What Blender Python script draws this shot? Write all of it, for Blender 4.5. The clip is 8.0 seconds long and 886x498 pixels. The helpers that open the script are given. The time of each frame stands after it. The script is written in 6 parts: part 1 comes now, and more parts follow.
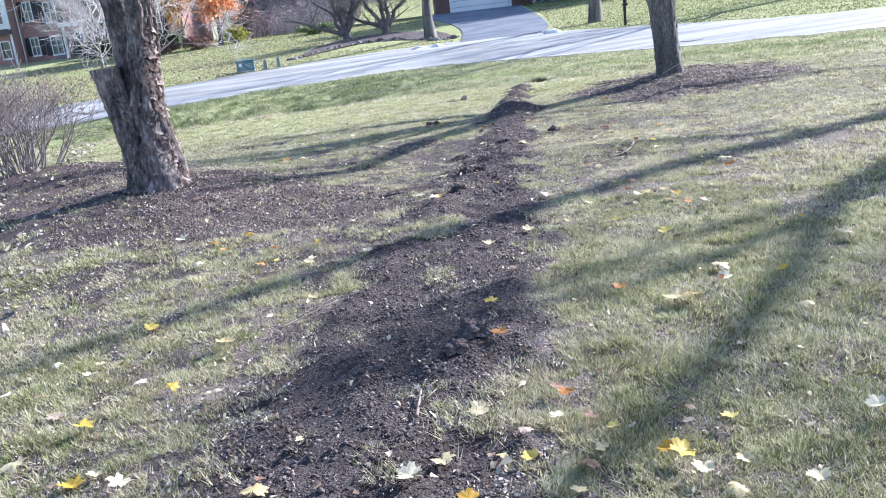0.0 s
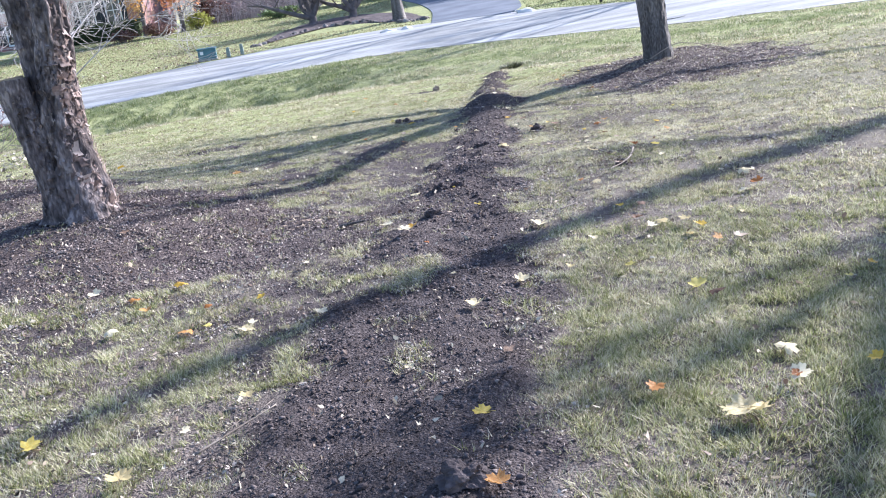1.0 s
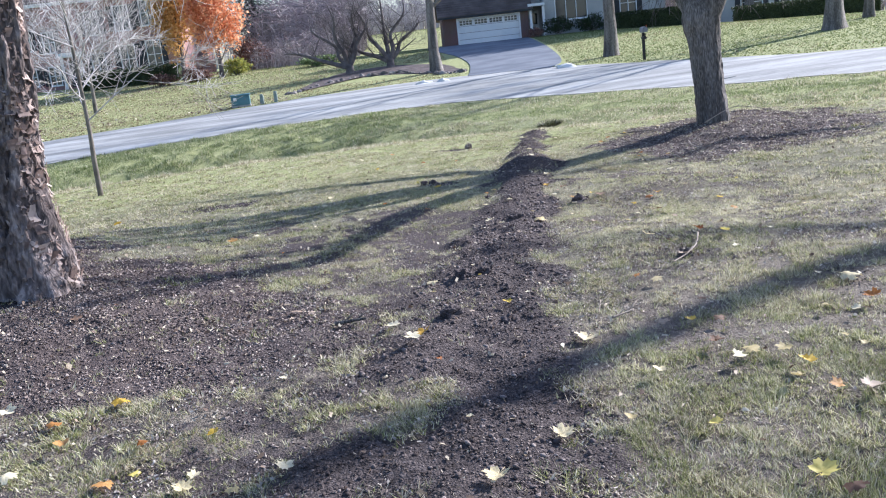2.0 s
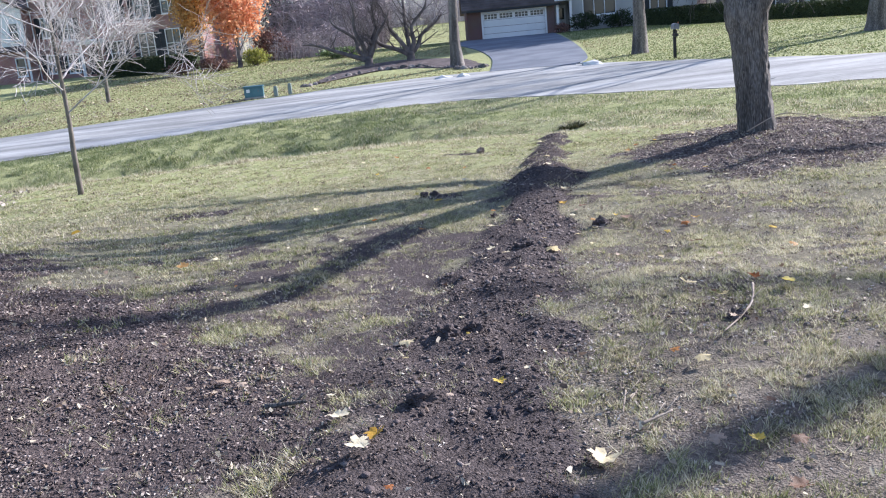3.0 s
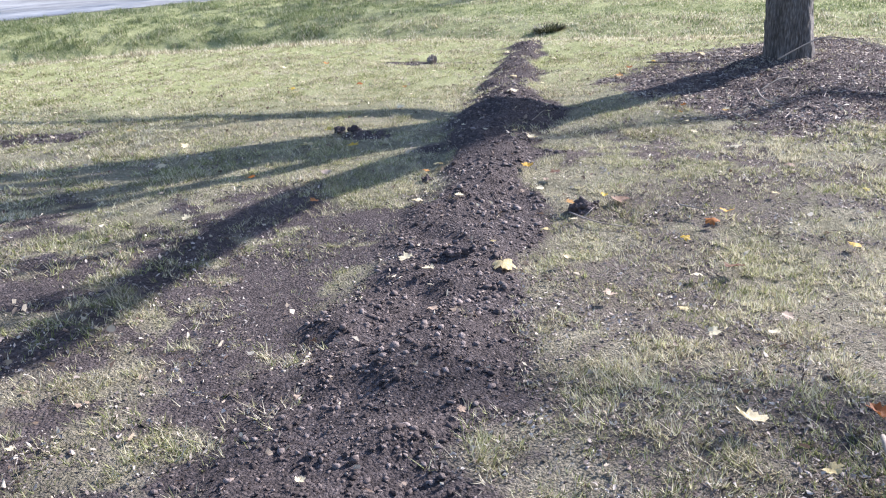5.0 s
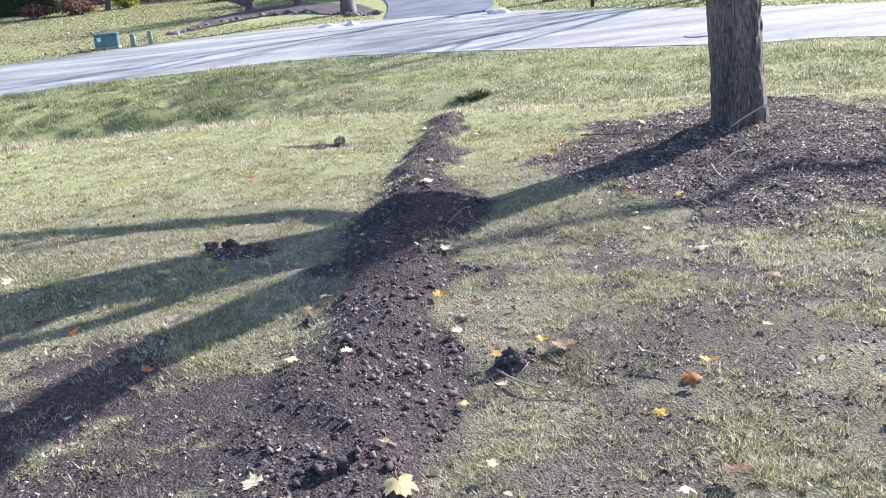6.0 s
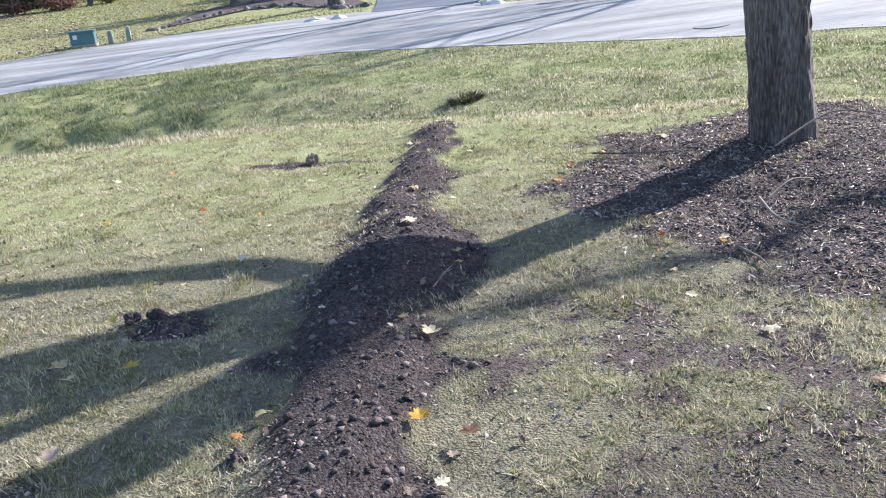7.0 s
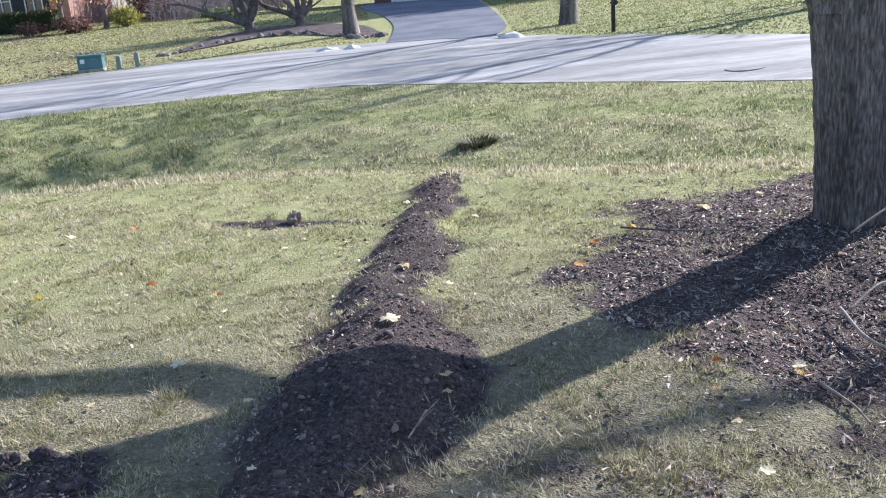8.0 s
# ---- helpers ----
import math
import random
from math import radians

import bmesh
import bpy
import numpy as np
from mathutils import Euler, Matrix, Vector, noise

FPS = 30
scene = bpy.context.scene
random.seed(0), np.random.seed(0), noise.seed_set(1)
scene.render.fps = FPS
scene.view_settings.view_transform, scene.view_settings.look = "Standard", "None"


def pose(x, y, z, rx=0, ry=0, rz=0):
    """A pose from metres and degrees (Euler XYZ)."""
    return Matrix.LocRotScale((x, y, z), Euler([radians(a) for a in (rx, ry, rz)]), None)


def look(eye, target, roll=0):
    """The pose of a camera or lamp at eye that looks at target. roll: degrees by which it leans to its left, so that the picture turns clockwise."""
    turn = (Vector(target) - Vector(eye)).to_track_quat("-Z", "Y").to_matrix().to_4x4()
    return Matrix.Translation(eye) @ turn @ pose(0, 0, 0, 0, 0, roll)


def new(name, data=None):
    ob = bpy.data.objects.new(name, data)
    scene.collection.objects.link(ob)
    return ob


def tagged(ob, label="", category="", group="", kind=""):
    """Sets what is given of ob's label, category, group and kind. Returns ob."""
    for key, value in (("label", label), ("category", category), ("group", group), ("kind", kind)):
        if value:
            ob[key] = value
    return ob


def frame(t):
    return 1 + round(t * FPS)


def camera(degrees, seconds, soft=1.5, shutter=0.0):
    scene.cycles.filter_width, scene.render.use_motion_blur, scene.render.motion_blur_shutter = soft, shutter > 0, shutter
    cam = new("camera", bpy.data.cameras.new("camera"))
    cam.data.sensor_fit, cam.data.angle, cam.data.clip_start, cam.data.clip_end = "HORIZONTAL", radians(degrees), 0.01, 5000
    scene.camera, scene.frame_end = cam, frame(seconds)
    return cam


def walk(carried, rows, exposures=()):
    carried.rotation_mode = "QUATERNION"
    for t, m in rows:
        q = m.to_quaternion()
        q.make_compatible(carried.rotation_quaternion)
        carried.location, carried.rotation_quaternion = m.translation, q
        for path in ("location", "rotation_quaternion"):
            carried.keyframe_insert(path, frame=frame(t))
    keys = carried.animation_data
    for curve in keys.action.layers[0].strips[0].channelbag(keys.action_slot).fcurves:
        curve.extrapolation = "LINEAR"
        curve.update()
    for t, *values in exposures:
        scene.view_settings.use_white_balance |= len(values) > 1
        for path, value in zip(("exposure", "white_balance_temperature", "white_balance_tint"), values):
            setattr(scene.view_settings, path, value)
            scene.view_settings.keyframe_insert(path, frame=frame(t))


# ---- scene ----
cam = camera(55.0, 8.0, soft=1.1)
EXPOSURE, SUN, SKY = 1.0, 5.0, 0.112
PATH = [
    (0, (-0.002, 0.152, 1.455), (0.008, 2.077, 0.914), -6.65),
    (0.3, (-0.001, 0.549, 1.466), (0.016, 2.471, 0.915), -6.31),
    (0.5, (0.008, 0.805, 1.481), (0.047, 2.722, 0.913), -6.37),
    (0.7, (0.031, 1.051, 1.503), (0.083, 2.954, 0.889), -6.97),
    (0.8, (0.049, 1.173, 1.517), (0.105, 3.077, 0.907), -7.33),
    (1, (0.089, 1.420, 1.540), (0.146, 3.329, 0.947), -8.05),
    (1.2, (0.119, 1.685, 1.546), (0.112, 3.601, 0.970), -8.61),
    (1.3, (0.130, 1.820, 1.547), (0.108, 3.738, 0.979), -8.57),
    (1.5, (0.151, 2.088, 1.545), (0.118, 4.012, 0.999), -8.09),
    (1.7, (0.184, 2.341, 1.530), (0.173, 4.287, 1.070), -7.37),
    (1.8, (0.202, 2.467, 1.520), (0.199, 4.415, 1.065), -7.01),
    (2, (0.239, 2.726, 1.496), (0.237, 4.669, 1.023), -6.39),
    (2.2, (0.266, 3.016, 1.484), (0.227, 4.963, 1.032), -5.87),
    (3.3, (0.564, 4.531, 1.438), (0.500, 6.459, 0.911), -4.85),
    (3.5, (0.584, 4.796, 1.447), (0.524, 6.683, 0.787), -3.43),
    (3.7, (0.612, 5.060, 1.445), (0.573, 6.934, 0.746), -2.84),
    (4, (0.671, 5.451, 1.428), (0.647, 7.318, 0.711), -2.63),
    (4.2, (0.719, 5.720, 1.392), (0.719, 7.579, 0.655), -2.34),
    (5.3, (1.005, 7.246, 1.350), (1.016, 9.107, 0.618), -2.25),
    (5.5, (1.123, 7.569, 1.309), (1.210, 9.454, 0.648), -3.11),
    (5.7, (1.179, 7.841, 1.317), (1.307, 9.732, 0.679), -4.24),
    (6, (1.197, 8.203, 1.334), (1.341, 10.100, 0.719), -4.50),
    (6.2, (1.217, 8.455, 1.335), (1.376, 10.371, 0.784), -4.64),
    (6.3, (1.233, 8.587, 1.332), (1.389, 10.502, 0.775), -4.81),
    (6.5, (1.273, 8.848, 1.333), (1.425, 10.750, 0.732), -5.13),
    (6.7, (1.322, 9.103, 1.333), (1.474, 10.997, 0.709), -5.25),
    (7, (1.394, 9.476, 1.340), (1.543, 11.366, 0.702), -5.31),
    (7.2, (1.435, 9.727, 1.350), (1.572, 11.612, 0.697), -5.50),
    (7.5, (1.499, 10.100, 1.363), (1.643, 11.994, 0.739), -5.54),
    (7.8, (1.577, 10.435, 1.359), (1.730, 12.325, 0.723), -4.62),
    (8, (1.637, 10.643, 1.357), (1.759, 12.555, 0.783), -4.02),
]
walk(cam, [(t, look(eye, target, roll)) for t, eye, target, roll in PATH],
     exposures=[(t, EXPOSURE + e, k, g) for t, e, k, g in ((0.0, 0.36, 5520, 16), (1.5, 0.2, 5600, 18), (2.0, 0.02, 5640, 16), (3.5, -0.03, 5780, 19), (5.5, 0.28, 5800, 18), (6.5, 0.15, 5820, 17), (8.0, -0.04, 5860, 18))])

# ---- daylight: low autumn sun ahead and to the right ----
SUN_X, SUN_Y, SUN_ELEV = 0.848, 0.53, 29.0
SUN_TAN = math.tan(radians(SUN_ELEV))
world = bpy.data.worlds.new("sky")
scene.world = world
world.use_nodes = True
wn = world.node_tree
sky = wn.nodes.new("ShaderNodeTexSky")
sky.sky_type = "NISHITA"
sky.sun_disc = False
sky.sun_elevation = radians(SUN_ELEV)
sky.sun_rotation = math.atan2(SUN_X, SUN_Y)
sky.air_density, sky.dust_density, sky.ozone_density = 1.0, 1.0, 1.5
wn.links.new(sky.outputs[0], wn.nodes["Background"].inputs[0])
wn.nodes["Background"].inputs[1].default_value = SKY
sun_data = bpy.data.lights.new("sun", "SUN")
sun_data.energy, sun_data.angle, sun_data.color = SUN, radians(0.55), (1.0, 0.93, 0.82)
sun_lamp = new("sun", sun_data)
sun_lamp.matrix_world = look((SUN_X * 50, SUN_Y * 50, SUN_TAN * 50), (0, 0, 0))


# ---- small tools ----
def lattice(ix, iy, seed):
    h = (ix.astype(np.int64) * 374761393 + iy.astype(np.int64) * 668265263 + seed * 974634777) & 0xFFFFFFFF
    h = ((h ^ (h >> 13)) * 1274126177) & 0xFFFFFFFF
    return ((h ^ (h >> 16)) & 0xFFFF) / 65535.0


def rough(x, y, size, seed=0):
    """Smooth value noise, 0 to 1, with features about size metres wide."""
    x, y = np.asarray(x, float) / size, np.asarray(y, float) / size
    ix, iy = np.floor(x), np.floor(y)
    fx, fy = x - ix, y - iy
    fx, fy = fx * fx * (3 - 2 * fx), fy * fy * (3 - 2 * fy)
    a, b = lattice(ix, iy, seed), lattice(ix + 1, iy, seed)
    c, d = lattice(ix, iy + 1, seed), lattice(ix + 1, iy + 1, seed)
    return (a * (1 - fx) + b * fx) * (1 - fy) + (c * (1 - fx) + d * fx) * fy


def step(a, b, v):
    s = np.clip((np.asarray(v, float) - a) / (b - a), 0, 1)
    return s * s * (3 - 2 * s)


# the strip of turned soil: its two edges and the height of its ridge, along y
TRENCH_Y = [1.0, 2.7, 3.6, 4.6, 5.9, 6.7, 7.2, 7.9, 8.8, 10.0, 11.4, 12.4, 13.3, 13.9, 14.4, 15.3, 16.6, 17.9, 18.8]
TRENCH_L = [-1.3, -1.22, -0.82, -0.64, -0.68, -0.72, -0.36, -0.1, 0.05, 0.28, 0.6, 0.88, 0.94, 0.96, 1.12, 1.28, 1.58, 1.84, 2.0]
TRENCH_R = [0.1, 0.17, 0.28, 0.5, 0.71, 0.81, 0.89, 0.95, 1.05, 1.16, 1.38, 1.5, 1.66, 1.95, 1.9, 1.93, 2.07, 2.27, 2.42]
TRENCH_H = [0.01, 0.01, 0.015, 0.02, 0.03, 0.03, 0.03, 0.04, 0.05, 0.05, 0.06, 0.08, 0.11, 0.15, 0.11, 0.08, 0.08, 0.06, 0.03]
DITCH_X = [-30, -8, -4, 0, 1.8, 2.8, 4.1, 6, 10, 20]
DITCH_Y = [17.5, 22.2, 22.8, 22.4, 21.2, 20.6, 19.9, 18.9, 16.4, 10]
KERB_X = [-70, -30, -16, -9, -4.5, 0, 2.8, 5.8, 9, 14, 25, 60]
KERB_Y = [4, 20.5, 26, 28.4, 29.4, 29.0, 27.6, 25.0, 22.8, 19.6, 12.5, -9]
BIRCH, ASH = (-2.8, 8.9), (4.52, 15.4)


def zones(x, y):
    """How far each place is turned soil, bark mulch and thin, worn lawn, each 0 to 1."""
    x, y = np.asarray(x, float), np.asarray(y, float)
    ragged = (rough(x, y, 0.45, 3) - 0.5) * 0.8 + (rough(x, y, 0.16, 4) - 0.5) * 0.6
    left, right = np.interp(y, TRENCH_Y, TRENCH_L), np.interp(y, TRENCH_Y, TRENCH_R)
    mid, half = (left + right) / 2, (right - left) / 2
    side = (x - mid) / half
    out = (np.abs(side) - 1) * half
    early = step(9.0, 6.5, y)
    trench = np.where(side < 0, step(0.24 + 0.14 * early, -0.2 - 0.14 * early, out + ragged * (0.42 + 0.2 * early)), step(0.22, -0.18, out + ragged * 0.42))
    trench = trench * step(19.0, 18.5, y)
    trench = trench * (1 - step(14.4, 15.2, y) * (0.05 + 0.3 * step(0.5, 0.75, rough(x, y, 0.2, 28))))
    tufts = np.hypot((x + 0.15) / 0.35, (y - 6.4) / 0.3)
    trench = trench * (1 - 0.6 * step(0.3, -0.3, tufts - 1 + ragged)) * (1 - 0.3 * early * step(0.62, 0.78, rough(x, y, 0.28, 27)))
    b1 = np.hypot((x + 2.2) / 2.0, (y - 8.35) / 1.62)
    b2 = np.hypot((x + 5.6) / 2.6, (y - 10.4) / 1.7)
    b3 = np.hypot((x - 4.62) / 1.88, (y - 14.85) / 1.98)
    mulch = np.zeros_like(x + y)
    for b, w in ((b1, 2.0), (b2, 2.0), (b3, 2.4)):
        mulch = np.maximum(mulch, step(0.3, -0.26, (b - 1) * w / 1.5 + ragged * 0.6))
    streak = np.hypot((x - 0.86) / 0.62, (y - 17.5 + 0.32 * (x - 0.86)) / 0.13)
    trench = np.maximum(trench, 0.75 * step(0.3, -0.2, streak - 1 + ragged))
    trench = np.maximum(trench, 0.7 * step(0.35, -0.25, np.hypot((x + 2.85) / 0.5, (y - 14.4) / 0.26) - 1 + ragged))
    trench = np.maximum(trench, 0.8 * step(0.3, -0.25, np.hypot((x - 0.22) / 0.26, (y - 13.6) / 0.2) - 1 + ragged))
    blend = np.hypot((x + 0.45) / 0.55, (y - 7.7) / 0.9)
    mulch = np.maximum(mulch, 0.75 * step(0.35, -0.35, (blend - 1) * 0.9 + ragged * 1.1))
    gap = np.hypot((x + 0.55) / 0.62, (y - 9.4) / 1.0)
    mulch = mulch * (1 - 0.8 * step(0.3, -0.3, gap - 1 + ragged))
    spots = rough(x, y, 0.5, 11) * 0.4 + rough(x, y, 0.2, 13) * 0.35 + rough(x, y, 0.09, 15) * 0.25
    thin = (0.2 + (0.9 + 0.3 * step(11.0, 12.5, y)) * step(0.42, 0.6, spots)) * step(6.0, 8.5, y) * step(15.0, 13.0, y) * step(4.4, 3.4, x) * step(0.6, 1.2, x)
    left_thin = 1.1 * step(0.46, 0.64, spots) * step(-0.1, -0.5, x) * step(14.5, 11.0, y)
    left_thin = np.maximum(left_thin, 1.3 * step(0.36, 0.6, spots) * step(1.3, 0.7, np.hypot((x + 0.45) / 1.0, (y - 10.8) / 1.6)))
    left_thin = np.maximum(left_thin, 1.35 * step(0.85, 0.1, left - x) * step(left + 0.3, left, x) * step(7.0, 7.6, y) * step(12.5, 11.5, y) * step(0.3, 0.52, spots))
    return np.clip(trench, 0, 1), np.clip(mulch, 0, 1), np.clip(np.maximum(0.44 * thin, 0.62 * left_thin), 0, 1)


def bed_amount(x, y):
    """0 on the lawn, 1 on bare mulch and soil."""
    a, b, c = zones(x, y)
    return np.maximum(a, np.maximum(b, c))


def ground_z(x, y):
    """Height of the ground sheet, without the fine lumps."""
    x, y = np.asarray(x, float), np.asarray(y, float)
    xc = np.clip(x, -20, 20)
    lawn = 0.0262 * np.clip(x, -40, 40) - 0.0227 * np.clip(y, -60, 40)
    street = -0.45 + 0.03 * xc + 0.02 * (y - 26)
    plots = 1.0 - 0.08 * np.clip(x - 14, 0, 20) + 0.0 * y
    k = np.clip((y - 42) / 30, 0, 1)
    far = street * (1 - k) + plots * k
    s = step(17.5, 25, y)
    z = lawn * (1 - s) + far * s
    d = y - np.interp(x, DITCH_X, DITCH_Y)
    z = z - np.interp(x, [-8, -4, 0, 3, 6], [0.75, 0.66, 0.46, 0.26, 0.17]) * np.exp(-(d / np.where(d > 0, 1.8, 1.05)) ** 2) + 0.06 * np.exp(-((d + 2.3) / 0.9) ** 2)
    z = z - 0.09 * np.exp(-((y - 9.3) / 2.6) ** 2) * step(-3.5, -1.0, x) * (1 - step(0.5, 1.8, x) * step(10.4, 9.2, y))
    z = z - 0.05 * np.exp(-((y - 10.9) / 0.9) ** 2) * step(-1.0, 0.5, x) - 0.06 * np.exp(-((x - 3.5) ** 2 + (y - 13.1) ** 2) / 1.3)
    z = z + 0.30 * np.exp(-((x - BIRCH[0]) ** 2 + (y - BIRCH[1] - 0.1) ** 2) / (2 * 1.7 ** 2))
    z = z + 0.4 * np.exp(-((x + 5.0) ** 2 + (y - 11.0) ** 2) / (2 * 1.1 ** 2))
    z = z + 0.14 * np.exp(-((x - 4.55) ** 2 + (y - 15.3) ** 2) / (2 * 0.8 ** 2))
    left, right = np.interp(y, TRENCH_Y, TRENCH_L), np.interp(y, TRENCH_Y, TRENCH_R)
    side = (x - (left + right) / 2) / ((right - left) / 2)
    z = z + np.interp(y, TRENCH_Y, TRENCH_H) * np.clip(1 - side * side, 0, 1) * step(19.3, 18.4, y)
    z = z + step(-2.0, -0.8, d) * step(0.3, 1.3, np.interp(x, KERB_X, KERB_Y) - y) * np.interp(x, [-3, 2], [1.0, 0.3]) * (0.11 * (rough(x, y, 0.45, 9) - 0.5) + 0.08 * (rough(x, y, 0.2, 10) - 0.5))
    z = z + 2.0 * step(76, 106, y) * step(-18, -7, x) * step(14, 7, x)
    near = step(60, 20, np.hypot(x, y))
    return z + near * (0.05 * (rough(x, y, 1.3, 7) - 0.5) + 0.02 * (rough(x, y, 0.35, 8) - 0.5))


def soil_lumps(x, y):
    """Clods and hollows of the bare soil, on top of ground_z."""
    a, b, c = zones(x, y)
    hump = 0.055 * (rough(x, y, 0.19, 21) - 0.5) + 0.06 * (rough(x, y, 0.36, 22) - 0.5) + 0.04 * (rough(x, y, 0.11, 24) - 0.5)
    return step(30, 20, np.hypot(x, y)) * np.maximum(a, np.maximum(0.55 * b, 0.4 * c)) * hump



def gz(x, y):
    return float(ground_z(x, y))


def top_z(x, y):
    """Height of the ground with its clods."""
    return float(ground_z(x, y) + soil_lumps(x, y))


class Geo:
    """Vertices and faces gathered for one mesh."""

    def __init__(self):
        self.v, self.f, self.m = [], [], []

    def add(self, verts, faces, mat=0):
        base = len(self.v)
        self.v.extend(tuple(p) for p in verts)
        self.f.extend(tuple(base + i for i in f) for f in faces)
        self.m.extend([mat] * len(faces))

    def box(self, x0, y0, z0, x1, y1, z1, bevel=0.0, mat=0):
        if bevel <= 0:
            v = [(x, y, z) for z in (z0, z1) for y in (y0, y1) for x in (x0, x1)]
            self.add(v, [(0, 2, 3, 1), (4, 5, 7, 6), (0, 1, 5, 4), (2, 6, 7, 3), (0, 4, 6, 2), (1, 3, 7, 5)], mat)
            return
        bm = bmesh.new()
        bmesh.ops.create_cube(bm, size=1.0, matrix=Matrix.Translation(((x0 + x1) / 2, (y0 + y1) / 2, (z0 + z1) / 2)) @ Matrix.Diagonal((x1 - x0, y1 - y0, z1 - z0, 1)))
        bmesh.ops.bevel(bm, geom=bm.edges[:], offset=bevel, segments=2, affect="EDGES")
        self.add([v.co for v in bm.verts], [[v.index for v in f.verts] for f in bm.faces], mat)
        bm.free()

    def tube(self, pts, radii, n=6, cap=True, mat=0):
        pts = [Vector(p) for p in pts]
        base = len(self.v)
        side = None
        for i, p in enumerate(pts):
            way = (pts[min(i + 1, len(pts) - 1)] - pts[max(i - 1, 0)]).normalized()
            if side is None:
                side = way.orthogonal().normalized()
            side = (side - way * side.dot(way)).normalized()
            up = way.cross(side)
            for k in range(n):
                a = 2 * math.pi * k / n
                self.v.append(tuple(p + (side * math.cos(a) + up * math.sin(a)) * radii[i]))
        for i in range(len(pts) - 1):
            for k in range(n):
                a, b = base + i * n + k, base + i * n + (k + 1) % n
                self.f.append((a, b, b + n, a + n))
                self.m.append(mat)
        if cap:
            self.f.append(tuple(base + k for k in range(n))[::-1])
            self.f.append(tuple(base + (len(pts) - 1) * n + k for k in range(n)))
            self.m.extend([mat, mat])

    def mesh(self, name, mats, smooth=False):
        me = bpy.data.meshes.new(name)
        me.from_pydata(self.v, [], self.f)
        for mt in mats if isinstance(mats, (list, tuple)) else [mats]:
            me.materials.append(mt)
        me.polygons.foreach_set("material_index", self.m)
        me.polygons.foreach_set("use_smooth", [smooth] * len(self.f))
        me.update()
        return me


def part(name, geo, mat, parent=None, label="", smooth=False, place=None):
    ob = new(name, geo.mesh(name, mat, smooth))
    if parent:
        ob.parent = parent
    if place:
        ob.matrix_basis = place
    return tagged(ob, label)


def holder(name, x, y, z, label, category, group="", turn=0.0):
    ob = new(name)
    ob.matrix_basis = pose(x, y, z, 0, 0, turn)
    return tagged(ob, label, category, group)


def array_mesh(name, verts, faces, mat, smooth=False):
    """A mesh from numpy arrays, all faces with the same number of corners."""
    me = bpy.data.meshes.new(name)
    n, k = faces.shape
    me.vertices.add(len(verts))
    me.vertices.foreach_set("co", np.ascontiguousarray(verts, dtype=np.float32).ravel())
    me.loops.add(n * k)
    me.loops.foreach_set("vertex_index", np.ascontiguousarray(faces, dtype=np.int32).ravel())
    me.polygons.add(n)
    me.polygons.foreach_set("loop_start", np.arange(0, n * k, k, dtype=np.int32))
    me.polygons.foreach_set("loop_total", np.full(n, k, dtype=np.int32))
    if smooth:
        me.polygons.foreach_set("use_smooth", np.ones(n, dtype=bool))
    for mt in mat if isinstance(mat, (list, tuple)) else [mat]:
        me.materials.append(mt)
    me.update(calc_edges=True)
    return me


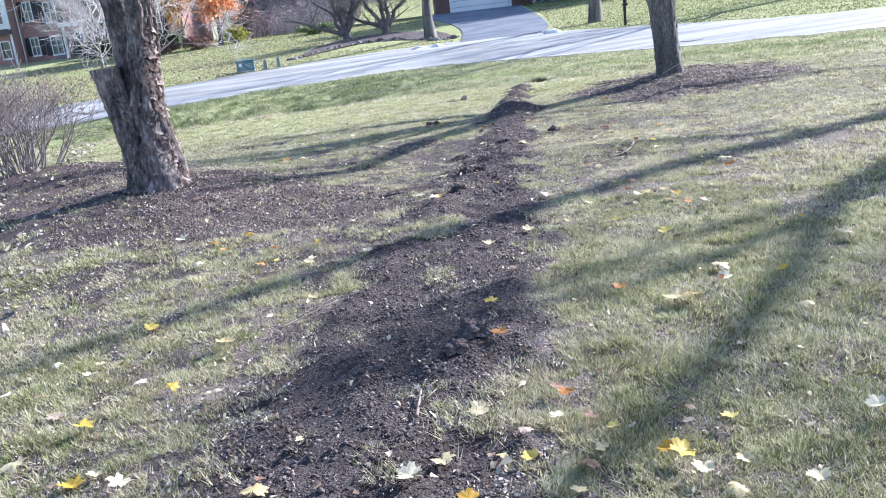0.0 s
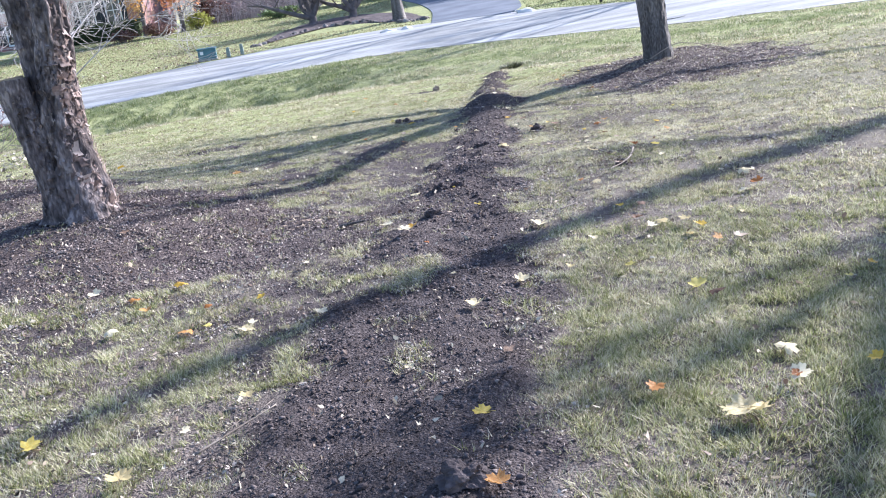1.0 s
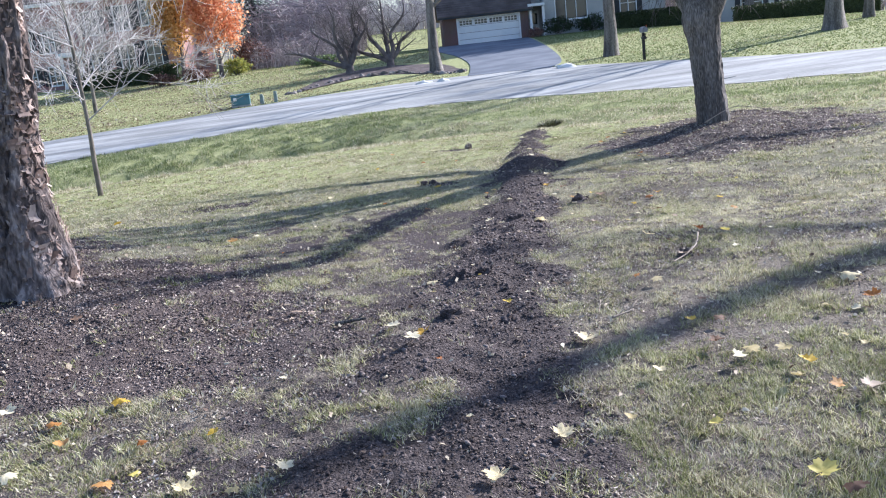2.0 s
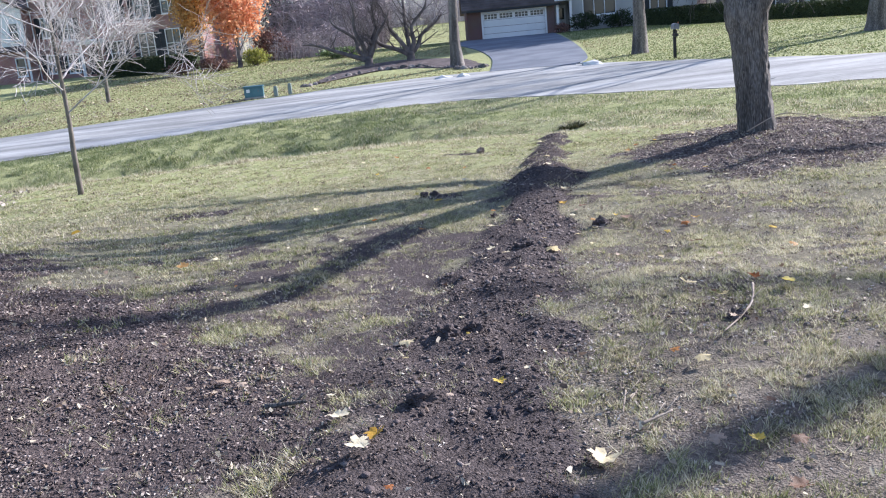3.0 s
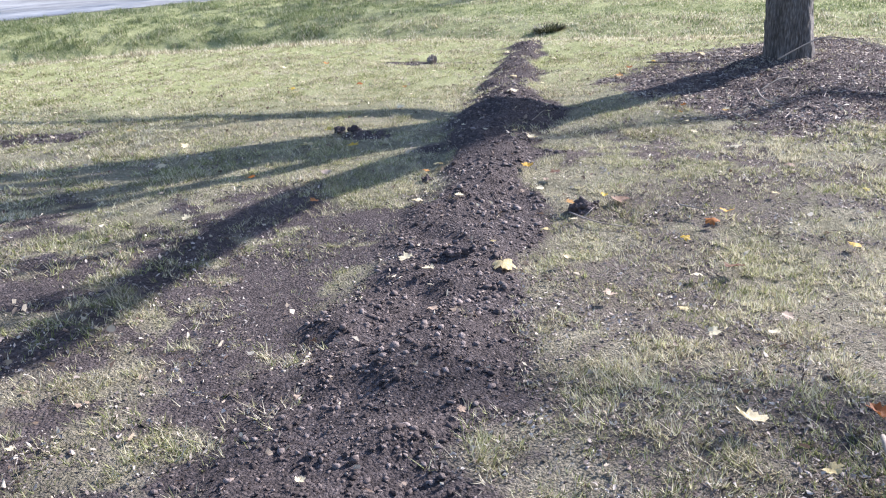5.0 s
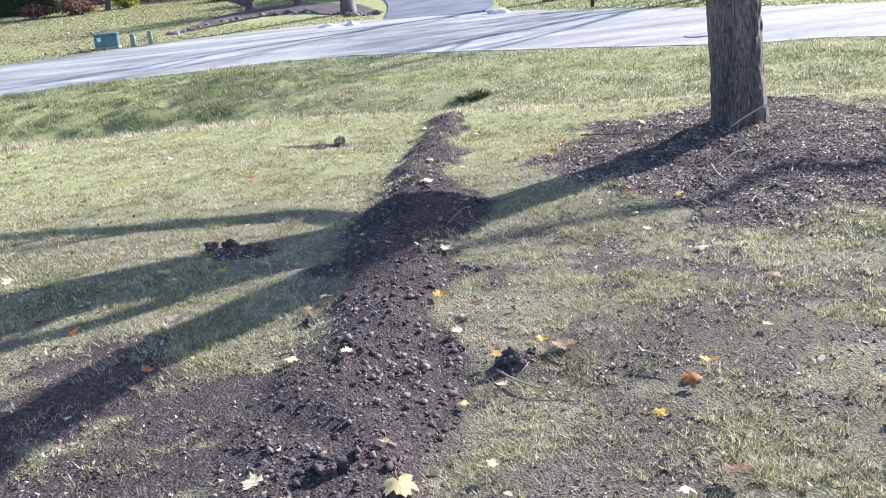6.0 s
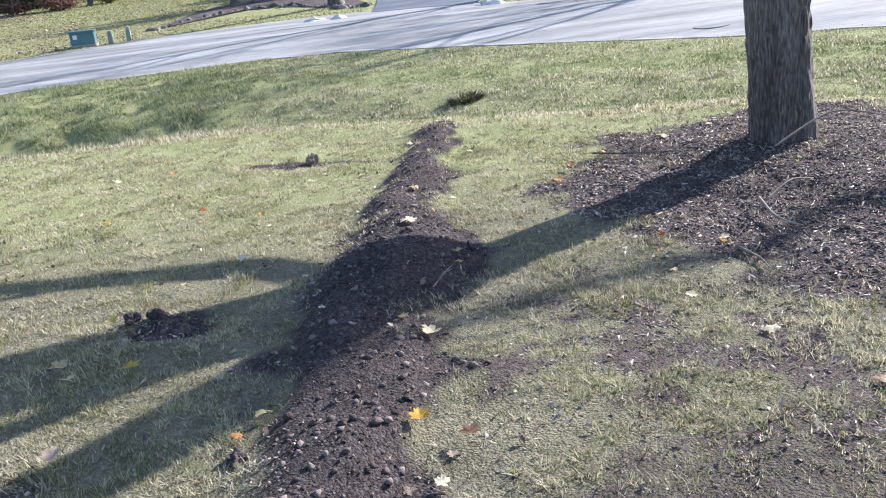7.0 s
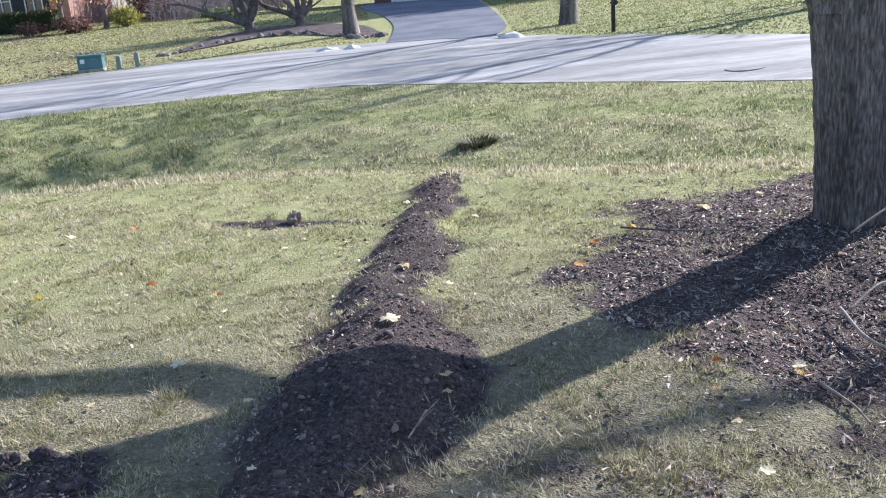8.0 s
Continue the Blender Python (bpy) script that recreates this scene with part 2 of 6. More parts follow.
# ---- materials ----
def surface(name, colours, scale=4.0, fine=60.0, rough_at=0.85, bump=0.3, bump_size=0.01, random_by="", metal=0.0, stretch=(1, 1, 1), thin=0.0, spec=0.3, tint=0.25):
    """Noise at two scales between the colours, with grain in relief. random_by: object or island varies the colour; thin: share of light let through."""
    mat = bpy.data.materials.new(name)
    mat.use_nodes = True
    nt = mat.node_tree
    shader = nt.nodes["Principled BSDF"]
    co = nt.nodes.new("ShaderNodeTexCoord")
    mp = nt.nodes.new("ShaderNodeMapping")
    mp.inputs["Scale"].default_value = stretch
    nt.links.new(co.outputs["Object"], mp.inputs[0])
    big = nt.nodes.new("ShaderNodeTexNoise")
    big.inputs["Scale"].default_value, big.inputs["Detail"].default_value = scale, 5
    small = nt.nodes.new("ShaderNodeTexNoise")
    small.inputs["Scale"].default_value, small.inputs["Detail"].default_value = fine, 4
    nt.links.new(mp.outputs[0], big.inputs[0])
    nt.links.new(mp.outputs[0], small.inputs[0])
    mix = nt.nodes.new("ShaderNodeMath")
    mix.operation = "MULTIPLY_ADD"
    mix.inputs[1].default_value = tint
    nt.links.new(small.outputs[0], mix.inputs[0])
    add = nt.nodes.new("ShaderNodeMath")
    add.operation = "MULTIPLY_ADD"
    nt.links.new(big.outputs[0], add.inputs[0])
    if random_by:
        info = nt.nodes.new("ShaderNodeObjectInfo" if random_by == "object" else "ShaderNodeNewGeometry")
        out = info.outputs["Random" if random_by == "object" else "Random Per Island"]
        add.inputs[1].default_value = 0.75
        sc = nt.nodes.new("ShaderNodeMath")
        sc.operation = "MULTIPLY_ADD"
        sc.inputs[1].default_value, sc.inputs[2].default_value = 0.65, -0.20 - tint / 2
        nt.links.new(out, sc.inputs[0])
        nt.links.new(sc.outputs[0], add.inputs[2])
    else:
        add.inputs[1].default_value, add.inputs[2].default_value = 1.3, -0.15 - tint / 2
    nt.links.new(add.outputs[0], mix.inputs[2])
    ramp = nt.nodes.new("ShaderNodeValToRGB")
    els = ramp.color_ramp.elements
    n = len(colours)
    while len(els) < n:
        els.new(0.5)
    for i, c in enumerate(colours):
        els[i].position = 0.22 + 0.56 * i / max(1, n - 1)
        els[i].color = (*c, 1)
    nt.links.new(mix.outputs[0], ramp.inputs[0])
    nt.links.new(ramp.outputs[0], shader.inputs["Base Color"])
    shader.inputs["Roughness"].default_value = rough_at
    shader.inputs["Metallic"].default_value = metal
    shader.inputs["Specular IOR Level"].default_value = spec
    if bump > 0:
        bp = nt.nodes.new("ShaderNodeBump")
        bp.inputs["Strength"].default_value, bp.inputs["Distance"].default_value = bump, bump_size
        nt.links.new(small.outputs[0], bp.inputs["Height"])
        nt.links.new(bp.outputs[0], shader.inputs["Normal"])
    if thin > 0:
        tr = nt.nodes.new("ShaderNodeBsdfTranslucent")
        ms = nt.nodes.new("ShaderNodeMixShader")
        ms.inputs[0].default_value = thin
        nt.links.new(ramp.outputs[0], tr.inputs[0])
        nt.links.new(shader.outputs[0], ms.inputs[1])
        nt.links.new(tr.outputs[0], ms.inputs[2])
        nt.links.new(ms.outputs[0], nt.nodes["Material Output"].inputs["Surface"])
    return mat



def ground_material():
    """Thatch, turned soil and green turf, mixed by how bare and how lush the ground is at each place."""
    mat = bpy.data.materials.new("lawn_ground")
    mat.use_nodes = True
    nt = mat.node_tree
    shader = nt.nodes["Principled BSDF"]
    shader.inputs["Roughness"].default_value, shader.inputs["Specular IOR Level"].default_value = 0.95, 0.15
    co = nt.nodes.new("ShaderNodeTexCoord")

    def noise_at(scale, detail=6, roughness=0.65):
        n = nt.nodes.new("ShaderNodeTexNoise")
        n.inputs["Scale"].default_value, n.inputs["Detail"].default_value, n.inputs["Roughness"].default_value = scale, detail, roughness
        nt.links.new(co.outputs["Object"], n.inputs[0])
        return n.outputs[0]

    def maths(kind, a, b, c=None):
        n = nt.nodes.new("ShaderNodeMath")
        n.operation = kind
        for i, v in enumerate((a, b, c)):
            if v is None:
                continue
            if isinstance(v, (int, float)):
                n.inputs[i].default_value = v
            else:
                nt.links.new(v, n.inputs[i])
        return n.outputs[0]

    def ramp(value, colours):
        r = nt.nodes.new("ShaderNodeValToRGB")
        els = r.color_ramp.elements
        while len(els) < len(colours):
            els.new(0.5)
        for e, (at, c) in zip(els, colours):
            e.position, e.color = at, (*c, 1)
        nt.links.new(value, r.inputs[0])
        return r.outputs[0]

    def blend(f, a, b):
        m = nt.nodes.new("ShaderNodeMix")
        m.data_type = "RGBA"
        nt.links.new(f, m.inputs[0])
        nt.links.new(a, m.inputs[6])
        nt.links.new(b, m.inputs[7])
        return m.outputs[2]

    def level(name):
        a = nt.nodes.new("ShaderNodeAttribute")
        a.attribute_name = name
        return a.outputs["Fac"]

    fine, mid, wide = noise_at(150, 4), noise_at(38), noise_at(3)
    cells = nt.nodes.new("ShaderNodeTexVoronoi")
    cells.inputs["Scale"].default_value = 85
    nt.links.new(co.outputs["Object"], cells.inputs[0])
    grey = nt.nodes.new("ShaderNodeRGBToBW")
    nt.links.new(cells.outputs["Color"], grey.inputs[0])
    mixed = maths("MULTIPLY_ADD", fine, 0.55, maths("MULTIPLY_ADD", mid, 0.5, maths("MULTIPLY_ADD", wide, 0.3, -0.17)))
    crumbs = maths("MULTIPLY_ADD", grey.outputs[0], 0.4, maths("MULTIPLY_ADD", mid, 0.6, maths("MULTIPLY_ADD", wide, 0.35, -0.17)))
    thatch = ramp(mixed, ((0.3, (0.045, 0.036, 0.034)), (0.47, (0.14, 0.114, 0.104)), (0.6, (0.28, 0.238, 0.2)), (0.72, (0.5, 0.44, 0.355))))
    soil = ramp(crumbs, ((0.25, (0.03, 0.025, 0.024)), (0.45, (0.073, 0.06, 0.058)), (0.62, (0.125, 0.103, 0.099)), (0.8, (0.22, 0.187, 0.178))))
    bark = ramp(crumbs, ((0.25, (0.042, 0.032, 0.031)), (0.45, (0.095, 0.075, 0.071)), (0.62, (0.155, 0.123, 0.115)), (0.8, (0.29, 0.24, 0.22))))
    turf = ramp(mixed, ((0.3, (0.15, 0.175, 0.06)), (0.5, (0.36, 0.385, 0.165)), (0.7, (0.6, 0.59, 0.34))))
    edge = maths("MULTIPLY_ADD", mid, 0.9, maths("ADD", level("bed"), -0.45))
    bare = nt.nodes.new("ShaderNodeMapRange")
    bare.inputs[1].default_value, bare.inputs[2].default_value = 0.3, 0.62
    nt.links.new(edge, bare.inputs[0])
    nt.links.new(blend(bare.outputs[0], blend(level("lush"), thatch, turf), blend(level("mulched"), soil, bark)), shader.inputs["Base Color"])
    bp = nt.nodes.new("ShaderNodeBump")
    bp.inputs["Strength"].default_value, bp.inputs["Distance"].default_value = 1.0, 0.02
    nt.links.new(maths("MULTIPLY_ADD", cells.outputs["Distance"], -0.6, maths("MULTIPLY_ADD", fine, 0.5, mid)), bp.inputs["Height"])
    nt.links.new(bp.outputs[0], shader.inputs["Normal"])
    return mat


M_GROUND = ground_material()
M_SOIL = surface("dark_soil", [(0.045, 0.036, 0.036), (0.095, 0.076, 0.074), (0.16, 0.13, 0.125)], 3, 45, 0.95, 0.7, 0.02, tint=0.5)
M_MULCH = surface("mulch_chips", [(0.055, 0.043, 0.041), (0.11, 0.088, 0.083), (0.185, 0.15, 0.14), (0.36, 0.31, 0.28)], 1.6, 60, 0.9, 0.4, 0.01, random_by="island")
M_CRUMB = surface("soil_crumbs", [(0.058, 0.045, 0.042), (0.115, 0.091, 0.084), (0.18, 0.146, 0.134), (0.27, 0.225, 0.205)], 2.0, 160, 0.95, 1.0, 0.006, random_by="island")
M_CHIP = surface("pale_wood_chips", [(0.24, 0.19, 0.16), (0.42, 0.36, 0.30), (0.62, 0.56, 0.48)], 2, 60, 0.8, 0.2, random_by="island")
M_GRASS = surface("grass_blades", [(0.115, 0.14, 0.04), (0.265, 0.29, 0.105), (0.46, 0.465, 0.22), (0.7, 0.665, 0.45)], 2.2, 14, 0.6, 0, random_by="island", thin=0.45, tint=0.35)
M_DRY = surface("dry_grass_blades", [(0.23, 0.195, 0.125), (0.44, 0.385, 0.255), (0.64, 0.58, 0.415), (0.8, 0.75, 0.575)], 2.2, 14, 0.6, 0, random_by="island", thin=0.45, tint=0.35)
M_DITCH = surface("ditch_grass", [(0.105, 0.14, 0.048), (0.172, 0.218, 0.084), (0.285, 0.32, 0.15), (0.46, 0.47, 0.295)], 0.9, 6, 0.6, 0, random_by="island", thin=0.45, tint=0.35)
M_FARDRY = surface("far_dry_grass", [(0.17, 0.135, 0.07), (0.26, 0.215, 0.115), (0.36, 0.305, 0.17), (0.46, 0.4, 0.25)], 0.5, 5, 0.6, 0, random_by="island", thin=0.4, tint=0.35)
M_FARLAWN = surface("far_lawn_grass", [(0.1, 0.14, 0.045), (0.15, 0.19, 0.065), (0.2, 0.235, 0.09), (0.27, 0.29, 0.13)], 0.3, 3, 0.6, 0, random_by="island", thin=0.45, tint=0.35)
M_TUFT = surface("dark_evergreen_tuft", [(0.03, 0.042, 0.02), (0.07, 0.08, 0.035), (0.16, 0.14, 0.08)], 6, 40, 0.6, 0, random_by="island", thin=0.2)
M_ROAD = surface("street_paving", [(0.18, 0.182, 0.176), (0.315, 0.317, 0.305), (0.47, 0.472, 0.455)], 0.5, 9, 0.85, 0.4, 0.01, stretch=(0.35, 1.8, 1), tint=0.6)
M_KERB = surface("kerb_concrete", [(0.25, 0.24, 0.225), (0.36, 0.35, 0.33), (0.48, 0.47, 0.44)], 1.5, 50, 0.85, 0.3)
M_DRIVE = surface("driveway_asphalt", [(0.135, 0.15, 0.175), (0.185, 0.202, 0.232), (0.24, 0.256, 0.285)], 0.6, 60, 0.95, 0.4, spec=0.03)
M_BARK = surface("furrowed_bark", [(0.06, 0.054, 0.049), (0.115, 0.103, 0.094), (0.175, 0.158, 0.145), (0.28, 0.256, 0.234)], 5, 78, 0.9, 0.9, 0.02, stretch=(1, 1, 0.14), tint=1.5)
M_BIRCHBARK = surface("river_birch_bark", [(0.058, 0.047, 0.045), (0.115, 0.092, 0.087), (0.19, 0.155, 0.146), (0.36, 0.3, 0.278)], 6, 34, 0.9, 0.9, 0.035, stretch=(1, 1, 0.35), tint=1.3)
M_FLAKE = surface("peeling_bark", [(0.14, 0.1, 0.088), (0.3, 0.215, 0.185), (0.48, 0.365, 0.315), (0.7, 0.58, 0.51)], 5, 40, 0.7, 0.3, random_by="island", thin=0.25)
M_CUT = surface("sawn_wood", [(0.25, 0.19, 0.13), (0.4, 0.32, 0.23)], 9, 60, 0.8, 0.3)
M_TWIG = surface("grey_twigs", [(0.09, 0.075, 0.065), (0.17, 0.15, 0.13), (0.27, 0.24, 0.21)], 3, 30, 0.85, 0.2)
M_SHRUBTWIG = surface("brown_grey_twigs", [(0.145, 0.12, 0.117), (0.235, 0.2, 0.197), (0.34, 0.295, 0.288)], 3, 30, 0.85, 0.2)
M_DARKTWIG = surface("dark_twigs", [(0.075, 0.065, 0.064), (0.14, 0.122, 0.12), (0.22, 0.195, 0.19)], 3, 30, 0.9, 0.2)
M_PALETWIG = surface("pale_twigs", [(0.32, 0.29, 0.29), (0.48, 0.45, 0.45), (0.62, 0.59, 0.59)], 3, 30, 0.8, 0.2)
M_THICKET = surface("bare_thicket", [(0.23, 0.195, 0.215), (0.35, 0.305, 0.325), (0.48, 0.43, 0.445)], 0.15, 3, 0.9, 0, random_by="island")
M_STICK = surface("dry_stick", [(0.17, 0.13, 0.1), (0.3, 0.25, 0.2), (0.44, 0.38, 0.32)], 8, 60, 0.85, 0.3)
LEAF_MATS = {
    "pale": surface("pale_fallen_leaf", [(0.52, 0.42, 0.2), (0.74, 0.63, 0.38), (0.86, 0.77, 0.54)], 9, 60, 0.55, 0.25, 0.004, random_by="object", thin=0.25),
    "yellow": surface("yellow_fallen_leaf", [(0.50, 0.29, 0.04), (0.66, 0.46, 0.07), (0.70, 0.60, 0.18)], 9, 60, 0.55, 0.25, 0.004, random_by="object", thin=0.3),
    "orange": surface("orange_fallen_leaf", [(0.32, 0.11, 0.03), (0.52, 0.23, 0.06), (0.60, 0.36, 0.14)], 9, 60, 0.55, 0.25, 0.004, random_by="object", thin=0.3),
    "brown": surface("brown_fallen_leaf", [(0.16, 0.085, 0.05), (0.32, 0.22, 0.15), (0.48, 0.38, 0.29)], 9, 60, 0.6, 0.25, 0.004, random_by="object", thin=0.2),
}
M_DEAD = surface("dead_thatch", [(0.11, 0.088, 0.08), (0.24, 0.2, 0.18), (0.42, 0.365, 0.315), (0.64, 0.58, 0.5)], 3, 40, 0.8, 0, random_by="island", thin=0.15)
M_LITTER = surface("leaf_crumbs", [(0.12, 0.08, 0.06), (0.24, 0.175, 0.13), (0.4, 0.325, 0.24), (0.66, 0.59, 0.45)], 4, 50, 0.6, 0, random_by="island", thin=0.2)
M_FOL_ORANGE = surface("orange_foliage", [(0.55, 0.22, 0.11), (0.78, 0.38, 0.2), (0.86, 0.52, 0.32)], 0.5, 5, 0.6, 0, random_by="island", thin=0.5)
M_FOL_GOLD = surface("golden_foliage", [(0.48, 0.26, 0.08), (0.66, 0.41, 0.15), (0.78, 0.54, 0.25)], 0.5, 5, 0.6, 0, random_by="island", thin=0.5)
M_FOL_HEDGE = surface("hedge_foliage", [(0.02, 0.032, 0.014), (0.04, 0.06, 0.024), (0.07, 0.09, 0.04)], 0.8, 6, 0.6, 0, random_by="island", thin=0.2)
M_FOL_GREEN = surface("low_green_foliage", [(0.08, 0.12, 0.05), (0.16, 0.22, 0.09), (0.26, 0.32, 0.15)], 0.8, 6, 0.6, 0, random_by="island", thin=0.3)
M_FOL_LIME = surface("yellow_green_foliage", [(0.2, 0.22, 0.04), (0.36, 0.37, 0.08), (0.46, 0.44, 0.14)], 0.8, 6, 0.6, 0, random_by="island", thin=0.35)
M_FOL_RUST = surface("russet_foliage", [(0.12, 0.06, 0.05), (0.22, 0.12, 0.10), (0.32, 0.2, 0.16)], 0.8, 6, 0.7, 0, random_by="island", thin=0.2)
M_FOL_SPRUCE = surface("spruce_foliage", [(0.012, 0.026, 0.022), (0.028, 0.05, 0.04), (0.05, 0.08, 0.06)], 0.8, 6, 0.6, 0, random_by="island", thin=0.15)
M_ROOF = surface("shingles", [(0.07, 0.055, 0.05), (0.12, 0.095, 0.085), (0.17, 0.135, 0.12)], 1, 12, 0.9, 0.5, 0.02)
M_SIDING = surface("painted_siding", [(0.34, 0.34, 0.33), (0.42, 0.42, 0.41), (0.5, 0.5, 0.48)], 0.6, 20, 0.6, 0.1)
M_WHITE = surface("white_paint", [(0.72, 0.73, 0.73), (0.8, 0.8, 0.79), (0.84, 0.84, 0.83)], 1, 30, 0.5, 0.05)
M_SHUTTER = surface("dark_shutter_paint", [(0.02, 0.025, 0.03), (0.035, 0.04, 0.045)], 2, 30, 0.5, 0.1)
M_TEAL = surface("teal_enamel", [(0.075, 0.17, 0.2), (0.1, 0.21, 0.24), (0.13, 0.24, 0.27)], 3, 40, 0.5, 0.1)
M_PEDESTAL = surface("grey_green_plastic", [(0.22, 0.27, 0.24), (0.32, 0.36, 0.33)], 4, 40, 0.6, 0.1)
M_ROCK = surface("field_stone", [(0.1, 0.09, 0.085), (0.19, 0.17, 0.16), (0.31, 0.285, 0.265)], 2, 25, 0.85, 0.6, 0.02, random_by="object")
# thicket colour made paler and greyer: the haze of distance is in the colour
M_HAZEWOOD = surface("hazed_bare_woods", [(0.3, 0.27, 0.29), (0.42, 0.385, 0.4), (0.54, 0.5, 0.51)], 0.1, 3, 0.9, 0, random_by="island")
M_WHITEROCK = surface("white_painted_stone", [(0.6, 0.59, 0.56), (0.75, 0.74, 0.71)], 2, 25, 0.8, 0.5, 0.02)
M_POST = surface("dark_post_paint", [(0.02, 0.02, 0.02), (0.045, 0.042, 0.04)], 4, 40, 0.5, 0.1)
M_METAL = surface("grey_mailbox_metal", [(0.16, 0.165, 0.175), (0.24, 0.245, 0.255)], 4, 40, 0.6, 0.1, metal=0.2)


def brick_material(name, a, b, mortar):
    mat = bpy.data.materials.new(name)
    mat.use_nodes = True
    nt = mat.node_tree
    shader = nt.nodes["Principled BSDF"]
    co = nt.nodes.new("ShaderNodeTexCoord")
    sep, com = nt.nodes.new("ShaderNodeSeparateXYZ"), nt.nodes.new("ShaderNodeCombineXYZ")
    nt.links.new(co.outputs["Object"], sep.inputs[0])
    s = nt.nodes.new("ShaderNodeMath")
    nt.links.new(sep.outputs[0], s.inputs[0])
    nt.links.new(sep.outputs[1], s.inputs[1])
    nt.links.new(s.outputs[0], com.inputs[0])
    nt.links.new(sep.outputs[2], com.inputs[1])
    br = nt.nodes.new("ShaderNodeTexBrick")
    br.inputs["Scale"].default_value = 1.0
    br.inputs["Brick Width"].default_value, br.inputs["Row Height"].default_value, br.inputs["Mortar Size"].default_value = 0.21, 0.075, 0.008
    br.inputs["Color1"].default_value, br.inputs["Color2"].default_value, br.inputs["Mortar"].default_value = (*a, 1), (*b, 1), (*mortar, 1)
    nt.links.new(com.outputs[0], br.inputs[0])
    nz = nt.nodes.new("ShaderNodeTexNoise")
    nz.inputs["Scale"].default_value = 0.8
    mx = nt.nodes.new("ShaderNodeMix")
    mx.data_type, mx.blend_type = "RGBA", "MULTIPLY"
    mx.inputs["Factor"].default_value = 0.45
    nt.links.new(br.outputs[0], mx.inputs[6])
    nt.links.new(co.outputs["Object"], nz.inputs[0])
    nt.links.new(nz.outputs[1], mx.inputs[7])
    nt.links.new(mx.outputs[2], shader.inputs["Base Color"])
    bp = nt.nodes.new("ShaderNodeBump")
    bp.invert = True
    bp.inputs["Distance"].default_value = 0.01
    nt.links.new(br.outputs[1], bp.inputs["Height"])
    nt.links.new(bp.outputs[0], shader.inputs["Normal"])
    shader.inputs["Roughness"].default_value = 0.9
    return mat


M_BRICK = brick_material("rose_brick", (0.50, 0.26, 0.22), (0.40, 0.19, 0.165), (0.55, 0.48, 0.44))
M_BROWNBRICK = brick_material("brown_brick", (0.22, 0.11, 0.09), (0.16, 0.08, 0.07), (0.28, 0.24, 0.22))
M_GLASS = bpy.data.materials.new("window_glass")
M_GLASS.use_nodes = True
g_sh = M_GLASS.node_tree.nodes["Principled BSDF"]
g_sh.inputs["Base Color"].default_value = (0.05, 0.06, 0.065, 1)
g_sh.inputs["Roughness"].default_value = 0.06
g_sh.inputs["Specular IOR Level"].default_value = 0.8

# ---- ground sheet ----
def spaced(lo, hi, fine_lo, fine_hi, d, grow=1.16):
    mid = list(np.arange(fine_lo, fine_hi + 1e-6, d))
    out, s = [], d
    p = fine_hi
    while p < hi:
        s *= grow
        p += s
        out.append(min(p, hi))
    low, s, p = [], d, fine_lo
    while p > lo:
        s *= grow
        p -= s
        low.append(max(p, lo))
    return np.array(low[::-1] + mid + out)


gx, gy = spaced(-700, 700, -3.6, 5.4, 0.065), spaced(-300, 1200, 2.2, 19.5, 0.065, 1.04)
X, Y = np.meshgrid(gx, gy)
bed = bed_amount(X, Y)
Z = ground_z(X, Y) + soil_lumps(X, Y)
nx, ny = len(gx), len(gy)
idx = np.arange(nx * ny).reshape(ny, nx)
quads = np.stack([idx[:-1, :-1], idx[:-1, 1:], idx[1:, 1:], idx[1:, :-1]], -1).reshape(-1, 4)
ground_mesh = array_mesh("ground", np.stack([X, Y, Z], -1).reshape(-1, 3), quads, M_GROUND, True)
for level_name, amount in (("bed", bed), ("mulched", np.clip(np.maximum(zones(X, Y)[1], 1.6 * zones(X, Y)[2] * step(0.5, 1.2, X)) - zones(X, Y)[0], 0, 1)), ("lush", np.maximum(np.maximum(step(18.0, 20.5, Y) * (0.25 + 0.6 * np.maximum(0.55 * step(28, 34, Y), step(-2, 4, X) * step(30, 26, Y))), 0.9 * np.maximum(step(0.7, 1.6, np.abs(X - 0.09 * Y) - 0.52 * Y), step(2.4, 1.4, Y))), 0.3 * step(6.0, 15.0, Y + 3 * rough(X, Y, 0.7, 23)) + 0.6 * step(14.0, 17.0, Y)))):
    ground_mesh.attributes.new(level_name, "FLOAT", "POINT").data.foreach_set("value", amount.astype(np.float32).ravel())
tagged(new("ground", ground_mesh), "pale autumn lawn with bare soil, falling to a shallow ditch", "lawn", kind="structure")


# ---- street, kerb and driveway ----
def smooth_line(pts, n):
    pts = np.array(pts, float)
    k = len(pts)
    out = []
    for t in np.linspace(0, k - 1, n):
        i = min(int(t), k - 2)
        f = t - i
        p0, p1, p2, p3 = pts[max(i - 1, 0)], pts[i], pts[i + 1], pts[min(i + 2, k - 1)]
        out.append(0.5 * (2 * p1 + (p2 - p0) * f + (2 * p0 - 5 * p1 + 4 * p2 - p3) * f * f + (3 * p1 - p0 - 3 * p2 + p3) * f ** 3))
    return np.array(out)


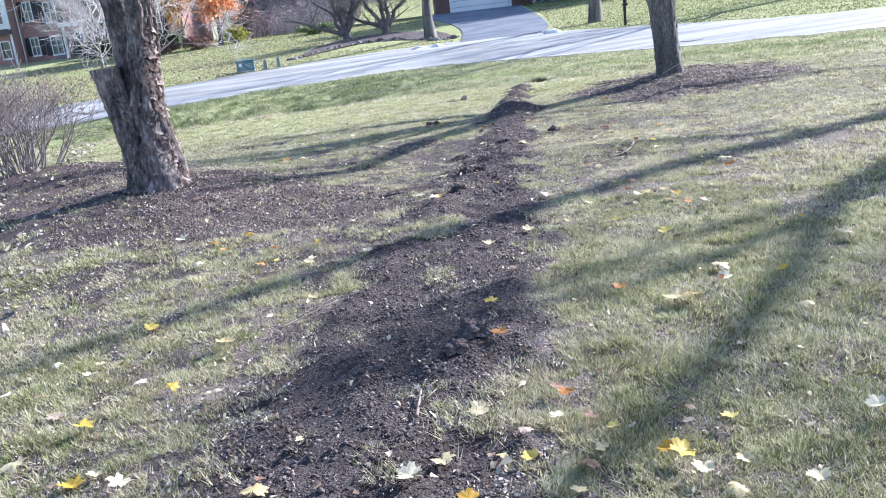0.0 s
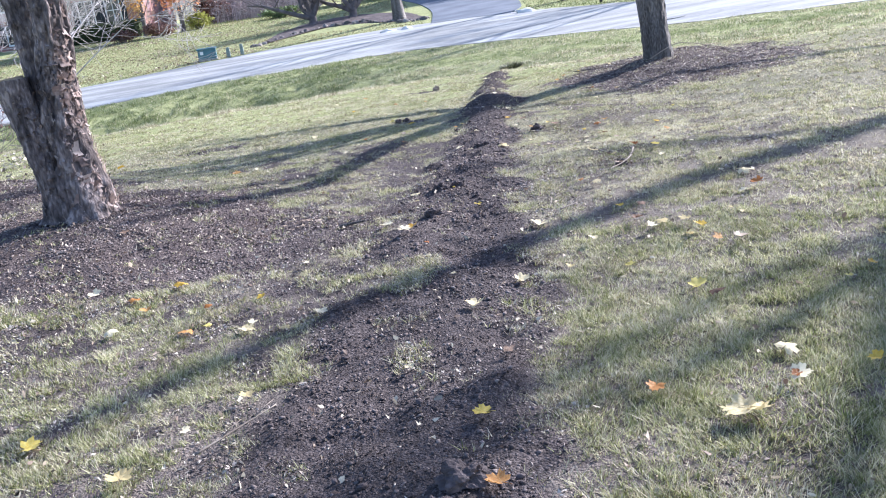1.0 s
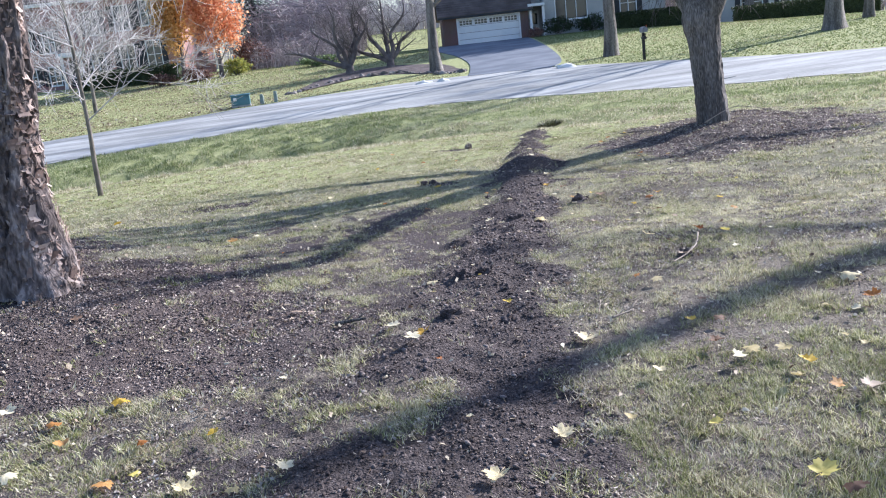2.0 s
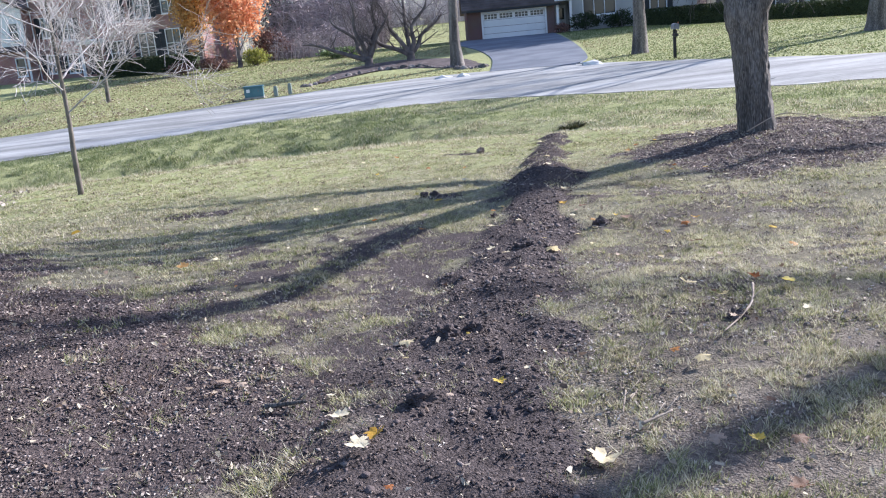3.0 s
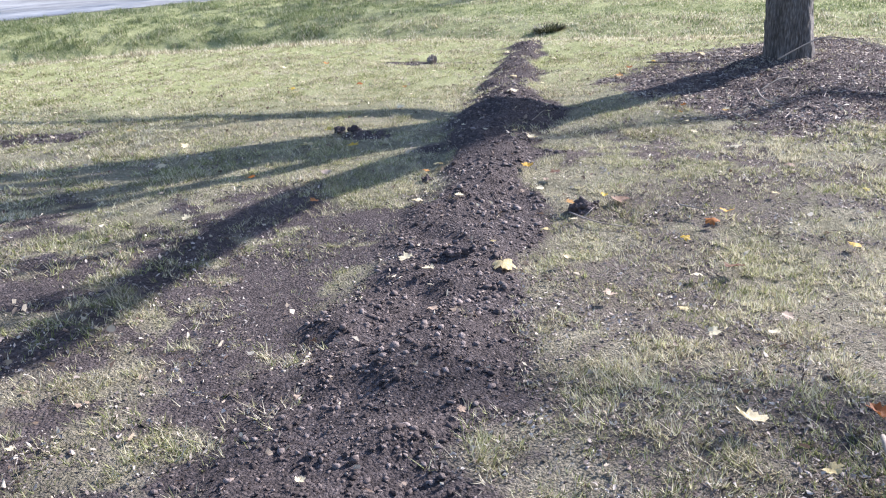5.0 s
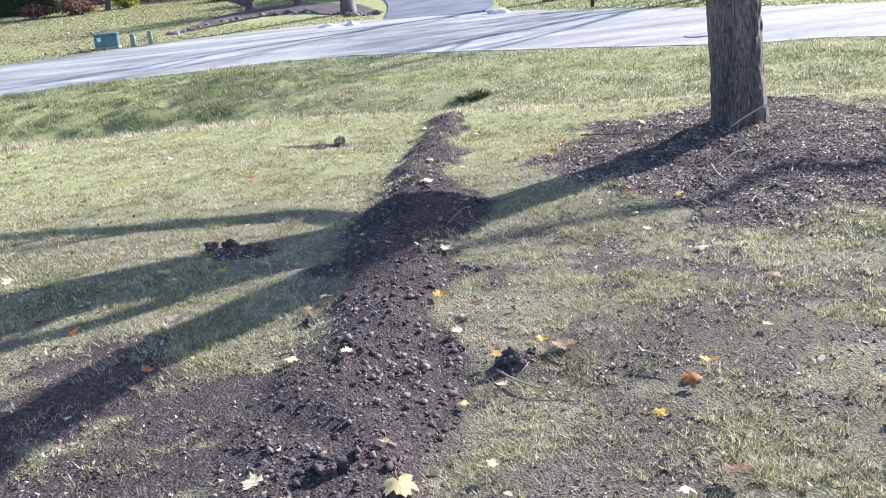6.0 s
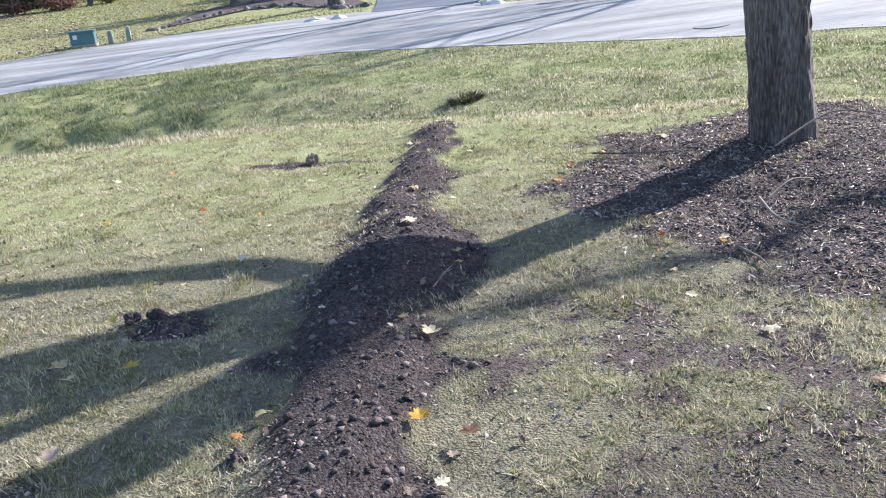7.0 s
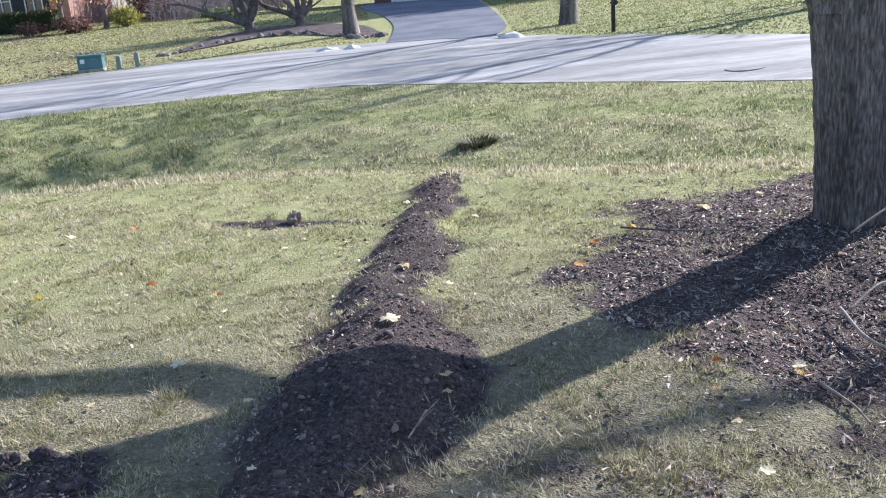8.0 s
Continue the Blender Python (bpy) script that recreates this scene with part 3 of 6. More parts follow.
def ribbon(name, left, right, lift, mat, label, category, across=10, crown=0.0, depth=0.12):
    """A slab that lies on the ground between two edge lines."""
    n = len(left)
    g = Geo()
    verts = []
    for i in range(n):
        for j in range(across + 1):
            f = j / across
            x, y = left[i] * (1 - f) + right[i] * f
            verts.append((x, y, gz(x, y) + lift + crown * 4 * f * (1 - f)))
    w = across + 1
    faces = [(i * w + j, i * w + j + 1, (i + 1) * w + j + 1, (i + 1) * w + j) for i in range(n - 1) for j in range(across)]
    top = len(verts)
    for i in range(n):
        for x, y in (left[i], right[i]):
            verts.append((x, y, gz(x, y) + lift))
            verts.append((x, y, gz(x, y) - depth))
    for i in (0, n - 1):
        faces.append((top + 4 * i, top + 4 * i + 2, top + 4 * i + 3, top + 4 * i + 1))
    for i in range(n - 1):
        a, b = top + 4 * i, top + 4 * i + 4
        faces.append((a, b, b + 1, a + 1))
        faces.append((b + 2, a + 2, a + 3, b + 3))
    g.add(verts, faces)
    me = g.mesh(name, mat, True)
    if me.polygons[0].normal.z < 0:
        me.flip_normals()
    return tagged(new(name, me), label, category, kind="structure")


near_edge = smooth_line([(-70, 4), (-30, 20.5), (-16, 26), (-9, 28.4), (-4.5, 29.4), (0, 29.0), (2.8, 27.6), (5.8, 25.0), (9, 22.8), (14, 19.6), (25, 12.5), (60, -9)], 90)
far_edge = smooth_line([(-74, 14), (-33, 30), (-18, 35.8), (-10.2, 38.8), (-5, 41.2), (0.6, 41.0), (4.9, 38.6), (8.4, 33.9), (11.8, 28.5), (17, 24.5), (28, 17.5), (63, -4)], 90)
ribbon("road", near_edge, far_edge, 0.012, M_ROAD, "sunlit pale grey residential street, streaked paler and darker grey", "road", 14, 0.05)
inner = near_edge + (far_edge - near_edge) / np.linalg.norm(far_edge - near_edge, axis=1)[:, None] * 0.22
ribbon("kerb", near_edge - (inner - near_edge) * 0.1, inner, 0.018, M_KERB, "low pale concrete kerb beside the street", "kerb", 2)
ribbon("driveway", smooth_line([(2.1, 39.9), (2.55, 46.5), (2.2, 54), (1.3, 62), (1.1, 66), (1.9, 71.2)], 40), smooth_line([(5.3, 37.5), (6.4, 41.5), (7.1, 49), (7.8, 60), (8.6, 71.2)], 40), 0.035, M_DRIVE, "grey asphalt driveway leading to a garage", "driveway", 6)
gc = Geo()
rim = [(7.9 + 0.33 * math.cos(k * math.pi / 12), 24.9 + 0.33 * math.sin(k * math.pi / 12)) for k in range(24)]
gc.add([(x, y, gz(x, y) + 0.048) for x, y in rim] + [(x, y, gz(x, y)) for x, y in rim], [tuple(range(24))] + [(k, 24 + k, 24 + (k + 1) % 24, (k + 1) % 24) for k in range(24)])
tagged(part("manhole_cover", gc, M_ROAD), "round grey manhole cover in the street", "manhole cover")


# ---- trees ----
def cast(x, y, run):
    """A point whose shadow falls on the ground at (x, y), run metres away."""
    return (x + SUN_X * run, y + SUN_Y * run, gz(x, y) + run * SUN_TAN)


def bark_stem(geo, pts, radii, around=48, rings=60, amp=0.02, ridges=16, seed=1, flare=0.0, mat=0, length=0.35):
    """A trunk with furrows along it: rings round a smooth line, pushed in and out."""
    line = smooth_line(pts, rings)
    rad = smooth_line([(r, 0, 0) for r in radii], rings)[:, 0]
    base = len(geo.v)
    for i in range(rings):
        h = i / (rings - 1)
        a = np.linspace(0, 2 * math.pi, around, endpoint=False)
        zz = np.full(around, line[i][2])
        wave = rough(a / (2 * math.pi) * ridges + 0.8 * rough(zz, a, 0.3, seed + 5), zz / length, 1.0, seed)
        wave2 = rough(np.abs(a - math.pi) * 6, zz / 0.06, 1.0, seed + 1)
        wave[-1] = (wave[0] + wave[-2]) / 2
        root = flare * math.exp(-h * rings / 5.5) * (0.55 + 0.8 * rough(a * 1.1 + 3, zz * 0, 1.0, seed + 2))
        r = rad[i] * (1 + root) + amp * (wave - 0.5) + amp * 0.5 * (wave2 - 0.5)
        for k in range(around):
            geo.v.append((line[i][0] + r[k] * math.cos(a[k]), line[i][1] + r[k] * math.sin(a[k]), line[i][2]))
    for i in range(rings - 1):
        for k in range(around):
            p, q = base + i * around + k, base + i * around + (k + 1) % around
            geo.f.append((p, q, q + around, p + around))
            geo.m.append(mat)
    geo.f.append(tuple(base + (rings - 1) * around + k for k in range(around)))
    geo.m.append(mat)


def grow(geo, p, way, length, radius, depth, rng, spread=0.6, lift=0.1, kids=3, n=5, droop=0.0, least=0.004):
    """A branch and the smaller ones on it."""
    p, way = Vector(p), Vector(way).normalized()
    steps = 4 if depth > 0 else 3
    pts, rad = [p.copy()], [radius]
    for i in range(steps):
        way = (way + Vector((rng.uniform(-1, 1), rng.uniform(-1, 1), rng.uniform(-1, 1))) * 0.16 + Vector((0, 0, lift - droop * (i / steps)))).normalized()
        p = p + way * length / steps
        pts.append(p.copy())
        rad.append(max(least, radius * (1 - 0.62 * (i + 1) / steps)))
    geo.tube(pts, rad, n if depth > 0 else 3, cap=False)
    if depth <= 0:
        return
    for k in range(kids + (1 if rng.random() < 0.4 else 0)):
        f = 0.35 + 0.65 * (k + rng.random()) / (kids + 0.5)
        f = min(f, 0.99)
        i = min(int(f * steps), steps - 1)
        q = pts[i].lerp(pts[i + 1], f * steps - i)
        side = way.orthogonal().normalized()
        side.rotate(Matrix.Rotation(rng.uniform(0, 6.283), 3, way))
        grow(geo, q, way * (1 - spread * 0.5) + side * spread * rng.uniform(0.7, 1.3), length * rng.uniform(0.5, 0.75), max(least, rad[i + 1] * rng.uniform(0.5, 0.75)), depth - 1, rng, spread, lift, kids, max(3, n - 1), droop, least)


def limb(geo, pts, radii, rng, twigs=8, size=1.0, depth=2, n=8, spread=0.8):
    """A given limb with twigs along its outer part."""
    line = smooth_line(pts, 3 * len(pts))
    rad = np.interp(np.linspace(0, 1, len(line)), np.linspace(0, 1, len(radii)), radii)
    geo.tube(line, rad, n)
    for k in range(twigs):
        i = int(len(line) * (0.25 + 0.72 * k / twigs))
        i = min(i, len(line) - 2)
        way = Vector(line[i + 1]) - Vector(line[i])
        side = Vector((rng.uniform(-1, 1), rng.uniform(-1, 1), rng.uniform(-0.3, 0.9)))
        grow(geo, line[i], way.normalized() * 0.6 + side * spread, size * rng.uniform(0.6, 1.2), rad[i] * 0.4, depth, rng, 0.7, 0.08, 3, 5)


def plain_tree(name, x, y, height, girth, label, category, group, seed, bark, twig, first=0.35, spread=0.6, depth=3, branches=9, lean=(0, 0), lift=0.12, tilt_out=0.75, kids=3, least=0.006, flare=0.5, fork=None):
    """A bare tree: furrowed trunk, and branches as one part."""
    z = gz(x, y) - 0.08
    rng = random.Random(seed)
    tree = holder(name, x, y, z, label, category, group)
    g = Geo()
    top = height * 0.92
    line = [(lean[0] * f + 0.04 * height * 0.06 * rng.uniform(-1, 1) * (0 < f < 1), lean[1] * f + 0.04 * height * 0.2 * rng.uniform(-1, 1) * (0 < f < 1), top * f) for f in (0, 0.12, 0.3, 0.55, 0.8, 1.0)]
    rr = [girth / 2 * s for s in (1.05, 0.92, 0.82, 0.55, 0.28, 0.06)]
    bark_stem(g, line, rr, 16, 40, girth * 0.06, 9, seed, flare)
    part("trunk", g, bark, tree, smooth=True)
    g = Geo()
    for k in range(branches):
        f = first + (0.97 - first) * (k + 0.5 * rng.random()) / branches
        h = f * top
        px, py, pz = [float(np.interp(h, [q[2] for q in line], [q[a] for q in line])) for a in range(3)]
        a = k * 2.4 + rng.uniform(-0.5, 0.5)
        r = float(np.interp(h, [q[2] for q in line], rr))
        out = Vector((math.cos(a), math.sin(a), 0)) * tilt_out + Vector((0, 0, 0.35 + 0.5 * f))
        grow(g, (px, py, pz), out, height * (0.42 - 0.26 * f) * rng.uniform(0.85, 1.15), r * 0.55, depth, rng, spread, lift, kids, 5, 0.0, least)
    part("crown", g, twig, tree, smooth=True)
    return tree


# the grey ash on its mulched mound; its two low limbs carry the forked shadow
zr = gz(*ASH) - 0.1
ash = holder("ash_tree", ASH[0], ASH[1], zr, "mature grey-brown tree with furrowed bark on a mulch mound", "tree")
off = Vector((ASH[0], ASH[1], zr))
rng = random.Random(5)


def rel(p):
    return tuple(Vector(p) - off)


g = Geo()
bark_stem(g, [(-0.06, 0, 0), (-0.09, 0, 0.3), (-0.14, 0, 0.85), (-0.18, 0, 1.3), (-0.21, 0.0, 1.6), (-0.2, 0.03, 1.95)], [0.242, 0.225, 0.212, 0.232, 0.262, 0.2], 180, 170, 0.026, 46, 3, 0.22, length=0.13)
part("trunk", g, M_BARK, ash, smooth=True)
ASH_BOUGHS = [
    ([(-0.24, -0.03, 1.3), rel(cast(1.45, 13.44, 3.6)), rel(cast(0.77, 12.71, 4.5)), rel(cast(0.0, 11.92, 5.5)), rel(cast(-0.5, 10.9, 6.5)), rel(cast(-0.85, 9.8, 7.4)), rel(cast(-1.5, 9.2, 8.4)), rel(cast(-2.6, 9.05, 9.8))], [0.18, 0.25, 0.22, 0.19, 0.17, 0.15, 0.12, 0.04]),
    ([(-0.1, 0.04, 1.35), rel(cast(1.35, 14.2, 3.5)), rel(cast(0.6, 14.45, 4.4)), rel(cast(-0.45, 14.6, 5.6)), rel(cast(-1.9, 14.9, 7.2)), rel(cast(-4.0, 15.4, 9.6))], [0.18, 0.2, 0.18, 0.14, 0.1, 0.04]),
    ([(-0.15, 0.02, 1.4), rel(cast(1.3, 13.95, 3.6)), rel(cast(0.2, 13.44, 4.9)), rel(cast(-1.2, 13.1, 6.5)), rel(cast(-2.7, 12.9, 8.3)), rel(cast(-4.6, 12.75, 10.5))], [0.16, 0.25, 0.29, 0.19, 0.14, 0.05]),
    ([(-0.18, 0.0, 1.45), rel(cast(1.1, 13.45, 3.9)), rel(cast(0.1, 13.05, 5.1)), rel(cast(-1.3, 12.75, 6.7)), rel(cast(-3.2, 12.5, 8.9))], [0.16, 0.2, 0.18, 0.14, 0.05]),
    ([(-0.12, 0.05, 1.5), rel(cast(1.2, 13.75, 3.8)), rel(cast(0.27, 13.34, 4.9)), rel(cast(-0.4, 13.0, 5.7)), rel(cast(-1.9, 11.95, 7.6)), rel(cast(-3.4, 11.7, 9.3)), rel(cast(-5.5, 11.8, 11.5))], [0.16, 0.19, 0.2, 0.18, 0.15, 0.1, 0.03]),
]
for k, (pts, rad) in enumerate(ASH_BOUGHS):
    g = Geo()
    bark_stem(g, pts, rad, 40, 90, 0.02, 18, 8 + k)
    part("limb", g, M_BARK, ash, "thick furrowed grey limb", smooth=True)
g = Geo()
for pts, rad in ASH_BOUGHS:
    limb(g, pts[2:], [q * 0.5 for q in rad[2:]], rng, 14, 1.5)
limb(g, [(-0.1, 0.1, 1.8), (0.2, 0.3, 4.0), (0.4, 0.3, 6.0), (0.5, 0.5, 8.0)], [0.1, 0.08, 0.05, 0.01], rng, 12, 1.8)
for k in range(16):
    a = rng.uniform(2.4, 4.6) if k % 2 else rng.uniform(-1.6, 0.6)
    grow(g, (-0.1 + 0.2 * math.cos(a), 0.2 * math.sin(a), rng.uniform(1.9, 2.5)), (math.cos(a), math.sin(a) * 0.6, 0.1), rng.uniform(0.4, 0.7), 0.011, 2, rng, 0.7, -0.02, 3, 4, 0.6, 0.003)
part("crown", g, M_TWIG, ash, "thin drooping bare twigs", smooth=True)

# two trees beyond the right edge of the lawn, whose limbs shade it in long bands
edge_a = holder("shade_tree", 16.5, 16.1, gz(16.5, 16.1) - 0.1, "tall bare tree standing at the side of the lawn", "tree", "bare shade trees")
off = Vector(edge_a.location)
rng = random.Random(11)
g = Geo()
bark_stem(g, [(0, 0, 0), (0, -0.1, 1.6), (0, -0.1, 4.5), rel(cast(4.65, 8.66, 13.95)), rel(cast(2.17, 7.45, 16.6)), rel(cast(0.6, 6.55, 18.3)), rel(cast(-0.8, 5.6, 19.8)), rel(cast(-2.5, 4.4, 21.5))], [0.3, 0.26, 0.22, 0.19, 0.16, 0.14, 0.12, 0.06], 24, 80, 0.02, 12, 4, 0.4)
part("trunk", g, M_BARK, edge_a, smooth=True)
g = Geo()
limb(g, [rel(cast(2.6, 7.7, 16.2)), rel(cast(0.6, 6.55, 18.3)), rel(cast(-2.5, 4.4, 21.5))], [0.03, 0.03, 0.02], rng, 8, 0.9, 1)
limb(g, [rel(cast(3.8, 8.3, 14.9)), rel(cast(2.6, 8.9, 16.2)), rel(cast(0.6, 9.6, 18.5))], [0.08, 0.05, 0.02], rng, 6, 1.0, 2)
limb(g, [(0, -0.1, 4.4), rel(cast(4.6, 13.95, 13.0)), rel(cast(3.6, 13.7, 13.9)), rel(cast(2.85, 13.54, 14.7)), rel(cast(2.3, 13.36, 15.3)), rel(cast(1.6, 13.02, 16.0)), rel(cast(0.4, 12.2, 17.2))], [0.11, 0.08, 0.075, 0.07, 0.065, 0.055, 0.03], rng, 5, 0.8, 1)
part("crown", g, M_TWIG, edge_a, smooth=True)
edge_b = holder("shade_tree", 15.0, 14.2, gz(15.0, 14.2) - 0.1, "bare tree with a sweeping limb at the side of the lawn", "tree", "bare shade trees")
off = Vector(edge_b.location)
g = Geo()
bark_stem(g, [(0, 0, 0), (-0.05, -0.3, 1.5), (-0.05, -0.35, 4.5), rel(cast(3.4, 6.32, 13.7)), rel(cast(1.83, 4.35, 15.5)), rel(cast(1.24, 3.55, 16.2)), rel(cast(0.3, 2.5, 17.3)), rel(cast(-1.0, 1.2, 18.8))], [0.28, 0.26, 0.22, 0.14, 0.115, 0.095, 0.075, 0.04], 24, 70, 0.02, 12, 6, 0.4)
part("trunk", g, M_BARK, edge_b, smooth=True)
g = Geo()
limb(g, [rel(cast(2.9, 5.6, 14.3)), rel(cast(1.9, 5.4, 15.5)), rel(cast(0.3, 4.4, 17.3)), rel(cast(-1.4, 3.2, 19.2))], [0.07, 0.05, 0.04, 0.02], rng, 7, 1.0, 2)
limb(g, [rel(cast(3.2, 6.0, 13.9)), rel(cast(3.0, 4.6, 14.6)), rel(cast(2.6, 3.2, 15.4))], [0.09, 0.07, 0.03], rng, 13, 1.1, 2)
limb(g, [rel(cast(2.82, 5.66, 14.3)), rel(cast(1.71, 4.83, 15.4)), rel(cast(1.17, 4.52, 15.9)), rel(cast(0.5, 4.3, 16.6)), rel(cast(-0.2, 3.8, 17.4)), rel(cast(-0.9, 3.6, 18.2))], [0.085, 0.075, 0.065, 0.055, 0.05, 0.03], rng, 9, 0.9, 2)
part("crown", g, M_TWIG, edge_b, smooth=True)

# the river birch: main stem, a second stem behind it, and a sawn-off third
zb = gz(*BIRCH) - 0.1
birch = holder("river_birch", BIRCH[0], BIRCH[1], zb, "river birch with shaggy peeling bark and a sawn-off stem", "tree")
rng = random.Random(21)
MAIN = [(0.05, 0, 0), (0.06, 0, 0.35), (0.04, 0.0, 0.8), (0.10, 0, 1.3), (0.16, 0, 1.8), (0.17, 0.05, 2.6), (0.1, 0.1, 4.2)]
MAIN_R = [0.29, 0.235, 0.18, 0.135, 0.122, 0.11, 0.07]
SECOND = [(-0.02, 0.1, 0.2), (-0.04, 0.14, 0.9), (-0.08, 0.18, 1.4), (-0.12, 0.2, 2.0), (-0.3, 0.3, 3.0), (-0.5, 0.4, 4.2)]
g = Geo()
bark_stem(g, MAIN, MAIN_R, 120, 190, 0.075, 17, 31, 0.45)
bark_stem(g, SECOND, [0.2, 0.16, 0.15, 0.145, 0.11, 0.06], 48, 80, 0.03, 10, 33)
part("trunk", g, M_BIRCHBARK, birch, smooth=True)
g = Geo()
bark_stem(g, [(-0.08, -0.03, 0.1), (-0.13, -0.04, 0.55), (-0.2, -0.05, 0.95), (-0.27, -0.06, 1.33)], [0.2, 0.155, 0.13, 0.125], 80, 90, 0.05, 13, 35, 0.25)
stub = part("sawn_stem", g, M_BIRCHBARK, birch, "dark sawn-off stem", smooth=True)
g = Geo()
g.tube([(-0.272, -0.06, 1.31), (-0.275, -0.06, 1.342)], [0.12, 0.117], 28)
part("cut_face", g, M_CUT, stub, "weathered sawn wood")
g, plates = Geo(), Geo()
for k in range(1500):
    h = rng.random()
    pick = rng.random()
    stem, rad = (MAIN, MAIN_R) if pick < 0.6 else ([(-0.08, -0.03, 0.1), (-0.13, -0.04, 0.55), (-0.2, -0.05, 0.95), (-0.27, -0.06, 1.33)], [0.2, 0.155, 0.13, 0.125]) if pick < 0.8 else (SECOND, [0.2, 0.16, 0.15, 0.145, 0.11, 0.06])
    zz = 0.15 + (2.3 if pick < 0.6 or pick >= 0.8 else 1.05) * h
    c = [float(np.interp(zz, [p[2] for p in stem], [p[a] for p in stem])) for a in range(2)]
    r = float(np.interp(zz, [p[2] for p in stem], rad)) + 0.004
    a = rng.gauss(-0.5, 0.75) if rng.random() < 0.7 else rng.uniform(-3.14, 3.14)
    w, hh = rng.uniform(0.005, 0.018), rng.uniform(0.015, 0.06)
    if rng.random() < 0.2:
        w, hh = w * 2.2, hh * 1.6
    curl = rng.uniform(0.004, 0.03)
    tip = rng.choice((-1, 1))
    verts = []
    for i in range(3):
        for j in range(3):
            da = (j - 1) * w / r * rng.uniform(0.5, 1.2) + (i - 1) * 0.05
            lift = 0.004 + curl * (i / 2) ** 2 * (0.6 + 0.4 * rng.random())
            verts.append((c[0] + (r + lift) * math.cos(a + da), c[1] + (r + lift) * math.sin(a + da), zz + tip * (i / 2) * hh + rng.uniform(-0.006, 0.006)))
    # pinkish flakes kept to the main stem's right: its lit side is in their colour
    pale = -1.4 < a < 0.8 and pick < 0.6 and rng.random() < 0.75
    (g if pale else plates).add(verts, [(i * 3 + j, i * 3 + j + 1, i * 3 + j + 4, i * 3 + j + 3) for i in range(2) for j in range(2)])
part("shaggy_bark", plates, M_BIRCHBARK, birch, "dark shaggy bark plates", smooth=True)["kind"] = "stuff"
part("peeling_bark", g, M_FLAKE, birch, "curled pinkish papery bark, paler to show the lit side", smooth=True)["kind"] = "stuff"
g = Geo()
limb(g, MAIN[4:], [0.05, 0.045, 0.03], rng, 18, 1.4)
limb(g, SECOND[3:], [0.05, 0.045, 0.03], rng, 18, 1.4)
part("crown", g, M_TWIG, birch, smooth=True)

# bare shrub beside the birch
shrub = holder("bare_shrub", -5.15, 11.1, gz(-5.15, 11.1) - 0.03, "leafless many-stemmed brown shrub in the mulch bed", "shrub")
rng = random.Random(41)
g = Geo()
for k in range(52):
    a, r, out = rng.uniform(0, 6.283), rng.uniform(0.03, 0.45), rng.uniform(0.2, 1.0)
    turn = a + rng.uniform(-0.7, 0.7)
    grow(g, (r * math.cos(a), r * math.sin(a), 0), (math.cos(turn) * out, math.sin(turn) * out, 1.1), rng.uniform(0.7, 0.95), 0.012, 2, rng, 0.75, 0.1, 4, 5, 0.0, 0.003)
part("crown", g, M_SHRUBTWIG, shrub, smooth=True)
g = Geo()
for k in range(400):
    a, r = rng.uniform(0, 6.283), 1.05 * math.sqrt(rng.random())
    p = Vector((r * math.cos(a), r * math.sin(a), rng.uniform(0.8, 1.3) - 0.2 * r * r))
    d = Vector((rng.uniform(-1, 1), rng.uniform(-1, 1), rng.uniform(-1, 1))).normalized() * 0.02
    e = d.orthogonal().normalized() * 0.011
    g.add([p - d, p + e, p + d, p - e], [(0, 1, 2, 3)])
part("dry_leaves", g, M_FOL_RUST, shrub, "few dry russet leaves")

# young tree on the lawn, and a like one beyond the street
def young_tree(x, y, height, fork, girth, label, seed, twig):
    z = gz(x, y) - 0.05
    tree = holder("young_tree", x, y, z, label, "tree", "young bare trees")
    r = random.Random(seed)
    g = Geo()
    g.tube(smooth_line([(0, 0, 0), (0.01, 0, fork * 0.5), (0.04, 0, fork), (0.02, 0.02, height * 0.7), (0, 0, height)], 14), np.interp(np.linspace(0, 1, 14), [0, 0.3, 0.6, 1], [girth / 2, girth * 0.42, girth * 0.3, 0.01]), 10)
    part("trunk", g, M_TWIG, tree, smooth=True)
    g = Geo()
    for k in range(12):
        a = k * 2.4 + r.uniform(-0.4, 0.4)
        f = 0.98 + k * 0.11 * (height - fork) / 3
        grow(g, (0.04, 0, fork * min(f, height * 0.85 / fork)), (math.cos(a), math.sin(a), 0.62), height * 0.36 * r.uniform(0.8, 1.1), girth * 0.15, 3, r, 0.65, 0.06, 5, 5, 0.0, 0.004)
    part("crown", g, twig, tree, smooth=True)
    return tree


young_tree(-5.95, 18.4, 5.0, 1.45, 0.105, "slender young bare tree with pale grey bark", 51, M_PALETWIG)
young_tree(-17.0, 48.0, 6.0, 1.2, 0.24, "small bare tree with pale twigs beyond the street", 53, M_PALETWIG)


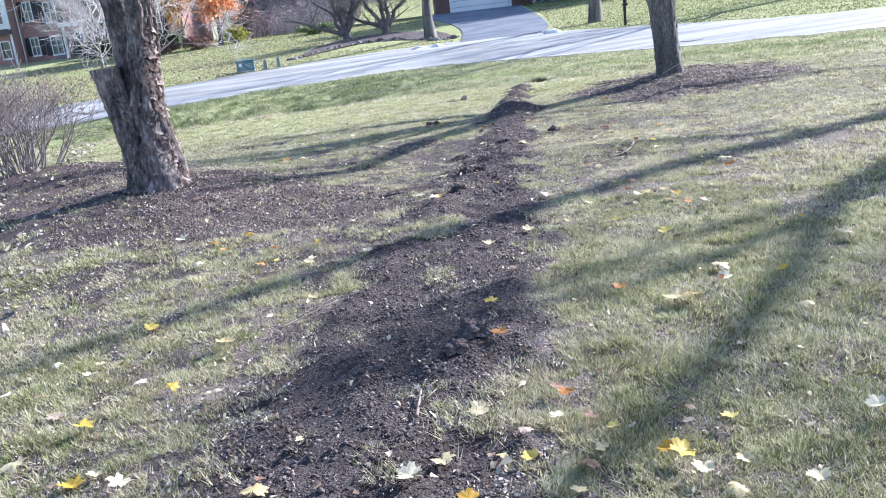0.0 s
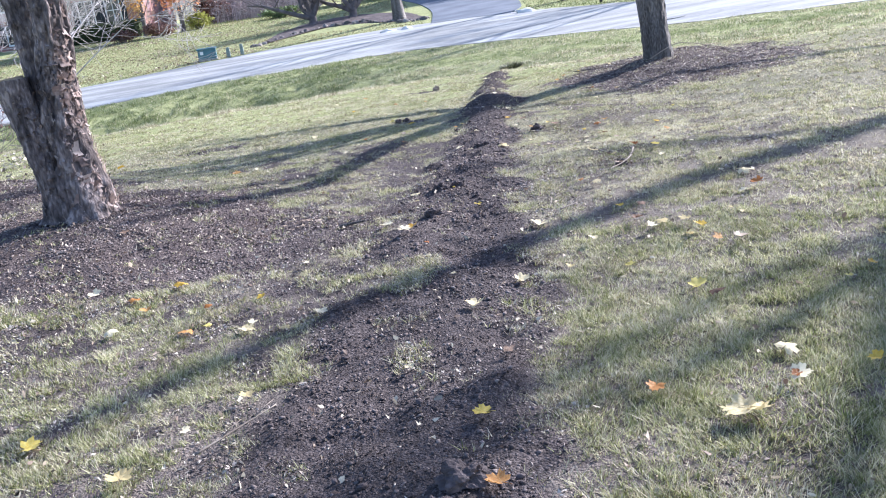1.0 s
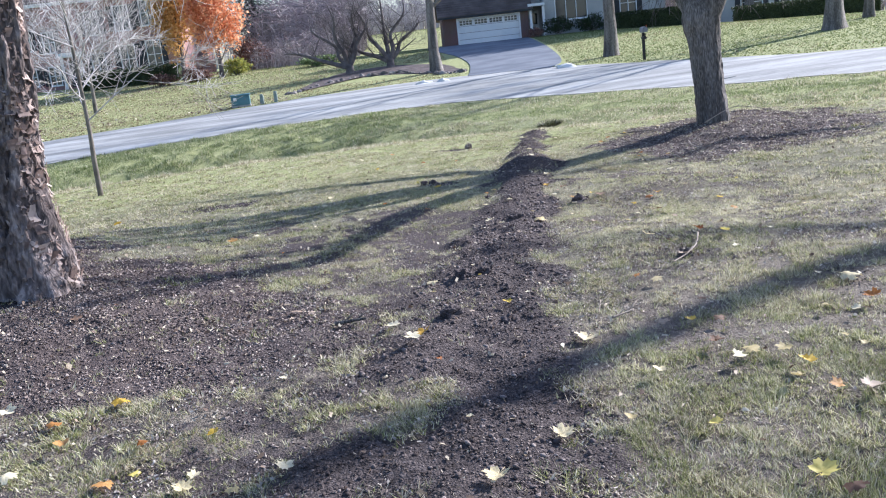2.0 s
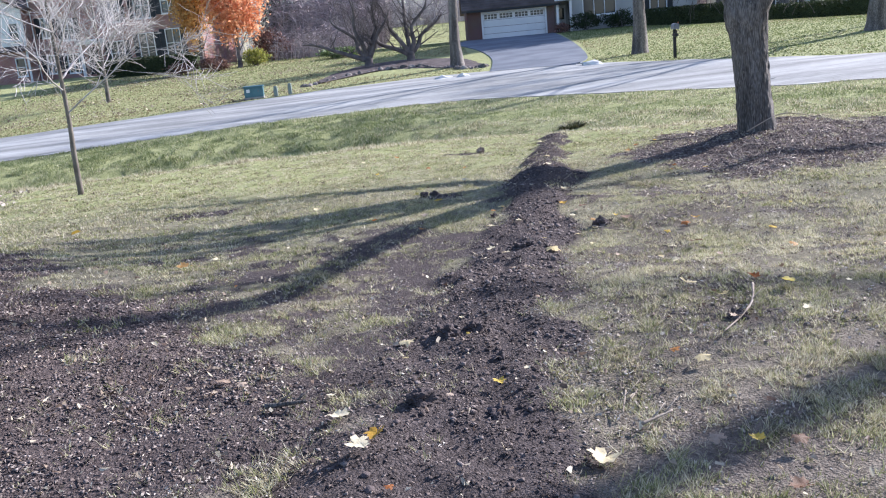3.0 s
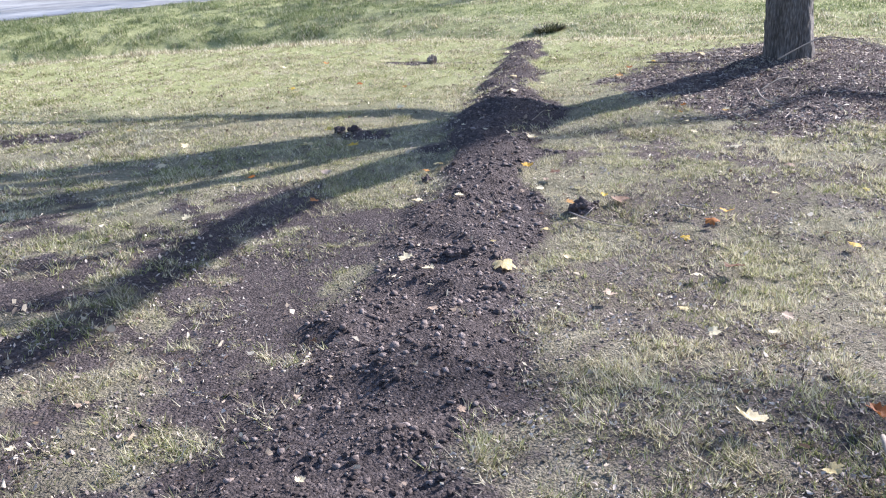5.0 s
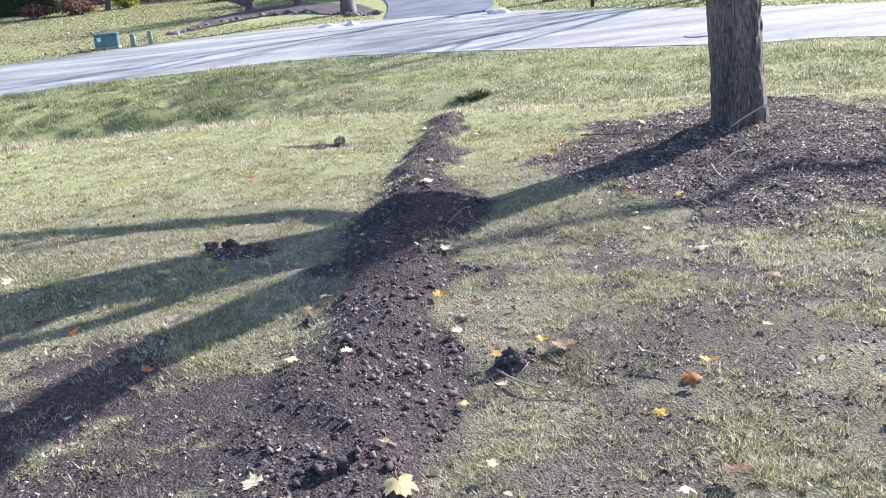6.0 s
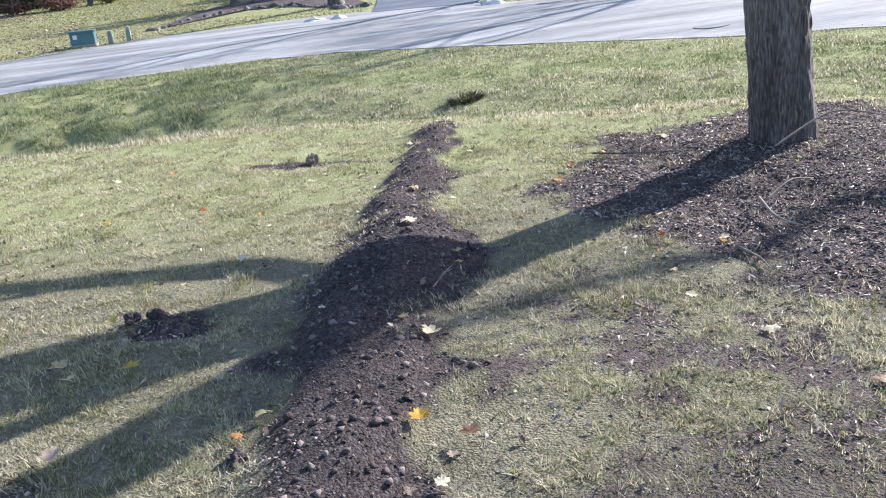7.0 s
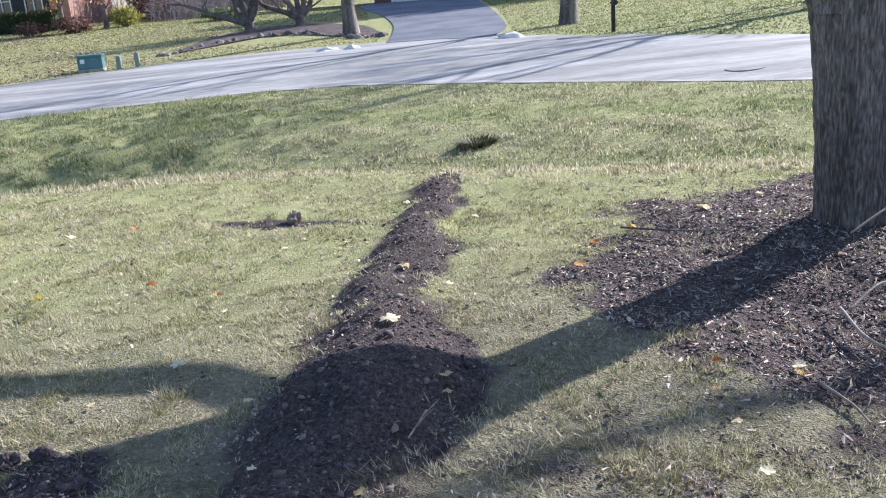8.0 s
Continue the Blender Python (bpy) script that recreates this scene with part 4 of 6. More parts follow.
# spreading crab apples across the street
def crab(x, y, seed, reach):
    tree = holder("crab_apple_tree", x, y, gz(x, y) - 0.05, "low spreading bare crab apple with dark twisted limbs", "tree", "crab apples")
    r = random.Random(seed)
    g = Geo()
    g.tube(smooth_line([(0, 0, 0), (0.03, 0, 0.3), (0.0, 0, 0.6)], 6), [0.3, 0.25, 0.23, 0.22, 0.22, 0.2], 12)
    part("trunk", g, M_DARKTWIG, tree, smooth=True)
    g = Geo()
    for dx, dy, h in reach:
        bend = r.uniform(-0.35, 0.35)
        pts = [(0, 0, 0.4), (dx * 0.25, dy * 0.25, 0.4 + h * 0.2), (dx * 0.5 + bend, dy * 0.5, 0.4 + h * 0.42), (dx * 0.8 - bend * 0.5, dy * 0.8, 0.4 + h * 0.68), (dx, dy, h)]
        limb(g, pts, [0.15, 0.12, 0.095, 0.06, 0.02], r, 9, 1.25, 3, 10, 1.25)
    part("crown", g, M_DARKTWIG, tree, smooth=True)


crab(-3.85, 51.0, 61, [(-3.4, -0.3, 1.5), (-1.9, 0.5, 2.9), (-0.7, -0.6, 3.8), (0.7, 0.4, 3.9), (1.4, -0.5, 2.9)])
crab(-1.6, 51.6, 67, [(-2.6, 0.3, 1.7), (-1.5, -0.5, 3.3), (-0.2, 0.6, 4.2), (1.1, -0.2, 3.6), (1.9, 0.5, 2.5)])

plain_tree("street_tree", 0.85, 45.0, 13, 0.46, "tall bare tree with a grey trunk beside a driveway", "tree", "street trees", 71, M_BARK, M_TWIG, 0.24, depth=3)
plain_tree("street_tree", 8.3, 40.0, 12, 0.5, "bare grey-brown tree on the lawn behind a mailbox", "tree", "street trees", 72, M_BARK, M_TWIG, 0.2, depth=3, least=0.014)
plain_tree("street_tree", 16.5, 37.0, 13, 0.56, "stout dark bare tree with a flared base", "tree", "street trees", 73, M_BARK, M_TWIG, 0.22, depth=3, flare=0.9, least=0.014)
plain_tree("street_tree", 20.2, 41.5, 11, 0.36, "slim bare tree on a neighbouring lawn", "tree", "street trees", 74, M_BARK, M_TWIG, 0.25, depth=3, least=0.014)


# ---- foliage made of many small leaves ----
def leafy(name, parent, count, centre, size, leaf, mat, seed, shell=0.55, lumps=9):
    """A crown of clumped leaf quads inside an ellipsoid with an uneven outline."""
    r = np.random.RandomState(seed)
    c = r.normal(size=(lumps * 6, 3))
    c /= np.linalg.norm(c, axis=1)[:, None]
    c *= (shell + (1 - shell) * r.rand(len(c), 1)) * 0.86
    pick = r.randint(0, len(c), count)
    p = c[pick] + r.normal(size=(count, 3)) * 0.13
    p = p * np.array(size) + np.array(centre)
    a, b = r.normal(size=(count, 3)), r.normal(size=(count, 3))
    a /= np.linalg.norm(a, axis=1)[:, None]
    b -= a * (a * b).sum(1)[:, None]
    b /= np.linalg.norm(b, axis=1)[:, None]
    s = leaf * (0.6 + 0.8 * r.rand(count, 1))
    v = np.stack([p - a * s, p + b * s * 0.6, p + a * s, p - b * s * 0.6], 1).reshape(-1, 3)
    f = np.arange(count * 4).reshape(-1, 4)
    ob = new(name, array_mesh(name, v, f, mat))
    ob.parent = parent
    return ob


def autumn_tree(x, y, height, width, low, mat, label, seed):
    tree = holder("autumn_tree", x, y, gz(x, y) - 0.05, label, "tree", "autumn trees")
    r = random.Random(seed)
    g = Geo()
    g.tube(smooth_line([(0, 0, 0), (0.05, 0, low), (0, 0, height * 0.6), (0, 0, height * 0.9)], 12), np.interp(np.linspace(0, 1, 12), [0, 0.3, 1], [0.2, 0.15, 0.03]), 10)
    for k in range(16):
        a = k * 2.4
        grow(g, (0, 0, low + (height * 0.55) * k / 16), (math.cos(a) * 0.6, math.sin(a) * 0.6, 0.9), width * 0.8, 0.05, 1, r, 0.5, 0.1, 3, 5, 0, 0.012)
    part("trunk", g, M_DARKTWIG, tree, smooth=True)
    leafy("crown", tree, 9000, (0, 0, (low + height) / 2), (width, width, (height - low) / 2), 0.11, mat, seed, 0.4, 14)


autumn_tree(-13.9, 64.0, 8.6, 2.3, 0.9, M_FOL_ORANGE, "upright tree with bright orange-red autumn leaves", 81)
autumn_tree(-16.9, 65.5, 9.2, 1.9, 1.1, M_FOL_GOLD, "upright tree with golden-brown autumn leaves", 82)


def bush(name, x, y, size, count, leaf, mat, label, category, seed, shell=0.5):
    b = holder(name, x, y, gz(x, y), label, category)
    r = random.Random(seed)
    g = Geo()
    for k in range(9):
        a = k * 0.7
        grow(g, (0.1 * math.cos(a), 0.1 * math.sin(a), -0.03), (math.cos(a) * size[0] * 0.6, math.sin(a) * size[1] * 0.6, size[2] * 1.3), size[2] * 1.25, 0.03, 1, r, 0.5, 0.05, 3, 4, 0, 0.01)
    part("crown", g, M_DARKTWIG, b, smooth=True)
    leafy("foliage", b, count, (0, 0, size[2] * 0.92), size, leaf, mat, seed, shell)


bush("lime_shrub", -12.9, 64.5, (1.0, 0.9, 0.62), 1800, 0.07, M_FOL_LIME, "rounded yellow-green shrub on a lawn", "shrub", 83)
bush("russet_shrub", -15.0, 62.0, (1.3, 0.9, 0.55), 1500, 0.07, M_FOL_RUST, "low russet shrub under the autumn trees", "shrub", 84)
bush("russet_shrub", -12.8, 70.5, (1.6, 1.0, 1.3), 2000, 0.09, M_FOL_RUST, "tall bare reddish shrub by a house", "shrub", 85)
bush("russet_shrub", -17.4, 61.5, (1.0, 0.8, 0.45), 1000, 0.07, M_FOL_RUST, "low brown shrub with dry leaves", "shrub", 86)
bush("foundation_shrub", 10.8, 69.6, (1.3, 0.8, 0.75), 1800, 0.07, M_FOL_HEDGE, "dark green shrub under a house window", "shrub", 87)
bush("foundation_shrub", 13.4, 69.4, (1.6, 0.8, 0.7), 1800, 0.07, M_FOL_HEDGE, "dark clipped shrub under a house window", "shrub", 88)
bush("foundation_shrub", 9.0, 69.2, (0.7, 0.6, 0.4), 900, 0.06, M_FOL_RUST, "small brown shrub beside a porch", "shrub", 89)
bush("evergreen_shrub", -6.9, 63.0, (1.7, 1.0, 0.42), 1800, 0.08, M_FOL_GREEN, "low spreading green shrub", "shrub", 90)


def hedge(x0, x1, y, depth, height, label, seed):
    h = holder("hedge", (x0 + x1) / 2, y, gz((x0 + x1) / 2, y), label, "hedge")
    w = x1 - x0
    g = Geo()
    g.box(-w / 2 + 0.1, -depth / 2 + 0.1, -0.1, w / 2 - 0.1, depth / 2 - 0.1, height - 0.1, 0.08)
    part("core", g, M_FOL_HEDGE, h)
    r = np.random.RandomState(seed)
    n = int(w * 900)
    p = np.stack([(r.rand(n) - 0.5) * w, (r.rand(n) - 0.5) * depth, r.rand(n) * height], 1)
    face = r.randint(0, 3, n)
    p[face == 0, 1] = -depth / 2 + r.normal(size=(face == 0).sum()) * 0.05
    p[face == 1, 2] = height + r.normal(size=(face == 1).sum()) * 0.05
    a, b = r.normal(size=(n, 3)), r.normal(size=(n, 3))
    a /= np.linalg.norm(a, axis=1)[:, None]
    b /= np.linalg.norm(b, axis=1)[:, None]
    v = np.stack([p - a * 0.07, p + b * 0.05, p + a * 0.07, p - b * 0.05], 1).reshape(-1, 3)
    ob = new("leaves", array_mesh("leaves", v, np.arange(n * 4).reshape(-1, 4), M_FOL_HEDGE))
    ob.parent = h


hedge(-24.6, -17.3, 66.5, 1.3, 1.15, "dark clipped evergreen hedge along a brick house", 91)
hedge(15.0, 21.5, 68.6, 1.4, 1.3, "dark overgrown hedge before a pale house wing", 94)
hedge(23.0, 33.5, 66.0, 1.4, 1.4, "dark clipped hedge before a distant house", 92)

# added oaks: dense crowns, out of view, placed to throw shade on the driveway
def oak(x, y, seed):
    tree = holder("shading_oak", x, y, gz(x, y) - 0.05, "large brown-leaved oak, added to shade the driveway", "tree", "oaks")
    g = Geo()
    bark_stem(g, [(0, 0, 0), (0, 0, 2), (0.1, 0, 5), (0, 0, 9)], [0.4, 0.33, 0.27, 0.15], 20, 30, 0.03, 10, seed, 0.5)
    r = random.Random(seed)
    for k in range(14):
        grow(g, (0, 0, 5 + 0.5 * k), (math.cos(k * 2.4), math.sin(k * 2.4), 0.5), 4.2, 0.11, 2, r, 0.6, 0.08, 3, 5, 0, 0.015)
    part("trunk", g, M_BARK, tree, smooth=True)
    leafy("crown", tree, 15000, (0, 0, 11.5), (5.2, 5.2, 5.0), 0.38, M_FOL_RUST, seed + 2, 0.2, 18)


oak(24.0, 74.5, 77)
oak(25.6, 70.0, 78)
oak(20.8, 69.5, 79)

# spruce behind the autumn trees
spruce = holder("spruce", -14.0, 80.0, gz(-14, 80) - 0.05, "tall dark green spruce behind the houses", "tree")
g = Geo()
g.tube([(0, 0, 0), (0, 0, 13)], [0.25, 0.03], 8)
part("trunk", g, M_DARKTWIG, spruce)
r = np.random.RandomState(93)
n = 9000
h = r.rand(n) ** 1.3 * 12.5
tier = 0.75 + 0.35 * np.abs(np.sin(h * 2.6))
rad = (13 - h) * 0.26 * tier * np.sqrt(r.rand(n))
ang = r.rand(n) * 6.283
p = np.stack([rad * np.cos(ang), rad * np.sin(ang), h + 0.4 - rad * 0.15], 1)
d = np.stack([np.cos(ang), np.sin(ang), -0.35 + 0 * ang], 1) * (0.2 + 0.2 * r.rand(n, 1))
e = np.stack([-np.sin(ang), np.cos(ang), 0 * ang], 1) * 0.05
v = np.stack([p - d, p + e, p + d, p - e], 1).reshape(-1, 3)
ob = new("needles", array_mesh("needles", v, np.arange(n * 4).reshape(-1, 4), M_FOL_SPRUCE))
ob.parent = spruce


# bare thickets in the distance: many thin stems with side twigs
def thicket(x0, x1, y0, y1, high, count, label, seed, mat):
    r = np.random.RandomState(seed)
    vs = []
    for k in range(count):
        x, y = r.uniform(x0, x1), r.uniform(y0, y1)
        z, hh = gz(x, y) - 0.1, high * r.uniform(0.55, 1.0) * (0.7 + 0.5 * float(rough(x, y, 4.0, seed)))
        lean = r.normal(size=2) * 0.14
        base, tip = np.array((x, y, z)), np.array((x + lean[0] * hh, y + lean[1] * hh, z + hh))
        w = 0.02 + 0.008 * hh
        vs += [base + (-w, 0, 0), base + (w, 0, 0), tip]
        for q in range(13):
            f = r.uniform(0.2, 1.0)
            s = base + (tip - base) * f
            way = r.normal(size=3) * (1, 1, 0.5) + (0, 0, 0.5)
            way = way / np.linalg.norm(way) * hh * r.uniform(0.12, 0.34)
            vs += [s + (0, 0, -w * 0.7), s + (w * 0.4, 0, w * 0.7), s + way]
    v = np.array(vs)
    ob = new("thicket", array_mesh("thicket", v, np.arange(len(v)).reshape(-1, 3), mat))
    tagged(ob, label, "thicket", kind="stuff")


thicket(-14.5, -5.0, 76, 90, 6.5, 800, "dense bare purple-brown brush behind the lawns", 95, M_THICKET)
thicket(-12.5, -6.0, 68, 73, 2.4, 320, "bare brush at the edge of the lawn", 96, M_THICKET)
# the far brush and the horizon woods wear the haze-paled colour
thicket(-12, 9, 108, 122, 5.0, 600, "grey-brown brush at the top of the far lawn", 99, M_HAZEWOOD)
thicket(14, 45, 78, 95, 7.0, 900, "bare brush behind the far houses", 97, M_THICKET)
thicket(-170, 170, 130, 180, 10.0, 1500, "distant bare woods along the horizon", 98, M_HAZEWOOD)

# ---- houses ----
def wall_face(geo, x0, x1, z0, z1, y0, y1, holes, mat=0):
    """A wall slab from y0 (front) to y1 with rectangular holes (xa, xb, za, zb) right through it."""
    xs = sorted({x0, x1, *[h[0] for h in holes], *[h[1] for h in holes]})
    zs = sorted({z0, z1, *[h[2] for h in holes], *[h[3] for h in holes]})
    for i in range(len(xs) - 1):
        for j in range(len(zs) - 1):
            cx, cz = (xs[i] + xs[i + 1]) / 2, (zs[j] + zs[j + 1]) / 2
            if not any(h[0] < cx < h[1] and h[2] < cz < h[3] for h in holes):
                geo.box(xs[i], y0, zs[j], xs[i + 1], y1, zs[j + 1], 0, mat)


def lattice_frame(geo, x0, x1, z0, z1, ya, yb, cols, rows, border, bar):
    """A window frame with its bars, as one joined piece."""
    xs, zs = [x0 - border], [z0 - border]
    for k in range(cols):
        xs += [x0 + (x1 - x0) * k / cols + (bar if k else 0), x0 + (x1 - x0) * (k + 1) / cols - (bar if k < cols - 1 else 0)]
    for k in range(rows):
        zs += [z0 + (z1 - z0) * k / rows + (bar if k else 0), z0 + (z1 - z0) * (k + 1) / rows - (bar if k < rows - 1 else 0)]
    xs.append(x1 + border)
    zs.append(z1 + border)
    nx, nz = len(xs), len(zs)
    solid = lambda i, j: 0 <= i < nx - 1 and 0 <= j < nz - 1 and not (i % 2 and j % 2)
    verts = [(x, yy, z) for yy in (ya, yb) for z in zs for x in xs]
    at = lambda i, j, b: b * nx * nz + j * nx + i
    faces = []
    for i in range(nx - 1):
        for j in range(nz - 1):
            if not solid(i, j):
                continue
            faces.append((at(i, j, 0), at(i + 1, j, 0), at(i + 1, j + 1, 0), at(i, j + 1, 0)))
            faces.append((at(i, j + 1, 1), at(i + 1, j + 1, 1), at(i + 1, j, 1), at(i, j, 1)))
            for di, dj, p, q in ((-1, 0, (i, j), (i, j + 1)), (1, 0, (i + 1, j + 1), (i + 1, j)), (0, -1, (i + 1, j), (i, j)), (0, 1, (i, j + 1), (i + 1, j + 1))):
                if not solid(i + di, j + dj):
                    faces.append((at(*q, 0), at(*p, 0), at(*p, 1), at(*q, 1)))
    geo.add(verts, faces)


def window(house, x0, x1, z0, z1, y, shutters=True, cols=2, rows=2, label="white-framed window with small panes"):
    g = Geo()
    t = 0.07
    lattice_frame(g, x0, x1, z0, z1, y - 0.05, y + 0.085, cols, rows, t, 0.025)
    w = part("window", g, M_WHITE, house, label)
    g = Geo()
    g.box(x0 - 0.1, y - 0.1, z0 - t - 0.06, x1 + 0.1, y + 0.02, z0 - t)
    part("sill", g, M_WHITE, w)
    for i in range(cols):
        for j in range(rows):
            g = Geo()
            g.box(x0 + (x1 - x0) * i / cols, y + 0.09, z0 + (z1 - z0) * j / rows, x0 + (x1 - x0) * (i + 1) / cols, y + 0.105, z0 + (z1 - z0) * (j + 1) / rows)
            part("pane", g, M_GLASS, w, "dark reflecting pane")
    if shutters:
        for a, b in ((x0 - t - 0.42, x0 - t - 0.01), (x1 + t + 0.01, x1 + t + 0.42)):
            g = Geo()
            g.box(a, y - 0.04, z0 - t, b, y - 0.002, z1 + t)
            for k in range(10):
                zz = z0 + (z1 - z0) * (k + 0.2) / 10
                g.box(a + 0.05, y - 0.055, zz, b - 0.05, y - 0.04, zz + (z1 - z0) * 0.06)
            part("shutter", g, M_SHUTTER, w, "dark painted shutter")


def shell(geo, x0, x1, y0, y1, z0, z1, t=0.25):
    """Side and back walls and a floor behind the front wall."""
    geo.box(x0, y0 + t, z0, x0 + t, y1, z1)
    geo.box(x1 - t, y0 + t, z0, x1, y1, z1)
    geo.box(x0 + t, y1 - t, z0, x1 - t, y1, z1)
    geo.box(x0 + t, y0 + t, z0, x1 - t, y1 - t, z0 + 0.2)


def gable_roof(geo, x0, x1, y0, y1, z, rise, over=0.35, along="x", thick=0.18):
    """A pitched roof; the ridge runs along x or y. Courses of shingles step its slopes."""
    x0, x1, y0, y1 = x0 - over, x1 + over, y0 - over, y1 + over
    if along == "x":
        ym, n = (y0 + y1) / 2, 16
        up = []
        for k in range(n):
            fa, fb = k / n, (k + 1) / n
            up += [(y0 + (ym - y0) * fa, z + rise * fa + 0.03), (y0 + (ym - y0) * fb, z + rise * fb)]
        line = up + [(2 * ym - y, h) for y, h in up[::-1]]
        line += [(y1, z - thick), (ym, z + rise - thick), (y0, z - thick)]
        m = len(line)
        geo.add([(x, y, h) for x in (x0, x1) for y, h in line], [(i, m + i, m + (i + 1) % m, (i + 1) % m) for i in range(m)] + [tuple(range(m)), tuple(range(2 * m - 1, m - 1, -1))])
    else:
        xm = (x0 + x1) / 2
        for xa in (x0, x1):
            geo.add([(xa, y0, z), (xa, y1, z), (xm, y1, z + rise), (xm, y0, z + rise), (xa, y0, z - thick), (xa, y1, z - thick), (xm, y1, z + rise - thick), (xm, y0, z + rise - thick)],
                    [(0, 1, 2, 3), (7, 6, 5, 4), (0, 4, 5, 1), (0, 3, 7, 4), (1, 5, 6, 2)])


# house with the garage
home = holder("garage_house", 0, 0, 0, "brown brick house with a white double garage door", "house")
y0, zf = 71.0, 0.86
g = Geo()
wall_face(g, 2.05, 8.75, zf - 0.6, 3.15, y0, y0 + 0.25, [(3.3, 7.98, zf, 2.88)])
shell(g, 2.05, 8.75, y0, 78.5, zf - 0.6, 3.15)
part("garage_wall", g, M_BROWNBRICK, home)
g = Geo()
gable_roof(g, 2.05, 8.75, 71.0, 78.5, 3.2, 2.9)
part("garage_roof", g, M_ROOF, home, "dark brown shingle roof")
door = part("garage_door", Geo(), M_WHITE, home, "white sectional double garage door with a row of small panes")
dh = (2.88 - zf) / 4
for k in range(4):
    g = Geo()
    za, zb = zf + dh * k + 0.012, zf + dh * (k + 1) - 0.012
    if k < 3:
        g.box(3.3, y0 + 0.1, za, 7.98, y0 + 0.15, zb)
        for q in range(8):
            xa = 3.3 + 4.68 * (q + 0.1) / 8
            g.box(xa, y0 + 0.085, za + 0.08, xa + 0.46, y0 + 0.1, zb - 0.08, 0.006)
    else:
        holes = [(3.3 + 4.68 * (q + 0.09) / 4, 3.3 + 4.68 * (q + 0.91) / 4, za + 0.07, zb - 0.07) for q in range(4)]
        wall_face(g, 3.3, 7.98, za, zb, y0 + 0.1, y0 + 0.15, holes)
        for a, b, c, d in holes:
            for i in range(1, 4):
                cx = a + (b - a) * i / 4
                g.box(cx - 0.02, y0 + 0.1, c, cx + 0.02, y0 + 0.14, d)
            g.box(a, y0 + 0.105, (c + d) / 2 - 0.015, b, y0 + 0.135, (c + d) / 2 + 0.015)
    part("door_panel", g, M_WHITE, door)
    if k == 3:
        for a, b, c, d in holes:
            g = Geo()
            g.box(a, y0 + 0.142, c, b, y0 + 0.149, d)
            part("door_pane", g, M_GLASS, door, "dark glass pane")
g = Geo()
for a, b, c, d in ((3.16, 3.3, zf, 3.0), (7.98, 8.12, zf, 3.0), (3.3, 7.98, 2.88, 3.0)):
    g.box(a, y0 - 0.03, c, b, y0 + 0.2, d)
part("door_trim", g, M_WHITE, home, "white painted trim")
g = Geo()
g.box(1.7, 70.55, 3.02, 9.1, 70.68, 3.16)
part("gutter", g, M_SHUTTER, home, "dark gutter")
# porch and the taller wing
g = Geo()
wall_face(g, 8.75, 10.05, zf - 0.6, 5.9, 73.0, 73.25, [(9.0, 9.85, zf + 0.1, 3.0)])
part("porch_wall", g, M_SIDING, home)
g = Geo()
g.box(9.0, 73.06, zf + 0.1, 9.85, 73.12, 3.0, 0.01)
pd = part("front_door", g, M_WHITE, home, "bright white front door in a porch")
g = Geo()
g.box(9.15, 73.04, zf + 1.1, 9.7, 73.07, 2.8)
part("door_pane", g, M_GLASS, pd, "dark glass pane")
for px in (8.95, 9.95):
    g = Geo()
    g.box(px - 0.1, 70.9, zf - 0.3, px + 0.1, 71.1, 3.3, 0.02)
    g.box(px - 0.15, 70.85, zf - 0.3, px + 0.15, 71.15, zf - 0.1, 0.02)
    part("porch_column", g, M_WHITE, home, "white square porch column")
g = Geo()
g.box(8.75, 70.7, 3.3, 10.05, 73.0, 3.5)
part("porch_roof", g, M_WHITE, home, "white porch beam")
g = Geo()
holes = [(10.95, 13.35, 2.1, 3.75), (10.95, 13.35, 5.0, 6.2), (16.0, 17.2, 2.0, 3.6), (16.0, 17.2, 5.0, 6.2)]
wall_face(g, 10.05, 19.5, zf - 0.8, 6.6, 71.2, 71.45, holes)
shell(g, 10.05, 19.5, 71.2, 80.0, zf - 0.8, 6.6)
for k in range(34):
    z = zf - 0.7 + k * 0.2
    if all(not (h[2] - 0.15 < z < h[3] + 0.1) for h in holes):
        g.box(10.05, 71.185, z, 19.5, 71.2, z + 0.02)
part("wing_wall", g, M_SIDING, home, "pale grey lap siding")
g = Geo()
gable_roof(g, 8.75, 19.5, 71.2, 81.0, 6.65, 4.4)
part("wing_roof", g, M_ROOF, home, "dark brown shingle roof")
window(home, 10.95, 13.35, 2.1, 3.75, 71.2, False, 3, 1, "wide white-framed picture window")
window(home, 10.95, 13.35, 5.0, 6.2, 71.2, False, 3, 1)
window(home, 16.0, 17.2, 2.0, 3.6, 71.2, True)
window(home, 16.0, 17.2, 5.0, 6.2, 71.2, True)

# rose brick house behind the autumn trees
manor = holder("brick_house", 0, 0, 0, "two-storey rose brick house with dark shutters", "house")
y0 = 72.0
lows = [(-30.72, -30.15, 1.5, 2.8), (-29.1, -28.3, 1.4, 2.75), (-25.6, -24.6, 1.7, 3.4), (-23.3, -22.2, 1.75, 3.8), (-21.2, -20.15, 1.9, 3.95)]
ups = [(-30.72, -30.15, 4.2, 5.6), (-29.1, -28.3, 3.9, 5.4), (-25.6, -24.6, 4.9, 6.6), (-23.3, -22.2, 5.0, 6.8), (-21.2, -20.15, 5.2, 7.0)]
g = Geo()
wall_face(g, -31.55, -18.4, 0.3, 7.6, y0, y0 + 0.3, lows + ups + [(-27.6, -26.7, 1.1, 3.2)])
shell(g, -31.55, -18.4, y0, 82, 0.3, 7.6)
part("wall", g, M_BRICK, manor)
